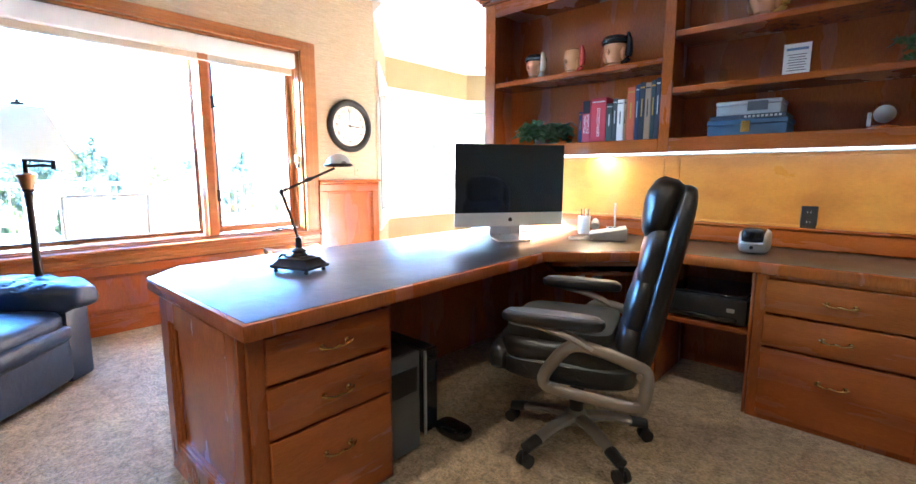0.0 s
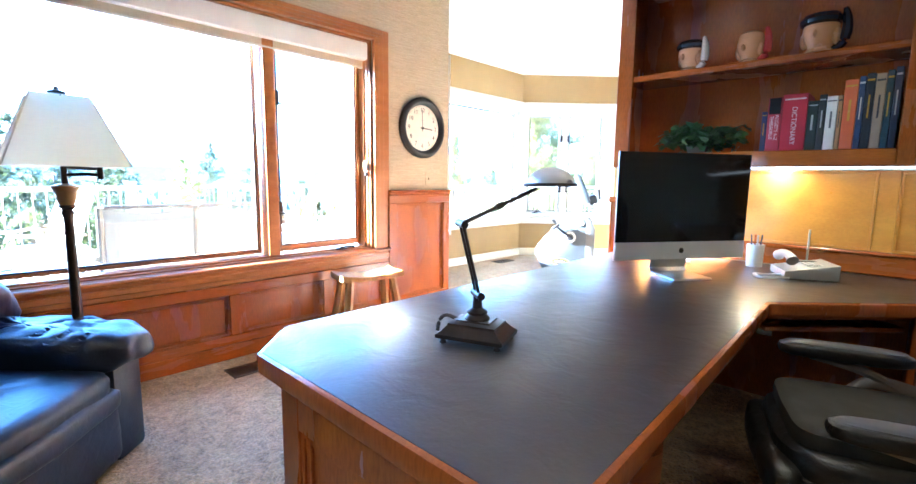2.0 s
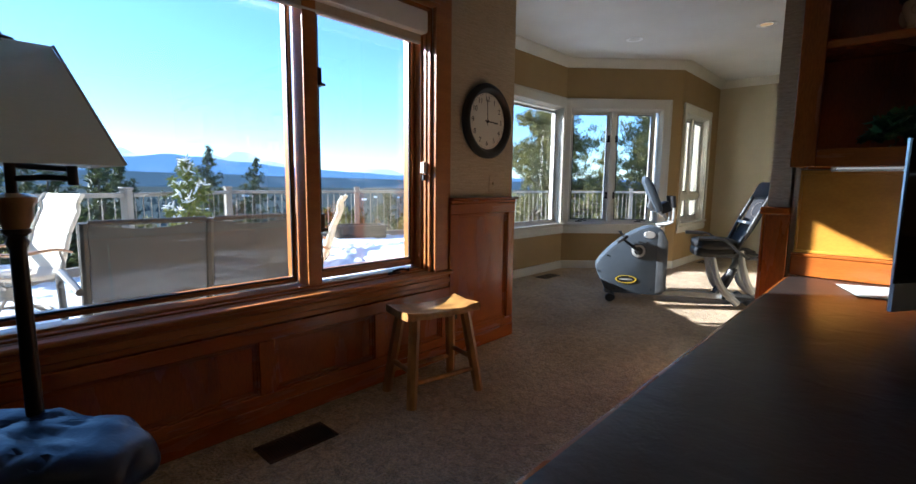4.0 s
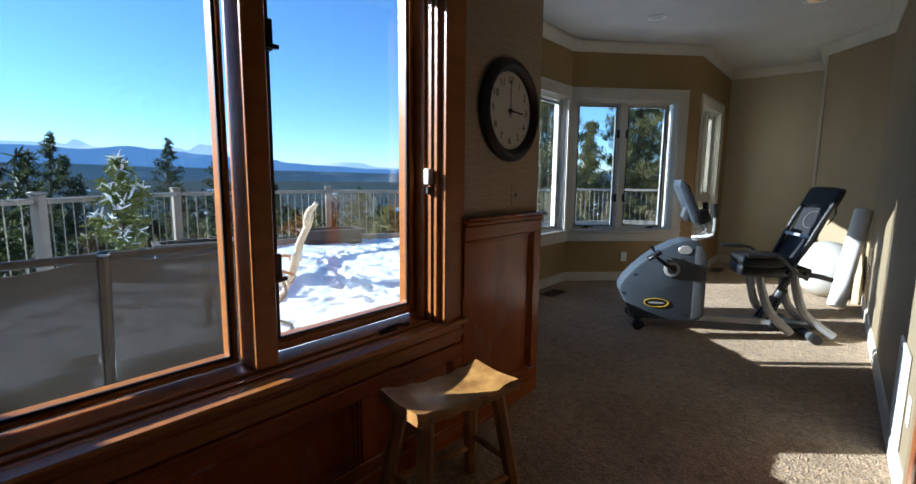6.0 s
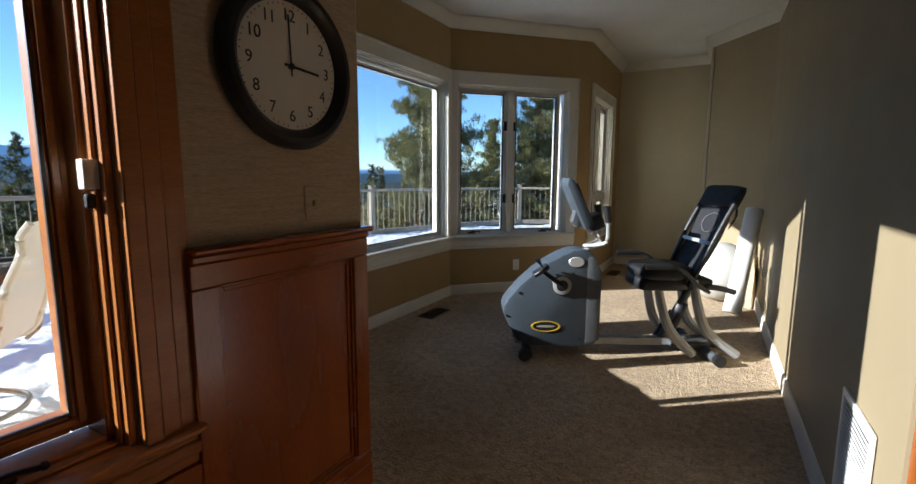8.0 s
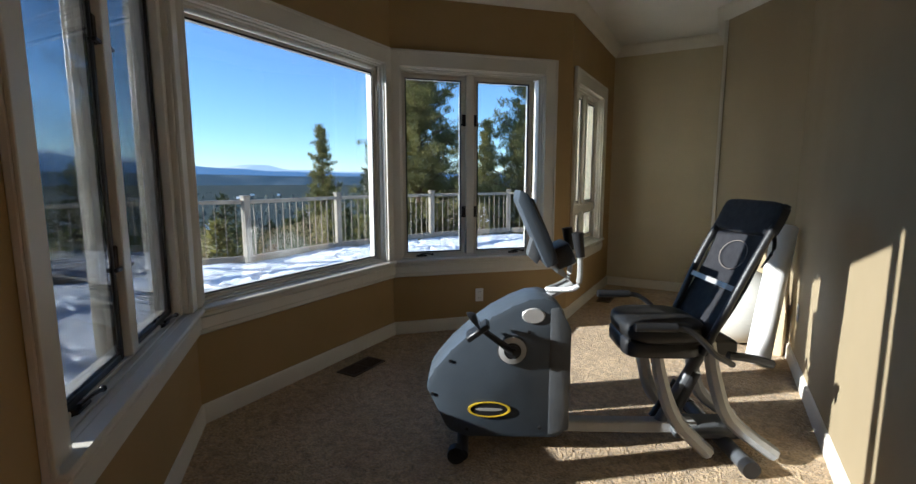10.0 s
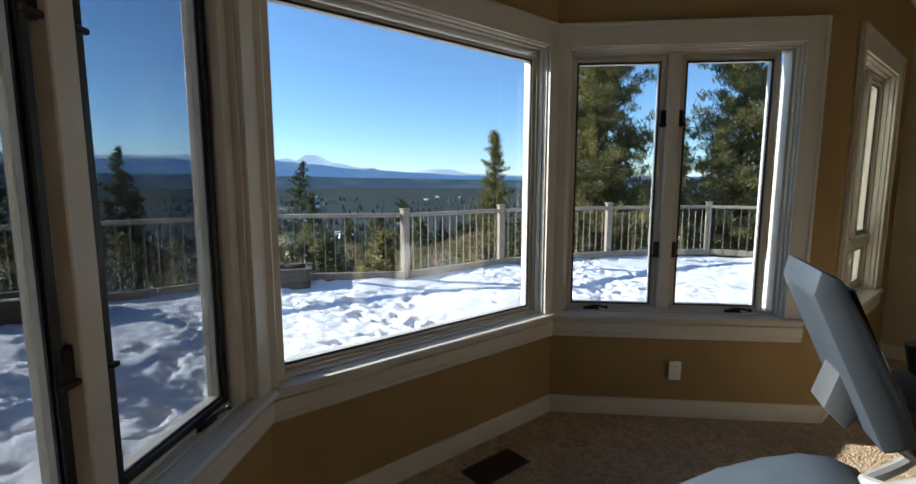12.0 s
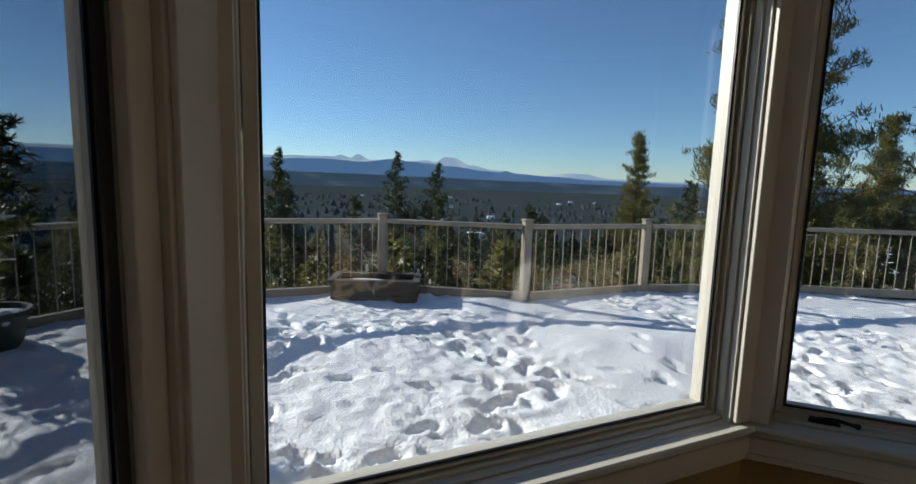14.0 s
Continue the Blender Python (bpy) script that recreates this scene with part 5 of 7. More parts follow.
def mug(x, z, h, hat, handle, label, tilt=0.0):
    """A character mug as a plain rounded shape: body, brim and handle in one mesh."""
    bm = bmesh.new()
    lathe(bm, [(0.30 * h, 0), (0.34 * h, 0.05 * h), (0.25 * h, 0.14 * h), (0.27 * h, 0.24 * h), (0.34 * h, 0.38 * h), (0.38 * h, 0.54 * h), (0.37 * h, 0.68 * h), (0.35 * h, 0.75 * h)], 18)
    ball(bm, (0, -0.36 * h, 0.46 * h), (0.07 * h, 0.08 * h, 0.10 * h), 8)
    for s in (-1, 1):
        ball(bm, (s * 0.34 * h, -0.02 * h, 0.40 * h), (0.10 * h, 0.14 * h, 0.22 * h), 8)
    nf = len(bm.faces)
    if hat:
        lathe(bm, [(0.37 * h, 0.69 * h), (0.44 * h, 0.73 * h), (0.46 * h, 0.82 * h), (0.38 * h, 0.94 * h), (0.18 * h, 1.0 * h), (0.01, 1.01 * h)], 18)
    else:
        lathe(bm, [(0.365 * h, 0.73 * h), (0.33 * h, 0.88 * h), (0.20 * h, 0.97 * h), (0.01, 1.0 * h)], 18)
    nh = len(bm.faces)
    tube(bm, [(0.26 * h, 0, 0.10 * h), (0.46 * h, 0, 0.16 * h), (0.54 * h, 0, 0.42 * h), (0.53 * h, 0, 0.75 * h), (0.47 * h, 0, 1.0 * h)], [0.06 * h, 0.10 * h, 0.12 * h, 0.10 * h, 0.05 * h], 8)
    bm.faces.ensure_lookup_table()
    for i, f in enumerate(bm.faces):
        f.material_index = 0 if i < nf else (1 if i < nh else 2)
    ob = new("ceramic_mug", bpy.data.meshes.new("ceramic_mug"))
    finish(ob, bm, SKIN)
    ob.data.materials.append(hat or SKIN)
    ob.data.materials.append(handle)
    ob.matrix_world = pose(x, 3.27, z, 0, 0, tilt)
    tagged(ob, label, "mug", "character mugs on the shelves")


mug(-1.67, 1.818, 0.17, NAVYC, CREAMC, "pale ceramic mug with a dark brimmed top", -25)
mug(-1.38, 1.818, 0.165, None, REDC, "round flesh-coloured ceramic mug with a red handle", -20)
mug(-1.09, 1.818, 0.19, NAVYC, NAVYC, "flesh-coloured ceramic mug with a black brimmed top", -15)
mug(-0.31, 1.948, 0.18, None, MUST, "brown ceramic mug with an ochre handle", -10)


def book(x, w, h, d, z, c, label, text="", tcol=None, lean=0.0, y=3.20):
    b = thing("book", (x + w / 2, y + d / 2, z), label=label, category="book", group="books on the shelf", local=True)
    b.matrix_world = pose(x + w / 2, y + d / 2, z, 0, lean, 0)
    cm = plain("book cloth", c, 0.5)
    bm = bmesh.new()
    bx(bm, -w / 2, w / 2, -d / 2, -d / 2 + 0.004, 0, h, 0.0015)
    bx(bm, -w / 2, -w / 2 + 0.003, -d / 2 + 0.004, d / 2, 0, h, 0.001)
    bx(bm, w / 2 - 0.003, w / 2, -d / 2 + 0.004, d / 2, 0, h, 0.001)
    part("cover", bm, cm, b)
    part("pages", box(-w / 2 + 0.003, w / 2 - 0.003, -d / 2 + 0.004, d / 2 - 0.005, 0.004, h - 0.004), CLOCKF, b)
    mm = Matrix.Translation((0, -d / 2 - 0.001, h * 0.45)) @ Matrix.Rotation(math.pi / 2, 4, "X") @ Matrix.Rotation(-math.pi / 2, 4, "Z")
    if text:
        words("title", text, w * (0.36 if "\n" in text else 0.30), tcol or WHITE, b, mm)
    else:
        part("title_bar", box(-w * 0.10, w * 0.10, -d / 2 - 0.001, -d / 2 + 0.001, h * 0.42, h * 0.72), tcol or MUST, b)
    part("band", box(-w * 0.42, w * 0.42, -d / 2 - 0.001, -d / 2 + 0.001, h * (0.70 if "\n" in text else 0.90), h * (0.995 if "\n" in text else 0.925)), NAVYC if "\n" in text else (tcol or MUST), b)


bx0 = -1.285
for w, h, c, lab, txt, tc in (
        (0.022, 0.20, (0.02, 0.03, 0.08), "thin navy blue book on the shelf", "", None),
        (0.058, 0.265, (0.40, 0.03, 0.05), "red and navy reference book with white lettering", "ROGET'S A-Z\nTHESAURUS", WHITE),
        (0.10, 0.275, (0.42, 0.012, 0.03), "thick red dictionary with white lettering", "DICTIONARY", WHITE),
        (0.040, 0.235, (0.015, 0.025, 0.02), "black book with pale lettering", "", SILVER),
        (0.026, 0.26, (0.03, 0.03, 0.03), "thin black book on the shelf", "", SILVER),
        (0.040, 0.25, (0.65, 0.63, 0.58), "white hardback book on the shelf", "", DGREY),
        (0.016, 0.25, (0.35, 0.20, 0.08), "thin tan book on the shelf", "", BLACK),
        (0.048, 0.315, (0.52, 0.10, 0.02), "tall orange book on the shelf", "", MUST),
        (0.022, 0.325, (0.02, 0.04, 0.10), "tall thin navy book on the shelf", "", SILVER),
        (0.030, 0.335, (0.015, 0.02, 0.03), "tall black book on the shelf", "", MUST),
        (0.034, 0.33, (0.30, 0.20, 0.11), "tall tan cloth book on the shelf", "", BLACK),
        (0.024, 0.34, (0.01, 0.03, 0.035), "tall dark green book on the shelf", "", MUST),
        (0.024, 0.35, (0.02, 0.025, 0.05), "tall navy book on the shelf", "", SILVER)):
    book(bx0, w, h, 0.19, 1.361, c, lab, txt, tc)
    bx0 += w + 0.002


def ivy(x, y, z, w, n, label):
    """A trailing plant of many lobed leaves on thin stems."""
    rnd = random.Random(n)
    p = thing("potted_ivy", (x, y, z), label=label, category="plant", local=True)
    part("pot", lathe(bmesh.new(), [(0.045, 0), (0.055, 0.035), (0.058, 0.042), (0.05, 0.042), (0.045, 0.03)], 18), PLANTER, p)
    stems, lv, lf = bmesh.new(), [], []
    for i in range(n):
        a, r = rnd.uniform(0, 2 * math.pi), rnd.uniform(0.3, 1) * w
        tip = Vector((r * math.cos(a), r * 0.45 * math.sin(a), 0.055 + rnd.uniform(-0.05, 0.11) * (1.2 - 0.5 * r / w)))
        q = [Vector((0, 0, 0.03)), Vector((tip.x * 0.4, tip.y * 0.4, 0.10 + rnd.random() * 0.05)), tip]
        tube(stems, q, 0.0015, 4)
        for k in range(8):
            t = 0.3 + 0.7 * k / 7
            c = q[0].lerp(q[1], t).lerp(q[1].lerp(q[2], t), t) + Vector((rnd.uniform(-1, 1), rnd.uniform(-1, 1), rnd.uniform(-0.5, 1))) * 0.018
            rot = Euler((rnd.uniform(-0.9, 0.9), rnd.uniform(-0.9, 0.9), rnd.uniform(0, 6.28))).to_matrix()
            s = rnd.uniform(0.018, 0.032)
            b0 = len(lv)
            for u, v, h in ((0, -1, 0), (0.9, -0.5, 0.15), (0.5, 0.1, 0), (1.0, 0.6, 0.2), (0.25, 0.55, 0), (0, 1.3, -0.2), (-0.25, 0.55, 0), (-1, 0.6, 0.2), (-0.5, 0.1, 0), (-0.9, -0.5, 0.15)):
                lv.append(c + rot @ (Vector((u, v, h)) * s))
            lf.append(tuple(range(b0, b0 + 10)))
    part("stems", stems, LEAF, p)
    me = bpy.data.meshes.new("leaves")
    me.from_pydata([tuple(v) for v in lv], [], lf)
    me.materials.append(LEAF)
    ob = new("leaves", me)
    ob.parent = p
    return p


ivy(-1.60, 3.27, 1.361, 0.25, 80, "green trailing ivy in a small pot on the shelf")
ivy(0.33, 3.30, 1.646, 0.13, 20, "green ivy in a small pot on the shelf")

df = thing("document_stand", (-0.155, 3.30, 1.646), 4, "printed notice in a clear upright stand", "sign", local=True)
part("holder", box(-0.062, 0.062, -0.003, 0.003, 0, 0.165), CLEAR, df)
sheet = part("sheet", box(-0.056, 0.056, -0.0048, -0.0035, 0.004, 0.160), plain("notice paper", (0.74, 0.75, 0.76), 0.7), df)
part("heading", box(-0.045, 0.045, -0.0058, -0.0046, 0.128, 0.140), plain("blue ink", (0.10, 0.18, 0.35), 0.6), sheet)
for k in range(7):
    part("text_line", box(-0.04 + 0.004 * (k % 3), 0.04 - 0.006 * (k % 2), -0.0056, -0.0046, 0.03 + k * 0.0125, 0.034 + k * 0.0125), DGREY, sheet)
gb = thing("glass_block", (-0.52, 3.30, 1.646), 0, "small clear engraved glass block", "ornament", local=True)
part("block", sup(bmesh.new(), (0, 0, 0.042), (0.06, 0.025, 0.042), 0.3), CLEAR, gb)
for k, (zz, hh, w, d, c, lab) in enumerate(((1.361, 0.085, 0.36, 0.22, (0.05, 0.10, 0.17), "blue cloth storage box with a brass clasp"), (1.447, 0.022, 0.345, 0.22, (0.045, 0.055, 0.075), "flat dark blue book with pale lettering"), (1.470, 0.072, 0.29, 0.19, (0.36, 0.37, 0.38), "grey keepsake box with a dark plate"))):
    s = thing("storage_box", (-0.335, 3.31, zz), label=lab, category="box", local=True)
    part("box", box(-w / 2, w / 2, -d / 2, d / 2, 0, hh * (0.7 if k != 1 else 1), 0.003), plain("box cloth", c, 0.6), s)
    if k != 1:
        part("lid", box(-w / 2 - 0.003, w / 2 + 0.003, -d / 2 - 0.003, d / 2 + 0.003, hh * 0.72, hh, 0.003), plain("lid cloth", c, 0.6), s)
        part("plate", box(-0.02 if k == 0 else 0.0, 0.02 if k == 0 else 0.09, -d / 2 - 0.006, -d / 2 - 0.001, hh * 0.25, hh * 0.9), BRASS if k == 0 else DGREY, s)
    else:
        for j in range(9):
            part("letter_bar", box(-0.01 + j * 0.019, 0.002 + j * 0.019, -d / 2 - 0.001, -d / 2 + 0.001, 0.006, 0.017), SILVER, s)
sgl = thing("desk_globe", (0.20, 3.29, 1.361), 0, "small glass globe ornament on a dark base", "ornament", local=True)
part("base", lathe(bmesh.new(), [(0.075, 0), (0.075, 0.012), (0.06, 0.022)], 24), CHERRY, sgl)
part("globe", ball(bmesh.new(), (0, 0, 0.075), 0.055, 20), CLEAR, sgl)
part("core", ball(bmesh.new(), (0, 0, 0.075), 0.040, 16), SILVER, sgl)
part("post", box(-0.06, -0.045, -0.005, 0.005, 0.02, 0.085, 0.002), SILVER, sgl)


# ---- the exercise room ----
VINYL = mat("black vinyl", (0.010, 0.010, 0.010), (0.007, 0.007, 0.007), 0.5, scale=6, bump=0.2, bscale=160)
bk = thing("exercise_bike", (-3.68, 5.52, 0), 28, "grey recumbent exercise bike with a black mesh seat back", "exercise bike", local=True)
# local x runs from the front (-) to the seat (+)
SIDE = [(-0.40, 0.32), (-0.395, 0.37), (-0.36, 0.43), (-0.28, 0.525), (-0.18, 0.62), (-0.08, 0.695), (0.02, 0.75), (0.10, 0.782), (0.17, 0.79), (0.23, 0.77), (0.27, 0.72), (0.295, 0.62), (0.30, 0.12), (0.27, 0.085), (0.24, 0.07), (-0.20, 0.07), (-0.28, 0.10), (-0.31, 0.13)]
mx = Matrix.Rotation(math.pi / 2, 4, "X")
part("housing", prism(bmesh.new(), SIDE, -0.13, 0.13, mx, 0.03), BIKEG, bk)
part("shroud_seam", prism(bmesh.new(), [(0.20, 0.09), (0.305, 0.12), (0.305, 0.63), (0.25, 0.74), (0.20, 0.74)], -0.134, 0.134, mx, 0.012), DGREY, bk, "dark grey rear shroud")
for s in (-1, 1):
    m2 = Matrix.Translation((0.02, s * 0.132, 0.53)) @ Matrix.Rotation(-s * math.pi / 2, 4, "X")
    part("crank_cover", lathe(bmesh.new(), [(0.075, 0), (0.07, 0.012), (0.03, 0.02), (0.03, 0.03)], 24, m2), BLACK, bk)
    part("crank_ring", annulus([(0.068, 0.011), (0.066, 0.017), (0.042, 0.022), (0.042, 0.016)], 24, m2), SILVER, bk, "silver crank ring")
    m3 = Matrix.Translation((0.12, s * 0.131, 0.70)) @ Matrix.Rotation(-s * math.pi / 2, 4, "X") @ Matrix.Diagonal((1.5, 1, 1, 1))
    part("side_badge", lathe(bmesh.new(), [(0.038, 0), (0.034, 0.006), (0.001, 0.006)], 20, m3), SILVER, bk)
    m4 = Matrix.Translation((-0.09, s * 0.131, 0.225)) @ Matrix.Rotation(-s * math.pi / 2, 4, "X") @ Matrix.Diagonal((1.85, 0.70, 1, 1))
    part("oval_plate", lathe(bmesh.new(), [(0.056, 0), (0.056, 0.004), (0.001, 0.005)], 28, m4), BLACK, bk, "black oval badge")
    part("oval_ring", annulus([(0.057, 0.003), (0.057, 0.008), (0.050, 0.008), (0.050, 0.003)], 28, m4), plain("yellow ink", (0.60, 0.42, 0.02), 0.4), bk, "yellow oval ring")
    m5 = m4 @ Matrix.Diagonal((0.72, 0.22, 1.2, 1))
    part("oval_bar", lathe(bmesh.new(), [(0.05, 0), (0.05, 0.006), (0.001, 0.006)], 20, m5), SILVER, bk)
    ang = 0.55 + (math.pi if s > 0 else 0)
    c0 = Vector((0.02, s * 0.165, 0.53))
    p1 = c0 + Vector((-math.sin(ang + 0.9) * 0.17, 0, math.cos(ang) * 0.15))
    bm = bmesh.new()
    tube(bm, [c0, p1], [0.018, 0.013], 8)
    cyl(bm, c0 - Vector((0, s * 0.035, 0)), c0 + Vector((0, s * 0.012, 0)), 0.022)
    part("crank_arm", bm, BLACK, bk)
    pm = Matrix.Translation(p1 + Vector((0, s * 0.065, 0))) @ Matrix.Rotation(radians(-35), 4, "Y")
    pd = part("pedal", box(-0.06, 0.06, -0.05, 0.05, -0.014, 0.014, 0.006, pm), BLACK, bk)
    pts = [pm @ Vector((0.02, 0.05 * math.cos(a), 0.012 + 0.075 * math.sin(a))) for a in [math.pi * k / 8 for k in range(9)]]
    part("strap", tube(bmesh.new(), pts, 0.020, 6, flat=0.15), BLACK, pd, "black pedal strap")
for xx, zz in ((-0.37, 0.30), (-0.28, 0.47), (0.10, 0.62), (0.16, 0.13), (-0.20, 0.12)):
    part("screw", cyl(bmesh.new(), (xx, -0.134, zz), (xx, -0.129, zz), 0.009), BLACK, bk)
bm = bmesh.new()
bx(bm, -0.30, 0.98, -0.035, 0.035, 0.055, 0.115, 0.008)
part("beam", bm, BIKEL, bk, "light grey base beam")
bm = bmesh.new()
cyl(bm, (-0.22, -0.24, 0.045), (-0.22, 0.24, 0.045), 0.028)
part("front_foot", bm, BLACK, bk)
for s in (-1, 1):
    part("wheel", cyl(bmesh.new(), (-0.25, s * 0.20, 0.042), (-0.25, s * 0.245, 0.042), 0.042, seg=20), BLACK, bk)
part("rear_foot", cyl(bmesh.new(), (1.09, -0.28, 0.042), (1.09, 0.28, 0.042), 0.036, seg=18), DGREY, bk)
for s in (-1, 1):
    part("end_cap", cyl(bmesh.new(), (1.09, s * 0.28, 0.042), (1.09, s * 0.325, 0.042), 0.041, seg=18), BLACK, bk)
    for x0, x1 in ((0.74, 0.96), (1.00, 1.27)):
        bm = tube(bmesh.new(), [(x0 - 0.03, s * 0.11, 0.575), (x0, s * 0.12, 0.40), (x0 + 0.07, s * 0.15, 0.20), (x1, s * 0.19, 0.045)], [0.027, 0.033, 0.036, 0.034], 8, flat=1.3, up=(0, 1, 0))
        part("curved_leg", bm, BIKEL, bk, "light grey curved leg")
bm = bmesh.new()
bx(bm, 0.84, 1.22, -0.10, 0.10, 0.06, 0.10, 0.01)
cyl(bm, (0.80, 0, 0.10), (1.0, 0.0, 0.50), 0.030)
part("seat_slide", bm, DGREY, bk)
bm = bmesh.new()
cyl(bm, (0.86, 0.0, 0.16), (0.96, 0.0, 0.38), 0.042, 0.036)
cyl(bm, (0.78, 0.06, 0.10), (0.90, 0.06, 0.30), 0.016)
part("strut", bm, BLACK, bk)
bm = bmesh.new()
bx(bm, 0.62, 1.10, -0.13, 0.13, 0.50, 0.58, 0.012)
part("seat_carriage", bm, BLACK, bk)
part("seat", sup(bmesh.new(), (0.75, 0, 0.628), (0.20, 0.215, 0.060), 0.6, nu=32, nv=14), VINYL, bk, "black padded seat")
part("seat_pan", sup(bmesh.new(), (0.74, 0, 0.55), (0.19, 0.18, 0.055), 0.4, nu=24), BLACK, bk)
mb = Matrix.Translation((0.90, 0, 0.56)) @ Matrix.Rotation(radians(23), 4, "Y")
bm = bmesh.new()
for s in (-1, 1):
    tube(bm, [mb @ Vector(p) for p in ((0, s * 0.20, -0.02), (0.0, s * 0.215, 0.2), (0.0, s * 0.225, 0.45), (0.02, s * 0.22, 0.74))], 0.018, 10)
tube(bm, [mb @ Vector(p) for p in ((0.02, -0.22, 0.73), (0.025, 0, 0.735), (0.02, 0.22, 0.73))], 0.016, 8)
tube(bm, [mb @ Vector(p) for p in ((0, -0.20, 0.0), (0.03, 0, 0.0), (0, 0.20, 0.0))], 0.016, 8)
part("back_frame", bm, BLACK, bk)
bm = bmesh.new()
rings = []
for i in range(11):
    t = i / 10
    dx = 0.035 * math.sin(math.pi * t)
    rings.append([mb @ Vector((dx + 0.02 * (1 - (a / 0.22) ** 2), a, 0.03 + 0.70 * t)) for a in [0.22 * (k / 4 - 1) for k in range(9)]] + [mb @ Vector((dx - 0.006 + 0.02 * (1 - (a / 0.22) ** 2), a, 0.03 + 0.70 * t)) for a in [0.22 * (1 - k / 4) for k in range(9)]])
part("back_mesh", ring_skin(bm, rings), MESHF, bk, "black mesh back")
part("head_sleeve", sup(bmesh.new(), (0.018, 0, 0.665), (0.028, 0.245, 0.085), 0.35, mb, 24, 10), MESHF, bk, "black cloth sleeve over the back")
part("lumbar_strap", box(-0.012, -0.005, -0.20, 0.20, 0.30, 0.325, m=mb), SILVER, bk, "grey lumbar strap")
bm = tube(bmesh.new(), [mb @ Vector((-0.018 + 0.02 * (1 - (0.11 * math.cos(q) / 0.22) ** 2) + 0.030, 0.11 * math.cos(q), 0.47 + 0.075 * math.sin(q))) for q in [2 * math.pi * k / 24 for k in range(25)]], 0.0022, 6, smooth=False)
part("printed_ring", bm, PEWTER, bk, "pale printed ring")
part("tail", tube(bmesh.new(), [mb @ Vector(p) for p in ((0.03, -0.20, 0.62), (0.07, -0.20, 0.55), (0.06, -0.20, 0.45))], [0.02, 0.015, 0.006], 6, flat=0.3), BLACKL, bk)
for s in (-1, 1):
    bm = tube(bmesh.new(), [(1.0, s * 0.27, 0.52), (0.90, s * 0.30, 0.58), (0.82, s * 0.31, 0.66), (0.74, s * 0.31, 0.70), (0.56, s * 0.31, 0.705)], 0.014, 8)
    part("side_handle", bm, BLACK, bk)
    part("grip", cyl(bmesh.new(), (0.54, s * 0.31, 0.705), (0.72, s * 0.31, 0.703), 0.021), BLACK, bk)
    part("rear_lever", tube(bmesh.new(), [(0.98, s * 0.26, 0.56), (1.09, s * 0.26, 0.545), (1.18, s * 0.26, 0.52)], 0.02, 8), BLACK, bk)
# console mast, console and front handlebar
bm = bmesh.new()
tube(bm, [(0.16, 0, 0.74), (0.33, 0, 0.83), (0.26, 0, 0.90), (0.18, 0, 0.97)], 0.02, 10, smooth=False)
part("mast", bm, BIKEL, bk)
for s in (-1, 1):
    part("handlebar", tube(bmesh.new(), [(0.20, 0, 0.80), (0.30, s * 0.08, 0.82), (0.335, s * 0.11, 0.86), (0.335, s * 0.12, 1.0)], 0.014, 8), BIKEL, bk)
    part("handlebar_grip", cyl(bmesh.new(), (0.335, s * 0.12, 0.985), (0.318, s * 0.12, 1.10), 0.022, 0.028), BLACK, bk)
mc = Matrix.Translation((0.185, 0, 0.985)) @ Matrix.Rotation(radians(-24), 4, "Y")
part("console", prism(bmesh.new(), [(-0.03, -0.05), (0.035, -0.05), (0.045, 0.05), (0.03, 0.31), (0.0, 0.345), (-0.03, 0.30)], -0.13, 0.13, mc @ mx, 0.014), BIKEG, bk)
part("console_face", box(0.036, 0.046, -0.10, 0.10, 0.08, 0.28, 0.003, mc), BLACKG, bk)
part("console_bracket", prism(bmesh.new(), [(-0.085, 0.03), (-0.02, 0.11), (-0.02, 0.0), (-0.06, -0.03)], -0.05, 0.05, mc @ mx, 0.008), DGREY, bk)
part("cup_holder", box(0.02, 0.12, -0.10, 0.10, -0.09, 0.02, 0.02, mc, 2), BLACK, bk)

eb = thing("exercise_ball", (-2.60, 7.85, 0.0), 0, "pearl grey exercise ball against the wall", "exercise ball", local=True)
part("ball", ball(bmesh.new(), (0, 0, 0.315), 0.315, 36), BALL, eb)
part("valve", cyl(bmesh.new(), (-0.31, -0.06, 0.315), (-0.318, -0.06, 0.315), 0.012), WHITE, eb)
bm = bmesh.new()
for k in range(5):
    z = 0.315 + (k - 2) * 0.04
    r = math.sqrt(0.3155 ** 2 - (z - 0.315) ** 2)
    tube(bm, [(r * math.cos(a), r * math.sin(a), z) for a in [2 * math.pi * q / 32 for q in range(33)]], 0.002, 4, smooth=False)
part("grip_ridges", bm, BALL, eb)
fr = thing("foam_roll", (-2.42, 7.4, 0), 0, "rolled white foam mat leaning on the wall", "exercise mat", local=True)
a, b = Vector((-0.05, -0.10, 0.075)), Vector((0.075, 0.20, 1.0))
q = (b - a).to_track_quat("Z", "Y").to_matrix().to_4x4()
L = (b - a).length
part("roll", lathe(bmesh.new(), [(0.02, -0.06), (0.074, -0.06), (0.08, -0.05), (0.08, L - 0.01), (0.074, L), (0.02, L)], 28, Matrix.Translation(a) @ q), FOAM, fr)
bm = bmesh.new()
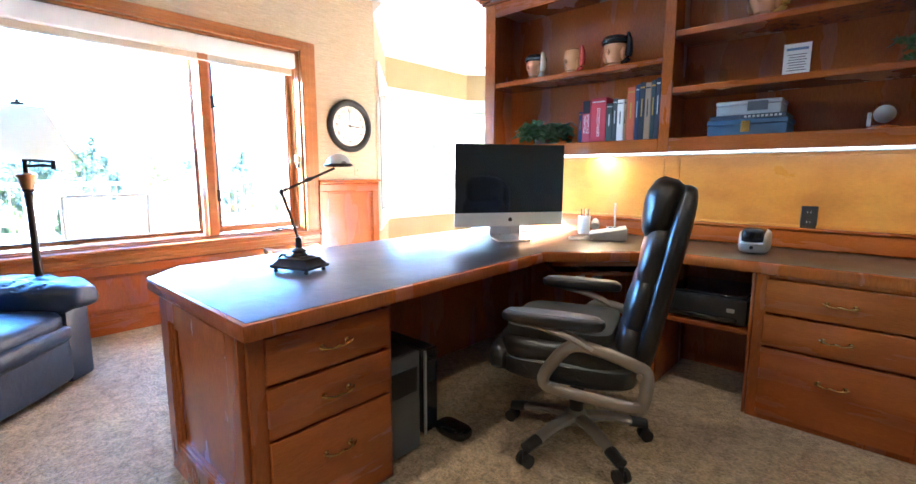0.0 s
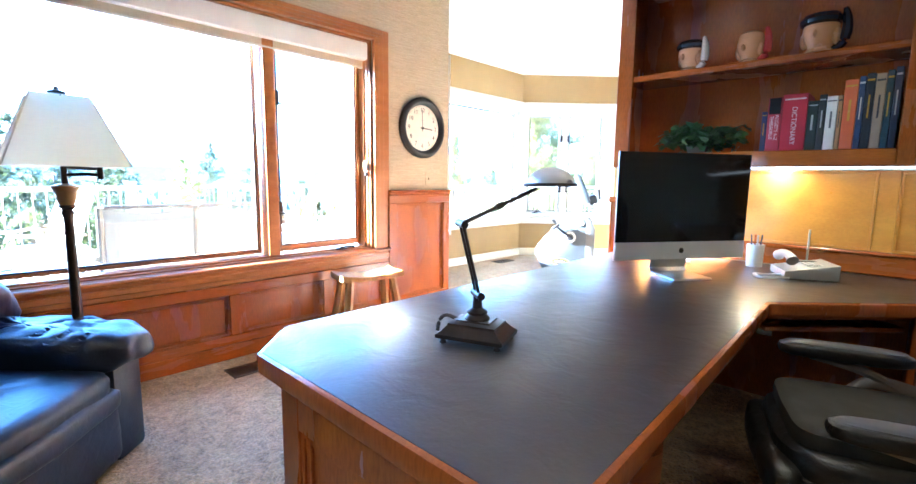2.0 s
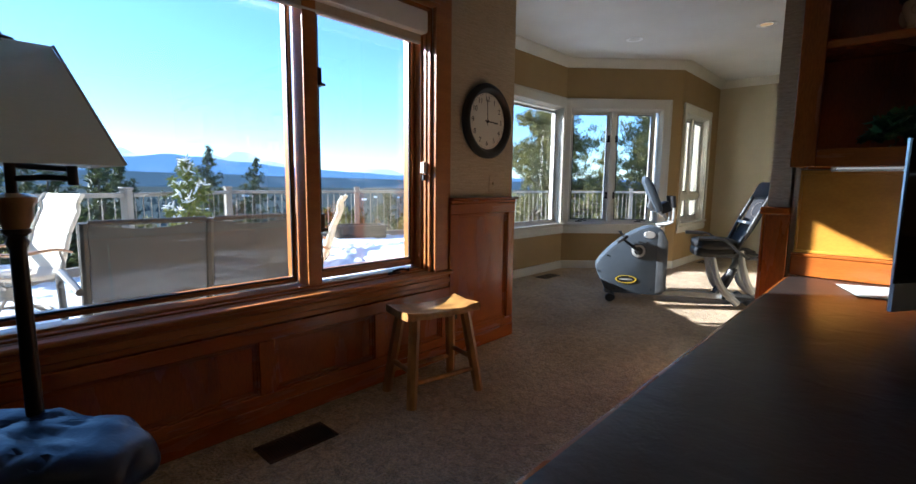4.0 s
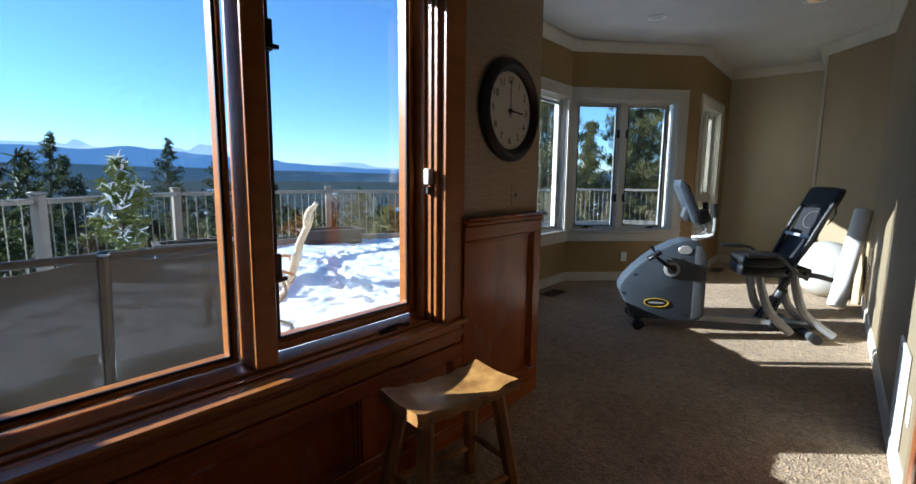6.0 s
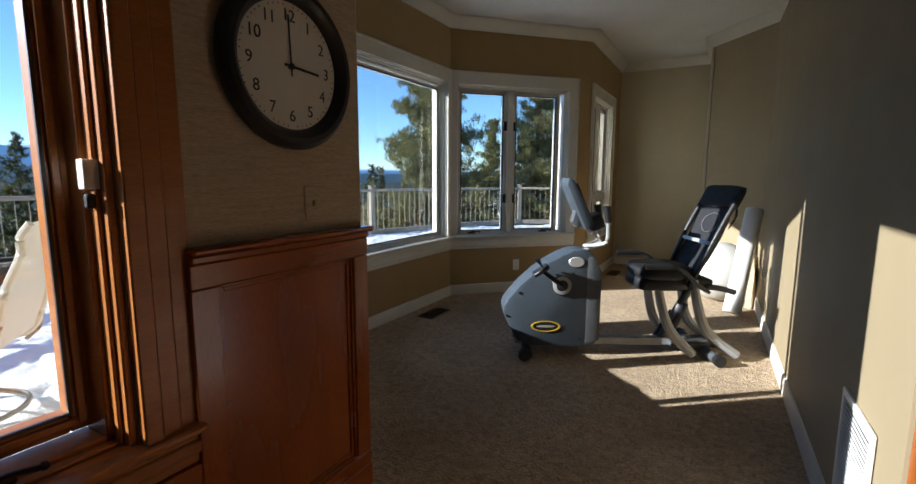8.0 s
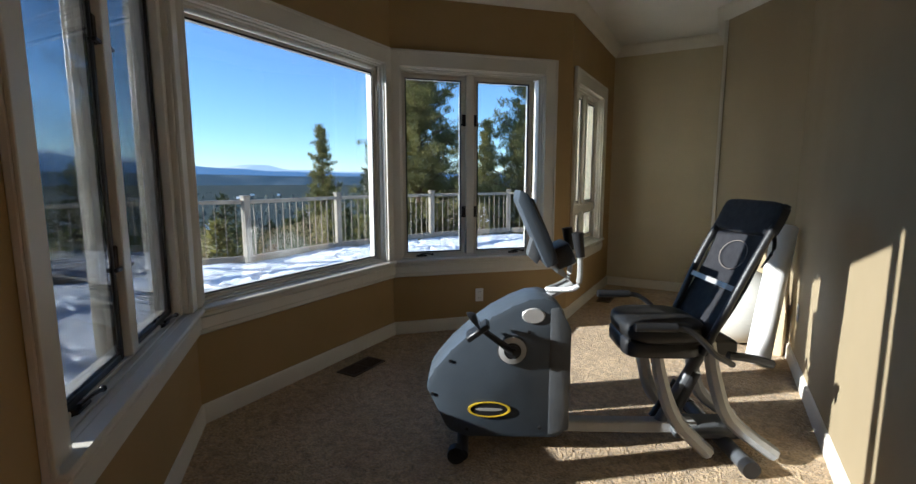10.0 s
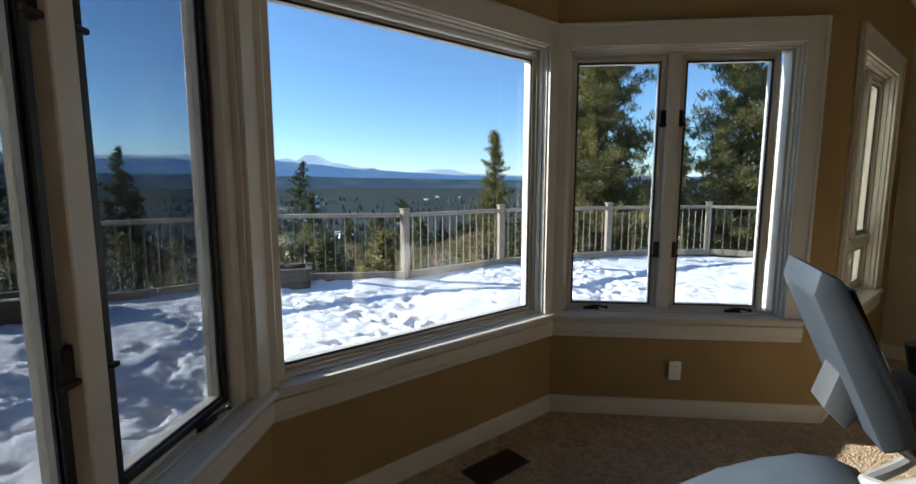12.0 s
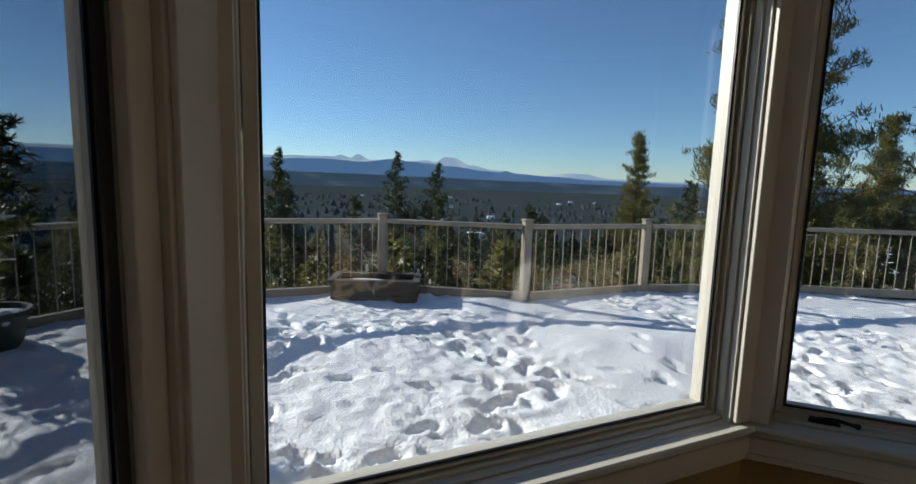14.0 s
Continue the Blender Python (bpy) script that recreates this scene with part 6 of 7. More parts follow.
tube(bm, [Matrix.Translation(a) @ q @ Vector((0.012 * t * math.cos(t), 0.012 * t * math.sin(t), L + 0.001)) for t in [0.5 * k for k in range(12)]], 0.002, 4, smooth=False)
part("spiral", bm, DGREY, fr)
wh = solo("foam_wedge", prism(bmesh.new(), [(0, 0), (0.10, 0), (0.05, 0.75)], 0, 0.06, pose(-2.36, 7.62, 0, 90, 0, 70), 0.008), plain("tan foam", (0.55, 0.44, 0.26), 0.8), (-2.36, 7.62, 0), "tan foam board leaning by the roll", "board")

# return-air grille on the inner wall
wg = thing("wall_grille", (XE - 0.006, 4.04, 0.12), -90, "white slatted return-air grille low on the wall", "vent", local=True)
bm = picture_frame(-0.19, 0.19, 0.0, 0.44, 0.025, -0.012, 0, 0.003)
part("frame", bm, WHITE, wg)
part("backing", box(-0.165, 0.165, -0.001, 0, 0.025, 0.415), DGREY, wg)
for i in range(22):
    z = 0.03 + i * 0.0175
    part("slat", box(-0.165, 0.165, -0.006, -0.001, -0.006, 0.006, 0, Matrix.Translation((0, -0.003, z + 0.006)) @ Matrix.Rotation(radians(35), 4, "X")), WHITE, wg)

for x, y in ((-4.15, 4.5), (-4.15, 6.3), (-3.0, 2.4)):
    cl = thing("ceiling_light", (x, y, CEILING - 0.012), 0, "unlit white recessed ceiling light", "ceiling light", "recessed ceiling lights", local=True)
    part("trim_ring", lathe(bmesh.new(), [(0.060, 0.010), (0.085, 0.002), (0.095, 0.004), (0.095, 0.011), (0.06, 0.011)], 28), WHITE, cl)
    part("lens", lathe(bmesh.new(), [(0.001, 0.007), (0.062, 0.007), (0.062, 0.011), (0.001, 0.011)], 24), CEIL, cl)

# All but the last are unseen lights, added to warm the office.
for x, y, power in ((-1.1, 1.7, 0.13), (0.5, 1.6, 0.09), (-1.1, -0.6, 0.26), (0.5, -0.6, 0.22), (-2.88, 6.7, 0.02)):
    cl = thing("ceiling_light", (x, y, CEILING - 0.012), 0, "lit white recessed ceiling light", "ceiling light", "recessed ceiling lights", local=True)
    part("trim_ring", lathe(bmesh.new(), [(0.060, 0.010), (0.085, 0.002), (0.095, 0.004), (0.095, 0.011), (0.06, 0.011)], 28), WHITE, cl)
    part("lens", lathe(bmesh.new(), [(0.001, 0.007), (0.062, 0.007), (0.062, 0.011), (0.001, 0.011)], 24), emit("lamp lens", (1.0, 0.62, 0.30), 0.12), cl, "warm glowing lens")
    ld = bpy.data.lights.new("ceiling_lamp", "AREA")
    ld.shape, ld.size, ld.energy, ld.color = "DISK", 0.12, power, (1.0, 0.74, 0.42)
    ld.spread = radians(132)
    new("ceiling_lamp", ld).matrix_world = pose(x, y, CEILING - 0.02)


# ---- the deck ----
DECK = [(-4.1, -4.0), (-7.6, -4.0), (-8.0, -0.2), (-8.75, 2.1), (-10.1, 3.85), (-10.05, 6.45), (-9.05, 8.0), (-9.0, 9.9), (-8.35, 12.1), (-7.3, 13.9), (-4.6, 15.2), (-1.5, 15.6)]
SNZ = 0.04


def inside(x, y, poly):
    c = False
    for i in range(len(poly)):
        (x0, y0), (x1, y1) = poly[i], poly[i - 1]
        if (y0 > y) != (y1 > y) and x < (x1 - x0) * (y - y0) / (y1 - y0) + x0:
            c = not c
    return c


POLY = DECK + [(-1.5, 10.0), (-4.2, 10.0), (-4.2, 7.85), (-5.38, 6.66), (-5.38, 4.78), (-4.1, 3.55)]
rnd = random.Random(5)
FEET = []
for k in range(52):
    x, y, a = rnd.uniform(-9.4, -5.6), rnd.uniform(2.5, 12.5), rnd.uniform(0, 6.28)
    for j in range(14):
        a += rnd.uniform(-0.35, 0.35)
        x, y = x + 0.33 * math.cos(a), y + 0.33 * math.sin(a)
        s = 0.09 if j % 2 else -0.09
        FEET.append((x - s * math.sin(a), y + s * math.cos(a), a))
BUCKET = {}
for f in FEET:
    for i in (-1, 0, 1):
        for j in (-1, 0, 1):
            BUCKET.setdefault((math.floor(f[0] / 0.4) + i, math.floor(f[1] / 0.4) + j), []).append(f)


def snow_height(x, y):
    h = 0.030 * noise.noise(Vector((x * 0.9, y * 0.9, 0))) + 0.020 * noise.noise(Vector((x * 2.3, y * 2.3, 4)))
    t = noise.noise(Vector((x * 0.55, y * 0.55, 9)))
    tr = min(1, max(0, 0.55 + 2.2 * t))
    def rg(k, s):
        return abs(noise.noise(Vector((x * k + 0.3 * y, y * k, s))))
    lump = rg(3.4, 2) * 0.024 + rg(7.5, 6) * 0.028 + rg(15, 1) * 0.024 + 0.012 * noise.noise(Vector((x * 11, y * 11, 3)))
    h += (0.10 + 0.90 * tr) * (lump - 0.02)
    for fx, fy, a in BUCKET.get((math.floor(x / 0.4), math.floor(y / 0.4)), ()):
        dx, dy = x - fx, y - fy
        u, v = dx * math.cos(a) + dy * math.sin(a), -dx * math.sin(a) + dy * math.cos(a)
        q = ((u / 0.12) ** 2 + (v / 0.05) ** 2) * (1 + 0.8 * noise.noise(Vector((x * 16, y * 16, 7))))
        if q < 3:
            h += (0.35 + 0.65 * tr) * (-0.050 * math.exp(-q ** 2.2) + 0.015 * math.exp(-(q - 1.7) ** 2 * 4))
    return h


def snow_sheet():
    st, vs, ids, fs = 0.031, [], {}, []
    nx, ny = int(8.7 / st), int(19.7 / st)
    for i in range(nx):
        for j in range(ny):
            x, y = -10.1 + i * st, -4.0 + j * st
            if inside(x, y, POLY):
                ids[i, j] = len(vs)
                vs.append((x, y, SNZ + snow_height(x, y) + 0.06 * min(1, max(0, (-x - 6.2) / 3))))
    for (i, j), k in ids.items():
        q = [(i + 1, j), (i + 1, j + 1), (i, j + 1)]
        if all(p in ids for p in q):
            fs.append((k, *(ids[p] for p in q)))
    me = bpy.data.meshes.new("deck_snow")
    me.from_pydata(vs, [], fs)
    me.materials.append(SNOW)
    me.polygons.foreach_set("use_smooth", [True] * len(fs))
    return tagged(new("deck_snow", me), "trodden white snow lying on the deck", "snow", kind="stuff")


snow_sheet()
bm = bmesh.new()
prism(bm, POLY, -0.32, -0.10)
deck = solo("deck", bm, DECKM, label="weathered timber deck under the snow", category="deck", kind="structure")


def rail_bay(p0, p1, k):
    """One bay of railing from post to post."""
    m, n = frame_of(p0, p1)
    r = thing("deck_railing", local=True, label="greige deck railing with thin dark balusters", category="railing", group="railing bays round the deck")
    r.matrix_world = m @ Matrix.Translation((0, 0, 0.06))
    part("post", box(-0.05, 0.05, -0.05, 0.05, -0.16, 1.02, 0.006), RAILM, r)
    part("post_cap", box(-0.062, 0.062, -0.062, 0.062, 1.021, 1.05, 0.008), RAILM, r)
    part("top_rail", box(0.055, n - 0.055, -0.055, 0.055, 0.925, 0.98, 0.006), RAILM, r)
    part("bottom_rail", box(0.055, n - 0.055, -0.035, 0.035, 0.02, 0.13, 0.005), RAILM, r)
    nb = max(2, int(n / 0.135))
    first = None
    for i in range(1, nb):
        x = n * i / nb
        if first is None:
            first = part("baluster", box(-0.0045, 0.0045, -0.0045, 0.0045, 0.13, 0.93), RAILM, r)
            first.location.x = x
        else:
            o = new("baluster", first.data)
            o.parent = r
            o.location.x = x


RAILS = []
for i in range(1, len(DECK) - 1):
    a, b = Vector(DECK[i]), Vector(DECK[i + 1])
    n = max(1, round((b - a).length / 1.9))
    for k in range(n):
        RAILS.append((a.lerp(b, k / n), a.lerp(b, (k + 1) / n)))
for i, (a, b) in enumerate(RAILS):
    rail_bay((a.x, a.y), (b.x, b.y), i)


def planter(x, y, rz, w, d, h, label):
    p = thing("planter_box", (x, y, 0.0), rz, label, "planter", "timber planters on the deck", local=True)
    for z0, z1, o in ((0.0, h * 0.45, 0.0), (h * 0.46, h * 0.9, 0.0)):
        for s in (-1, 1):
            part("board", box(-w / 2, w / 2, s * d / 2 - 0.02, s * d / 2 + 0.02, z0, z1, 0.004), PLANTER, p)
            part("board", box(s * w / 2 - 0.02, s * w / 2 + 0.02, -d / 2 + 0.021, d / 2 - 0.021, z0, z1, 0.004), PLANTER, p)
    bm = picture_frame(-w / 2 - 0.05, w / 2 + 0.05, -d / 2 - 0.05, d / 2 + 0.05, 0.09, 0, 0.04)
    bmesh.ops.transform(bm, matrix=Matrix.Translation((0, 0, h * 0.91)) @ Matrix.Rotation(math.pi / 2, 4, "X"), verts=bm.verts[:])
    for v in bm.verts:
        v.co.z = h * 0.91 + abs(v.co.z - h * 0.91)
    part("rim", bm, PLANTER, p)
    part("soil", box(-w / 2 + 0.02, w / 2 - 0.02, -d / 2 + 0.02, d / 2 - 0.02, h * 0.5, h * 0.82), BARK, p)
    part("snow_cap", sup(bmesh.new(), (-w * 0.1, -d * 0.1, h * 0.84), (w * 0.22, d * 0.2, 0.035), 0.6, wob=0.03), SNOW, p, "patch of snow")


planter(-9.78, 6.30, 68, 1.0, 0.46, 0.33, "weathered timber planter by the railing")
planter(-9.74, 3.96, 76, 1.0, 0.46, 0.33, "weathered timber planter with a little snow")


# ---- trees ----
def tufts(rnd, centre, size, n, vs, fs, thin=1.0):
    for _ in range(n):
        d = Vector((rnd.gauss(0, 1), rnd.gauss(0, 1), rnd.gauss(0.25, 0.8))).normalized()
        if thin < 0.5:
            root = Vector(centre) + Vector((rnd.gauss(0, 0.42), rnd.gauss(0, 0.42), rnd.gauss(0, 0.3))) * size
            s = d.orthogonal().normalized() * size * rnd.uniform(0.10, 0.2) * thin
            e = root + (d + Vector((0, 0, 0.5))) * size * rnd.uniform(0.35, 0.6)
            b = len(vs)
            vs.extend([root - s, root + s, e + s * 0.5, e - s * 0.5])
            fs.append((b, b + 1, b + 2, b + 3))
            continue
        s = d.orthogonal().normalized() * size * rnd.uniform(0.10, 0.2) * thin
        e = Vector(centre) + d * size * rnd.uniform(0.6, 1.2)
        b = len(vs)
        vs.extend([Vector(centre) - s, Vector(centre) + s, e + s * 0.5, e - s * 0.5])
        fs.append((b, b + 1, b + 2, b + 3))


def tree(name, x, y, top, h, r, seed, needles, label, start=0.18, dens=1.0, open_=0.75, snow=False, size=1.0, nt=13, thin=1.0):
    """A conifer: tapered trunk, limbs, and a crown of many small needle tufts."""
    rnd = random.Random(seed)
    base = top - h
    t = thing(name, (x, y, base), label=label, category="tree", local=True)
    k = 0.014 * h
    bend = [Vector((0.02 * h * math.sin(i * 0.9 + seed), 0.02 * h * math.cos(i * 1.3 + seed), h * i / 6)) for i in range(7)]
    part("trunk", tube(bmesh.new(), bend, [k * (1 - 0.93 * i / 6) for i in range(7)], 8), BARK, t)
    limbs, vs, fs, sv, sf = bmesh.new(), [], [], [], []
    nb = int(h * 9 * dens)
    for i in range(nb):
        f = start + (1 - start) * (i + rnd.random()) / nb
        c = bend[min(5, int(f * 6))].lerp(bend[min(6, int(f * 6) + 1)], f * 6 - int(f * 6))
        env = (1 - f) ** open_ * (0.55 + 0.45 * min(1, (f - start) * 5)) + 0.05
        ln = r * env * rnd.uniform(0.45, 1.15)
        a = rnd.uniform(0, 6.28)
        rise = rnd.uniform(-0.15, 0.35) + 0.5 * f
        d = Vector((math.cos(a), math.sin(a), rise)).normalized()
        tip = c + d * ln
        tube(limbs, [c, tip], [k * 0.22 * (1.1 - f), k * 0.05], 4, smooth=False)
        m = max(2, int(ln / (0.17 * size)))
        for j in range(m):
            q = c.lerp(tip, 0.3 + 0.75 * j / m) + Vector((rnd.gauss(0, 1), rnd.gauss(0, 1), rnd.gauss(0, 0.7))) * 0.09 * max(0.4, ln)
            tufts(rnd, q, rnd.uniform(0.10, 0.20) * size, nt, vs, fs, thin)
            if snow and rnd.random() < 0.3:
                tufts(rnd, q + Vector((0, 0, 0.06)), 0.10, 5, sv, sf)
    part("limbs", limbs, BARK, t)
    for nm, a, b, mm in (("crown", vs, fs, needles), ("snow_dusting", sv, sf, SNOW)):
        if a:
            me = bpy.data.meshes.new(nm)
            me.from_pydata([tuple(v) for v in a], [], b)
            me.materials.append(mm)
            o = new(nm, me)
            o.parent = t
    return t


PINE = "tall ponderosa pine with an open green crown beyond the deck"
FIR = "dark conifer standing beyond the deck railing"
for i, (x, y, top, h, r, mt, lab, dens, size) in enumerate((
        (-61.7, 21.8, 5.1, 17, 5.2, JUNI, FIR, 0.8, 2.2), (-60.1, 26.5, 3.8, 16, 5.2, JUNI, FIR, 0.8, 2.2),
        (-17.8, 18.2, 3.5, 9.5, 1.75, NEEDLE, PINE, 2.0, 1.1), (-16.6, 20.0, 1.6, 7, 1.6, JUNI, FIR, 1.3, 1.1),
        (-10.85, 15.4, 7.2, 11.2, 2.4, NEEDLE, PINE, 4.2, 1.1), (-7.9, 17.3, 7.2, 11.4, 2.2, NEEDLE, PINE, 3.0, 1.2),
        (-12.7, 23.5, 3.95, 10, 2.0, NEEDLE, PINE, 2.2, 1.2),
        (-32.5, 4.1, 3.2, 12, 3.6, JUNI, FIR, 1.0, 1.5), (-32.0, 6.2, 3.1, 12, 3.2, JUNI, FIR, 1.0, 1.5),
        (-33.0, 1.6, 3.1, 12, 3.6, JUNI, FIR, 1.0, 1.5), (-33.5, 3.0, 2.7, 11, 3.2, JUNI, FIR, 1.0, 1.5),
        (-29.0, 6.4, 2.0, 10, 3.0, JUNI, FIR, 1.0, 1.5), (-23.5, 27.7, 2.0, 10, 3.2, JUNI, FIR, 1.0, 1.4),
        (-5.0, 20.0, 7.5, 12, 3.0, NEEDLE, PINE, 1.4, 1.15), (-14.5, 1.0, 2.4, 8, 2.8, JUNI, FIR, 1.2, 1.1), (-15.5, 2.9, 1.7, 7, 2.4, JUNI, FIR, 1.2, 1.1),
        (-21.0, 11.5, 0.9, 8, 2.6, JUNI, FIR, 1.2, 1.2), (-19.0, 14.5, 0.7, 8, 2.6, JUNI, FIR, 1.2, 1.2), (-24.0, 9.0, 0.8, 8, 2.8, JUNI, FIR, 1.2, 1.3))):
    tree("pine_tree" if mt is NEEDLE else "conifer_tree", x, y, top, h, r, i + 3, mt, lab, dens=dens, open_=0.6 if mt is NEEDLE else 0.8, size=size, nt=58 if mt is NEEDLE else 16, thin=0.36 if mt is NEEDLE else 0.7)


def brush():
    """Snow-flecked juniper brush on the slope below the deck."""
    rnd = random.Random(11)
    for nm, mm, share in (("juniper_brush", JUNI, 0), ("pine_brush", NEEDLE, 1), ("dry_brush", DRYB, 2), ("brush_snow", SNOW, 3)):
        vs, fs = [], []
        rr = random.Random(20 + share)
        for k in range((120, 80, 36, 50)[share]):
            a = rr.uniform(0, 1)
            i = rr.randrange(2, len(DECK) - 1)
            p = Vector(DECK[i]).lerp(Vector(DECK[min(i + 1, len(DECK) - 1)]), a)
            out = (p - Vector((-4.5, 6))).normalized()
            dist = 1.6 + rr.random() ** 1.5 * 26
            p = p + out * dist
            top = rr.uniform(-1.2, 0.75) - dist * 0.05
            hh = rr.uniform(2.0, 3.6)
            n = (260, 240, 200, 70)[share]
            for _ in range(n):
                f = rr.random() ** 1.3
                q = rr.uniform(0, 6.28)
                r = (1 - f) ** 0.7 * rr.uniform(0.3, 1.15) * (0.9 + dist * 0.03)
                if share == 3:
                    r *= 1.12
                tufts(rr, (p.x + r * math.cos(q), p.y + r * math.sin(q), top - hh + hh * f), 0.17 if share < 3 else 0.07, 6 if share < 3 else 2, vs, fs)
        me = bpy.data.meshes.new(nm)
        me.from_pydata([tuple(v) for v in vs], [], fs)
        me.materials.append(mm)
        tagged(new(nm, me), ("dense green juniper brush below the deck", "green pine saplings below the deck", "tan dry brush below the deck", "flecks of snow on the brush")[share], "brush", kind="stuff")


brush()

# potted young pine in a green tub, snow on its branches
tub = thing("plant_tub", (-8.98, 2.88, 0.03), label="round dark green planting tub rimmed with snow", category="plant pot", local=True)
part("tub", lathe(bmesh.new(), [(0.24, 0), (0.30, 0.30), (0.325, 0.32), (0.325, 0.36), (0.29, 0.36), (0.27, 0.28)], 32), TUB, tub)
part("soil_snow", sup(bmesh.new(), (0, 0, 0.29), (0.27, 0.27, 0.05), 0.7, wob=0.02), SNOW, tub, "snow on the soil")
tree("potted_pine", -8.98, 2.88, 1.43, 1.12, 0.50, 77, mat("yellow-green needles", (0.22, 0.23, 0.035), (0.12, 0.15, 0.03), 0.6, scale=3, bump=0), "young yellow-green pine in a tub with snowy branches", start=0.1, dens=5, open_=0.5, snow=True, size=0.55)


# ---- deck furniture ----
def sling_chair(x, y, rz, label, w=0.56, arms=ARMW):
    """A swivel rocker: sling seat and back in one curve, cast arms, ring base. Faces local +y."""
    c = thing("patio_chair", (x, y, 0.02), rz, label, "patio chair", "sling chairs on the deck", local=True)
    prof = [(0.30, 0.39), (0.24, 0.42), (0.05, 0.385), (-0.16, 0.37), (-0.25, 0.42), (-0.30, 0.56), (-0.35, 0.74), (-0.42, 0.90), (-0.425, 0.98), (-0.47, 1.05)]
    for s in (-1, 1):
        part("side_rail", tube(bmesh.new(), [(s * w / 2, a, b) for a, b in prof], 0.020, 8), SLING if arms is ARMW else RAILM, c, "cream side rail")
    bm = bmesh.new()
    rings = []
    for a, b in prof:
        rings.append([Vector((s * (w / 2 - 0.012), a, b + o)) for s, o in ((-1, 0.004), (1, 0.004), (1, -0.004), (-1, -0.004))])
    part("sling", ring_skin(bm, rings), SLING, c, "taut tan sling")
    for s in (-1, 1):
        part("arm", tube(bmesh.new(), [(s * (w / 2 + 0.03), -0.33, 0.56), (s * (w / 2 + 0.05), -0.20, 0.60), (s * (w / 2 + 0.06), 0.05, 0.585), (s * (w / 2 + 0.05), 0.27, 0.61), (s * (w / 2 + 0.04), 0.33, 0.56)], [0.016, 0.024, 0.027, 0.026, 0.014], 8, flat=0.6), arms, c, "tan curved arm rest")
        part("arm_strut", tube(bmesh.new(), [(s * (w / 2 + 0.04), -0.24, 0.58), (s * (w / 2 + 0.02), -0.27, 0.42), (s * (w / 2), -0.20, 0.34)], 0.012, 6), RAILM, c)
        part("arm_strut", tube(bmesh.new(), [(s * (w / 2 + 0.05), 0.28, 0.59), (s * (w / 2 + 0.02), 0.25, 0.46), (s * w / 2, 0.20, 0.39)], 0.012, 6), RAILM, c)
    bm = bmesh.new()
    tube(bm, [(-w / 2, -0.12, 0.35), (-0.1, -0.05, 0.29), (0.1, -0.05, 0.29), (w / 2, -0.12, 0.35)], 0.016, 8)
    tube(bm, [(-w / 2, 0.18, 0.37), (-0.1, 0.06, 0.29), (0.1, 0.06, 0.29), (w / 2, 0.18, 0.37)], 0.016, 8)
    cyl(bm, (0, 0, 0.18), (0, 0, 0.29), 0.05)
    part("swivel", bm, RAILM, c)
    bm = tube(bmesh.new(), [(0.27 * math.cos(a), 0.27 * math.sin(a), 0.06) for a in [2 * math.pi * k / 24 for k in range(25)]], 0.014, 8, smooth=False)
    for k in range(4):
        a = math.pi / 4 + k * math.pi / 2
        tube(bm, [(0.03 * math.cos(a), 0.03 * math.sin(a), 0.19), (0.16 * math.cos(a), 0.16 * math.sin(a), 0.12), (0.27 * math.cos(a), 0.27 * math.sin(a), 0.05)], 0.014, 6)
    part("ring_base", bm, RAILM, c)
    part("seat_snow", sup(bmesh.new(), (0.0, 0.03, 0.42), (w * 0.30, 0.16, 0.045), 0.6, nu=22, wob=0.035, seed=2), SNOW, c, "heap of snow on the seat")
    return c


sling_chair(-5.99, 2.90, 143, "tan sling rocker with a heap of snow on its seat")
sling_chair(-7.0, 0.85, 200, "tan sling rocker dusted with snow", arms=ARMW)

TAUPEF = mat("taupe painted frame", (0.10, 0.088, 0.072), (0.08, 0.07, 0.058), 0.5, scale=6, bump=0.08)
lv = thing("patio_loveseat", (-4.72, 1.65, 0.02), 90, "two-seat patio sofa with a taupe sling back", "patio sofa", local=True)
# local x runs along the back, which faces the window at -y
for s in (-1, 0, 1):
    w = 0.61
    part("upright", tube(bmesh.new(), [(s * w, 0.06, 0.02), (s * w, 0.03, 0.5), (s * w, -0.02, 0.96)], 0.022, 8), TAUPEF, lv)
for s in (-1, 1):
    x0, x1 = (0.022, 0.588) if s > 0 else (-0.588, -0.022)
    bm = bmesh.new()
    rings = []
    for i in range(9):
        t = i / 8
        xx = x0 + (x1 - x0) * t
        sag = 0.035 * math.sin(math.pi * t)
        rings.append([Vector((xx, 0.045, 0.16)), Vector((xx, -0.012, 0.95 - sag)), Vector((xx, -0.004, 0.95 - sag)), Vector((xx, 0.053, 0.16))])
    part("back_sling", ring_skin(bm, rings), SLINGT, lv, "open taupe mesh sling")
    part("top_bar", cyl(bmesh.new(), (x0, -0.018, 0.955), (x1, -0.018, 0.955), 0.016), TAUPEF, lv)
    part("seat_sling", box(x0, x1, 0.08, 0.60, 0.36, 0.37), SLINGG, lv)
    part("seat_snow", sup(bmesh.new(), ((x0 + x1) / 2, 0.33, 0.40), (0.25, 0.22, 0.06), 0.5, nu=24, wob=0.03, seed=s + 2), SNOW, lv, "snow on the seat")
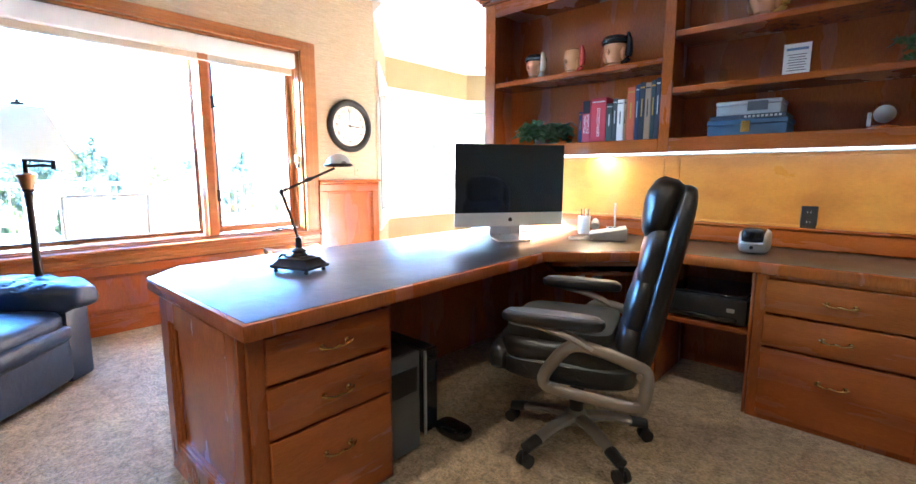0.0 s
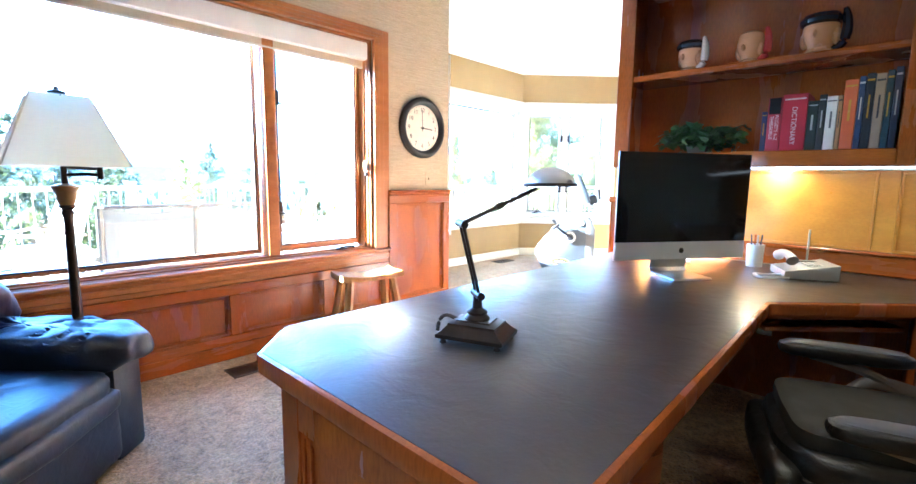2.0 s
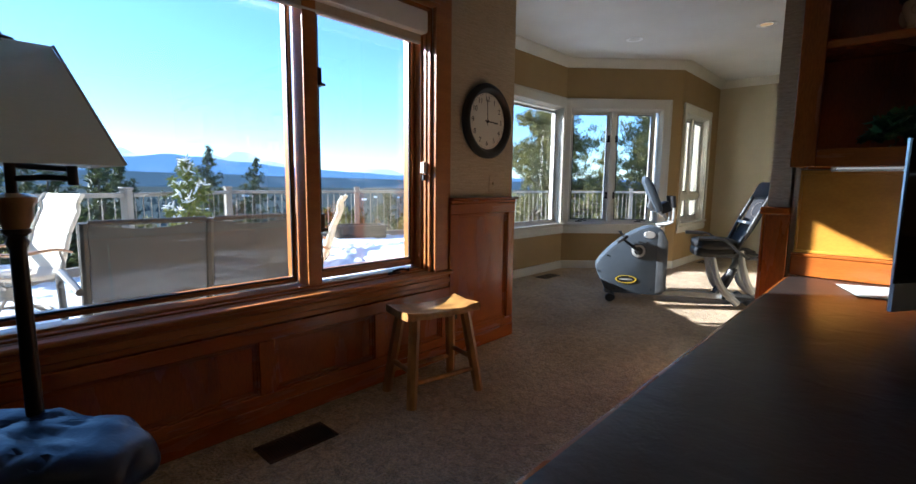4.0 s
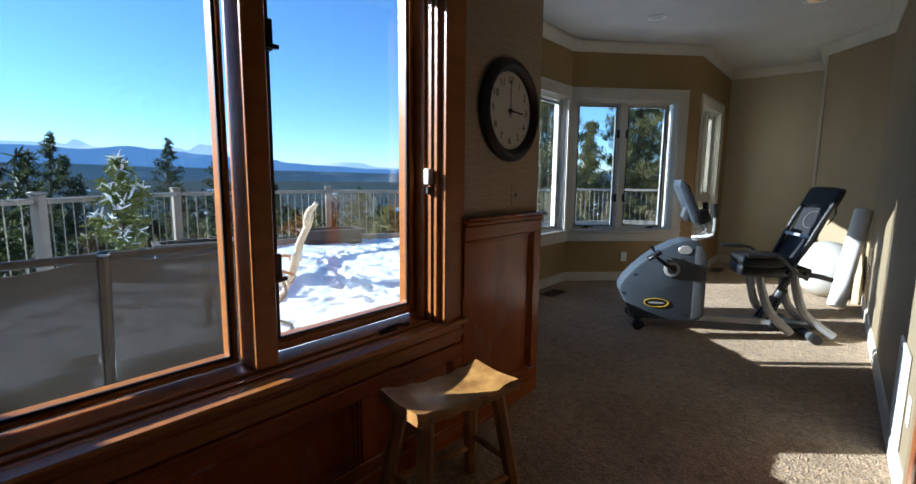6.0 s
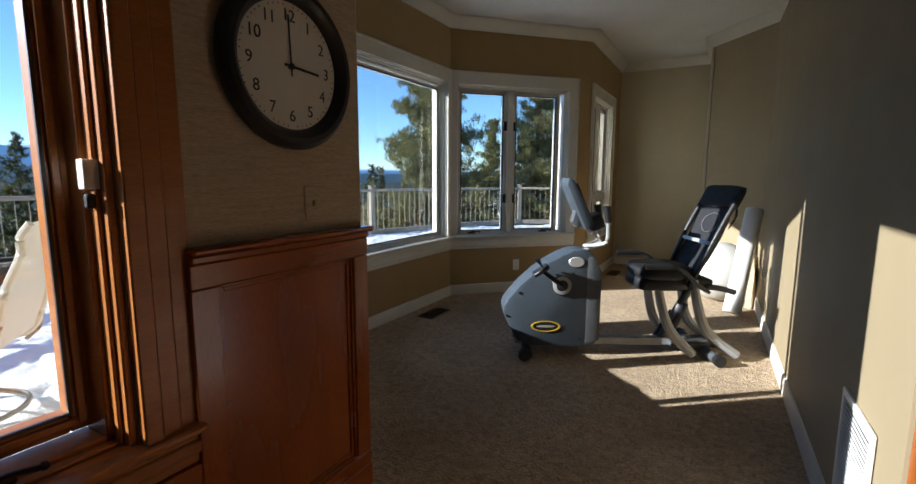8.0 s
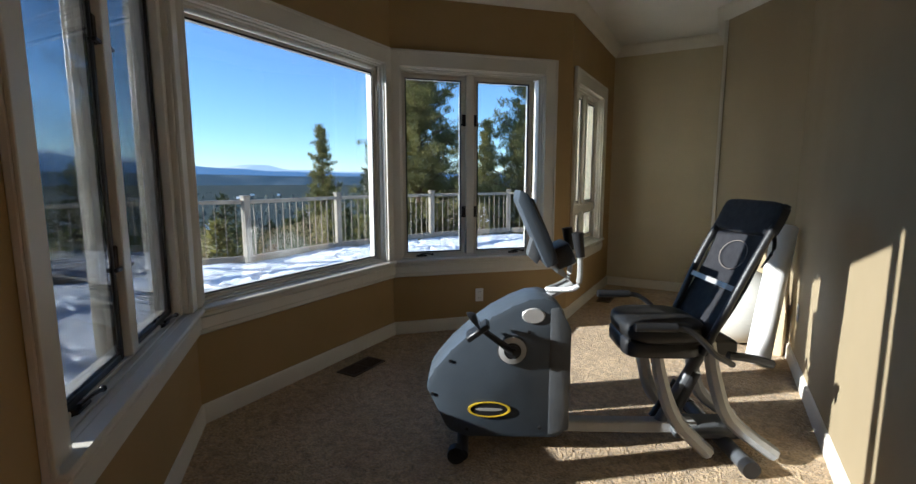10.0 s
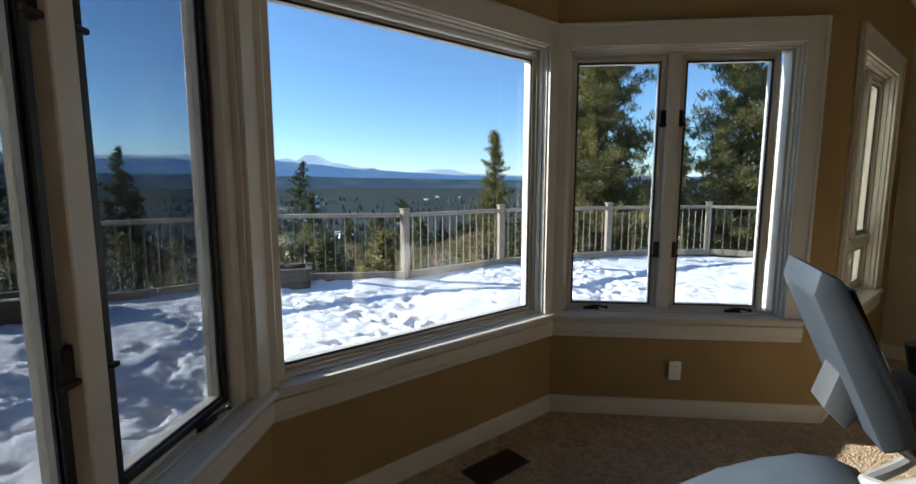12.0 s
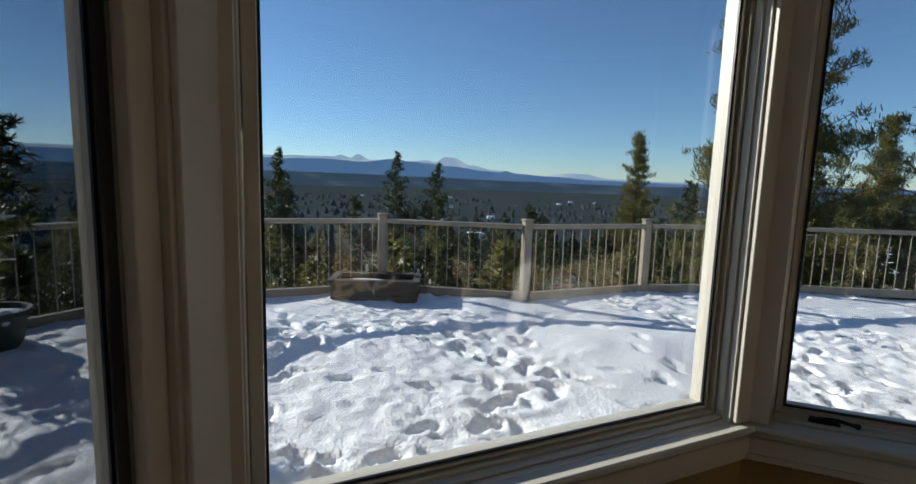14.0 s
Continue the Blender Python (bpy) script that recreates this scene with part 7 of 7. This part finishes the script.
part("low_bar", cyl(bmesh.new(), (-0.61, 0.05, 0.15), (0.61, 0.05, 0.15), 0.016), TAUPEF, lv)
part("front_bar", cyl(bmesh.new(), (-0.61, 0.60, 0.36), (0.61, 0.60, 0.36), 0.018), TAUPEF, lv)
for s in (-1, 1):
    part("arm", tube(bmesh.new(), [(s * 0.64, 0.0, 0.60), (s * 0.65, 0.25, 0.63), (s * 0.65, 0.58, 0.62), (s * 0.64, 0.62, 0.40), (s * 0.63, 0.62, 0.02)], 0.02, 8), TAUPEF, lv)


# ---- land, mountains and sky's edge ----
def land():
    vs, fs, n = [], [], 96
    radii = [6, 14, 25, 45, 80, 140, 260, 450, 800, 1400, 2300, 3300]
    for r in radii:
        for i in range(n):
            a = 2 * math.pi * i / n
            x, y = -4 + r * math.cos(a), 6 + r * math.sin(a)
            z = -3.4 - 0.16 * min(r, 250) - 0.004 * max(0, r - 250) * (1 if r < 1500 else 1)
            z = max(z, -46) + (1.2 if r < 300 else 3.0) * noise.noise(Vector((x * 0.03, y * 0.03, 0)))
            if r > 2000:
                z = -30.0
            vs.append((x, y, z))
    for k in range(len(radii) - 1):
        for i in range(n):
            a, b = k * n + i, k * n + (i + 1) % n
            fs.append((a, b, b + n, a + n))
    c = len(vs)
    vs.append((-4, 6, -3.4))
    for i in range(n):
        fs.append((c, (i + 1) % n, i))
    me = bpy.data.meshes.new("ground")
    me.from_pydata(vs, [], fs)
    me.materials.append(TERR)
    tagged(new("ground", me), "wooded ground to the horizon with haze in its colour", "ground", kind="structure")


land()


def far_woods():
    """Far treetops and roofs as rough low relief on the plain."""
    rr = random.Random(8)
    vs, fs = [], []
    for k in range(3600):
        r = 70 * math.exp(rr.random() * 3.2)
        a = rr.uniform(1.75, 4.2)
        x, y = -4 + r * math.cos(a), 6 + r * math.sin(a)
        z = max(-3.4 - 0.16 * min(r, 250) - 0.004 * max(0, r - 250), -46) - 1.5
        h, w = rr.uniform(6, 13), rr.uniform(1.5, 3.4) * (1 + r / 900)
        b = len(vs)
        for q in range(5):
            aa = q * 1.2566 + rr.random()
            vs.append((x + w * math.cos(aa) * rr.uniform(0.7, 1.2), y + w * math.sin(aa) * rr.uniform(0.7, 1.2), z))
        vs.append((x, y, z + h))
        for q in range(5):
            fs.append((b + q, b + (q + 1) % 5, b + 5))
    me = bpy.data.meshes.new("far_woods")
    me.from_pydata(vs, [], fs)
    # The haze of distance is put into the treetops' colour.
    me.materials.append(mat("haze-toned far woods", (0.055, 0.070, 0.068), (0.085, 0.100, 0.098), 0.9, scale=0.02, bump=0, spec=0.0))
    tagged(new("far_woods", me), "wooded country far below the deck, haze in its colour", "woods", kind="stuff")


far_woods()


def far_roofs():
    """Snowy clearings and roofs scattered over the far plain."""
    rr, bm = random.Random(14), bmesh.new()
    for k in range(30):
        r, a = rr.uniform(330, 1500), rr.uniform(2.0, 3.7)
        z = max(-3.4 - 0.16 * min(r, 250) - 0.004 * max(0, r - 250), -46) + rr.uniform(5, 9)
        x, y, w, d = -4 + r * math.cos(a), 6 + r * math.sin(a), rr.uniform(3, 9), rr.uniform(3, 6)
        bx(bm, -w, w, -d, d, -4, 0.6, 0, Matrix.Translation((x, y, z)) @ Matrix.Rotation(a + 1.57 + rr.uniform(-0.4, 0.4), 4, "Z"))
    tagged(solo("far_roofs", bm, SNOW), "snowy roofs scattered over the far plain", "roofs", kind="stuff")


far_roofs()


def ridge(name, dist, rows, material, seed, rough, label):
    """A mountain skyline round the west: rows of (bearing, elevation in degrees)."""
    vs, fs = [], []
    b0, b1 = rows[0][0], rows[-1][0]
    n = 420
    for i in range(n + 1):
        b = b0 + (b1 - b0) * i / n
        for (p, e0), (q, e1) in zip(rows, rows[1:]):
            if p <= b <= q:
                t = (b - p) / (q - p)
                t = t * t * (3 - 2 * t) if rough < 0.08 else t
                e = e0 + (e1 - e0) * t
                break
        e += rough * (noise.noise(Vector((b * 0.9, seed, 0))) + 0.5 * noise.noise(Vector((b * 2.7, seed, 3))))
        d = Vector((-math.cos(radians(b)), math.sin(radians(b)), 0))
        c = Vector((-3.5, 4.5, 1.4))
        z = dist * math.tan(radians(e))
        for k, (f, g) in enumerate(((1.0, 1.0), (0.985, 0.55), (0.96, 0.2), (0.93, -1.0))):
            vs.append(tuple(c + d * dist * f + Vector((0, 0, z * g if g > 0 else -60))))
    for i in range(n):
        for k in range(3):
            a = i * 4 + k
            fs.append((a, a + 4, a + 5, a + 1))
    me = bpy.data.meshes.new(name)
    me.from_pydata(vs, [], fs)
    me.polygons.foreach_set("use_smooth", [True] * len(fs))
    me.materials.append(material)
    tagged(new(name, me), label, "mountains", kind="structure")


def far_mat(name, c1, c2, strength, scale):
    """Distant hills as a two-tone glowing backdrop, with the air's haze put into the colour."""
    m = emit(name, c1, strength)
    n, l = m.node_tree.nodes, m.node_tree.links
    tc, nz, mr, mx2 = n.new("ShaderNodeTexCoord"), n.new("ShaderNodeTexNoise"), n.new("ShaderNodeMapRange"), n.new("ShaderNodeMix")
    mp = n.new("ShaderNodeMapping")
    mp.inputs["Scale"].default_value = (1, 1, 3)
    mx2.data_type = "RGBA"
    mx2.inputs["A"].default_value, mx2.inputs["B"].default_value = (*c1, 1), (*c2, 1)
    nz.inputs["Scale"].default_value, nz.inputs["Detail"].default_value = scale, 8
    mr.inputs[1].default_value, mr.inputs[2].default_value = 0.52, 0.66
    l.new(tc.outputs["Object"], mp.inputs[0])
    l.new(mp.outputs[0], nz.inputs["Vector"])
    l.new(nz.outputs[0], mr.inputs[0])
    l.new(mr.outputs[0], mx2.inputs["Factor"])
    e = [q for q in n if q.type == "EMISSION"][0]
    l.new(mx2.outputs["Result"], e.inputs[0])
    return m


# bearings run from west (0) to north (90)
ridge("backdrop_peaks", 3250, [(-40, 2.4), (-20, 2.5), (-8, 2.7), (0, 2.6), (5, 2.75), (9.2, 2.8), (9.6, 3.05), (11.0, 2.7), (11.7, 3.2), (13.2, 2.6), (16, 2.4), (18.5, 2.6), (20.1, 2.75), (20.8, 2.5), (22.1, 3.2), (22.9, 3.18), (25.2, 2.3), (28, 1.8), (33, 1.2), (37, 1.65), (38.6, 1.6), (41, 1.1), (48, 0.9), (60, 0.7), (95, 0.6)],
      far_mat("haze-tinted snow peaks", (0.40, 0.54, 0.73), (0.66, 0.75, 0.86), 0.60, 0.004), 2.0, 0.05, "snowy peaks with pale blue haze in their colour")
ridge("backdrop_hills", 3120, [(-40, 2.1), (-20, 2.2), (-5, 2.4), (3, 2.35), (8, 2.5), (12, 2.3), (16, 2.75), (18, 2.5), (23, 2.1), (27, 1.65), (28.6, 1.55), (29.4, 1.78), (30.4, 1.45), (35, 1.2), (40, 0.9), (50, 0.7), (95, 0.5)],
      far_mat("haze-tinted hills", (0.105, 0.205, 0.40), (0.135, 0.235, 0.42), 0.62, 0.003), 5.0, 0.05, "far hills with blue haze in their colour")
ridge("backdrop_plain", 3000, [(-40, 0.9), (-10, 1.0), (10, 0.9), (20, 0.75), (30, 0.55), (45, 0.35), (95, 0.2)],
      far_mat("haze-tinted plain", (0.055, 0.095, 0.150), (0.10, 0.145, 0.21), 0.55, 0.006), 7.0, 0.03, "low far land with blue haze in its colour")
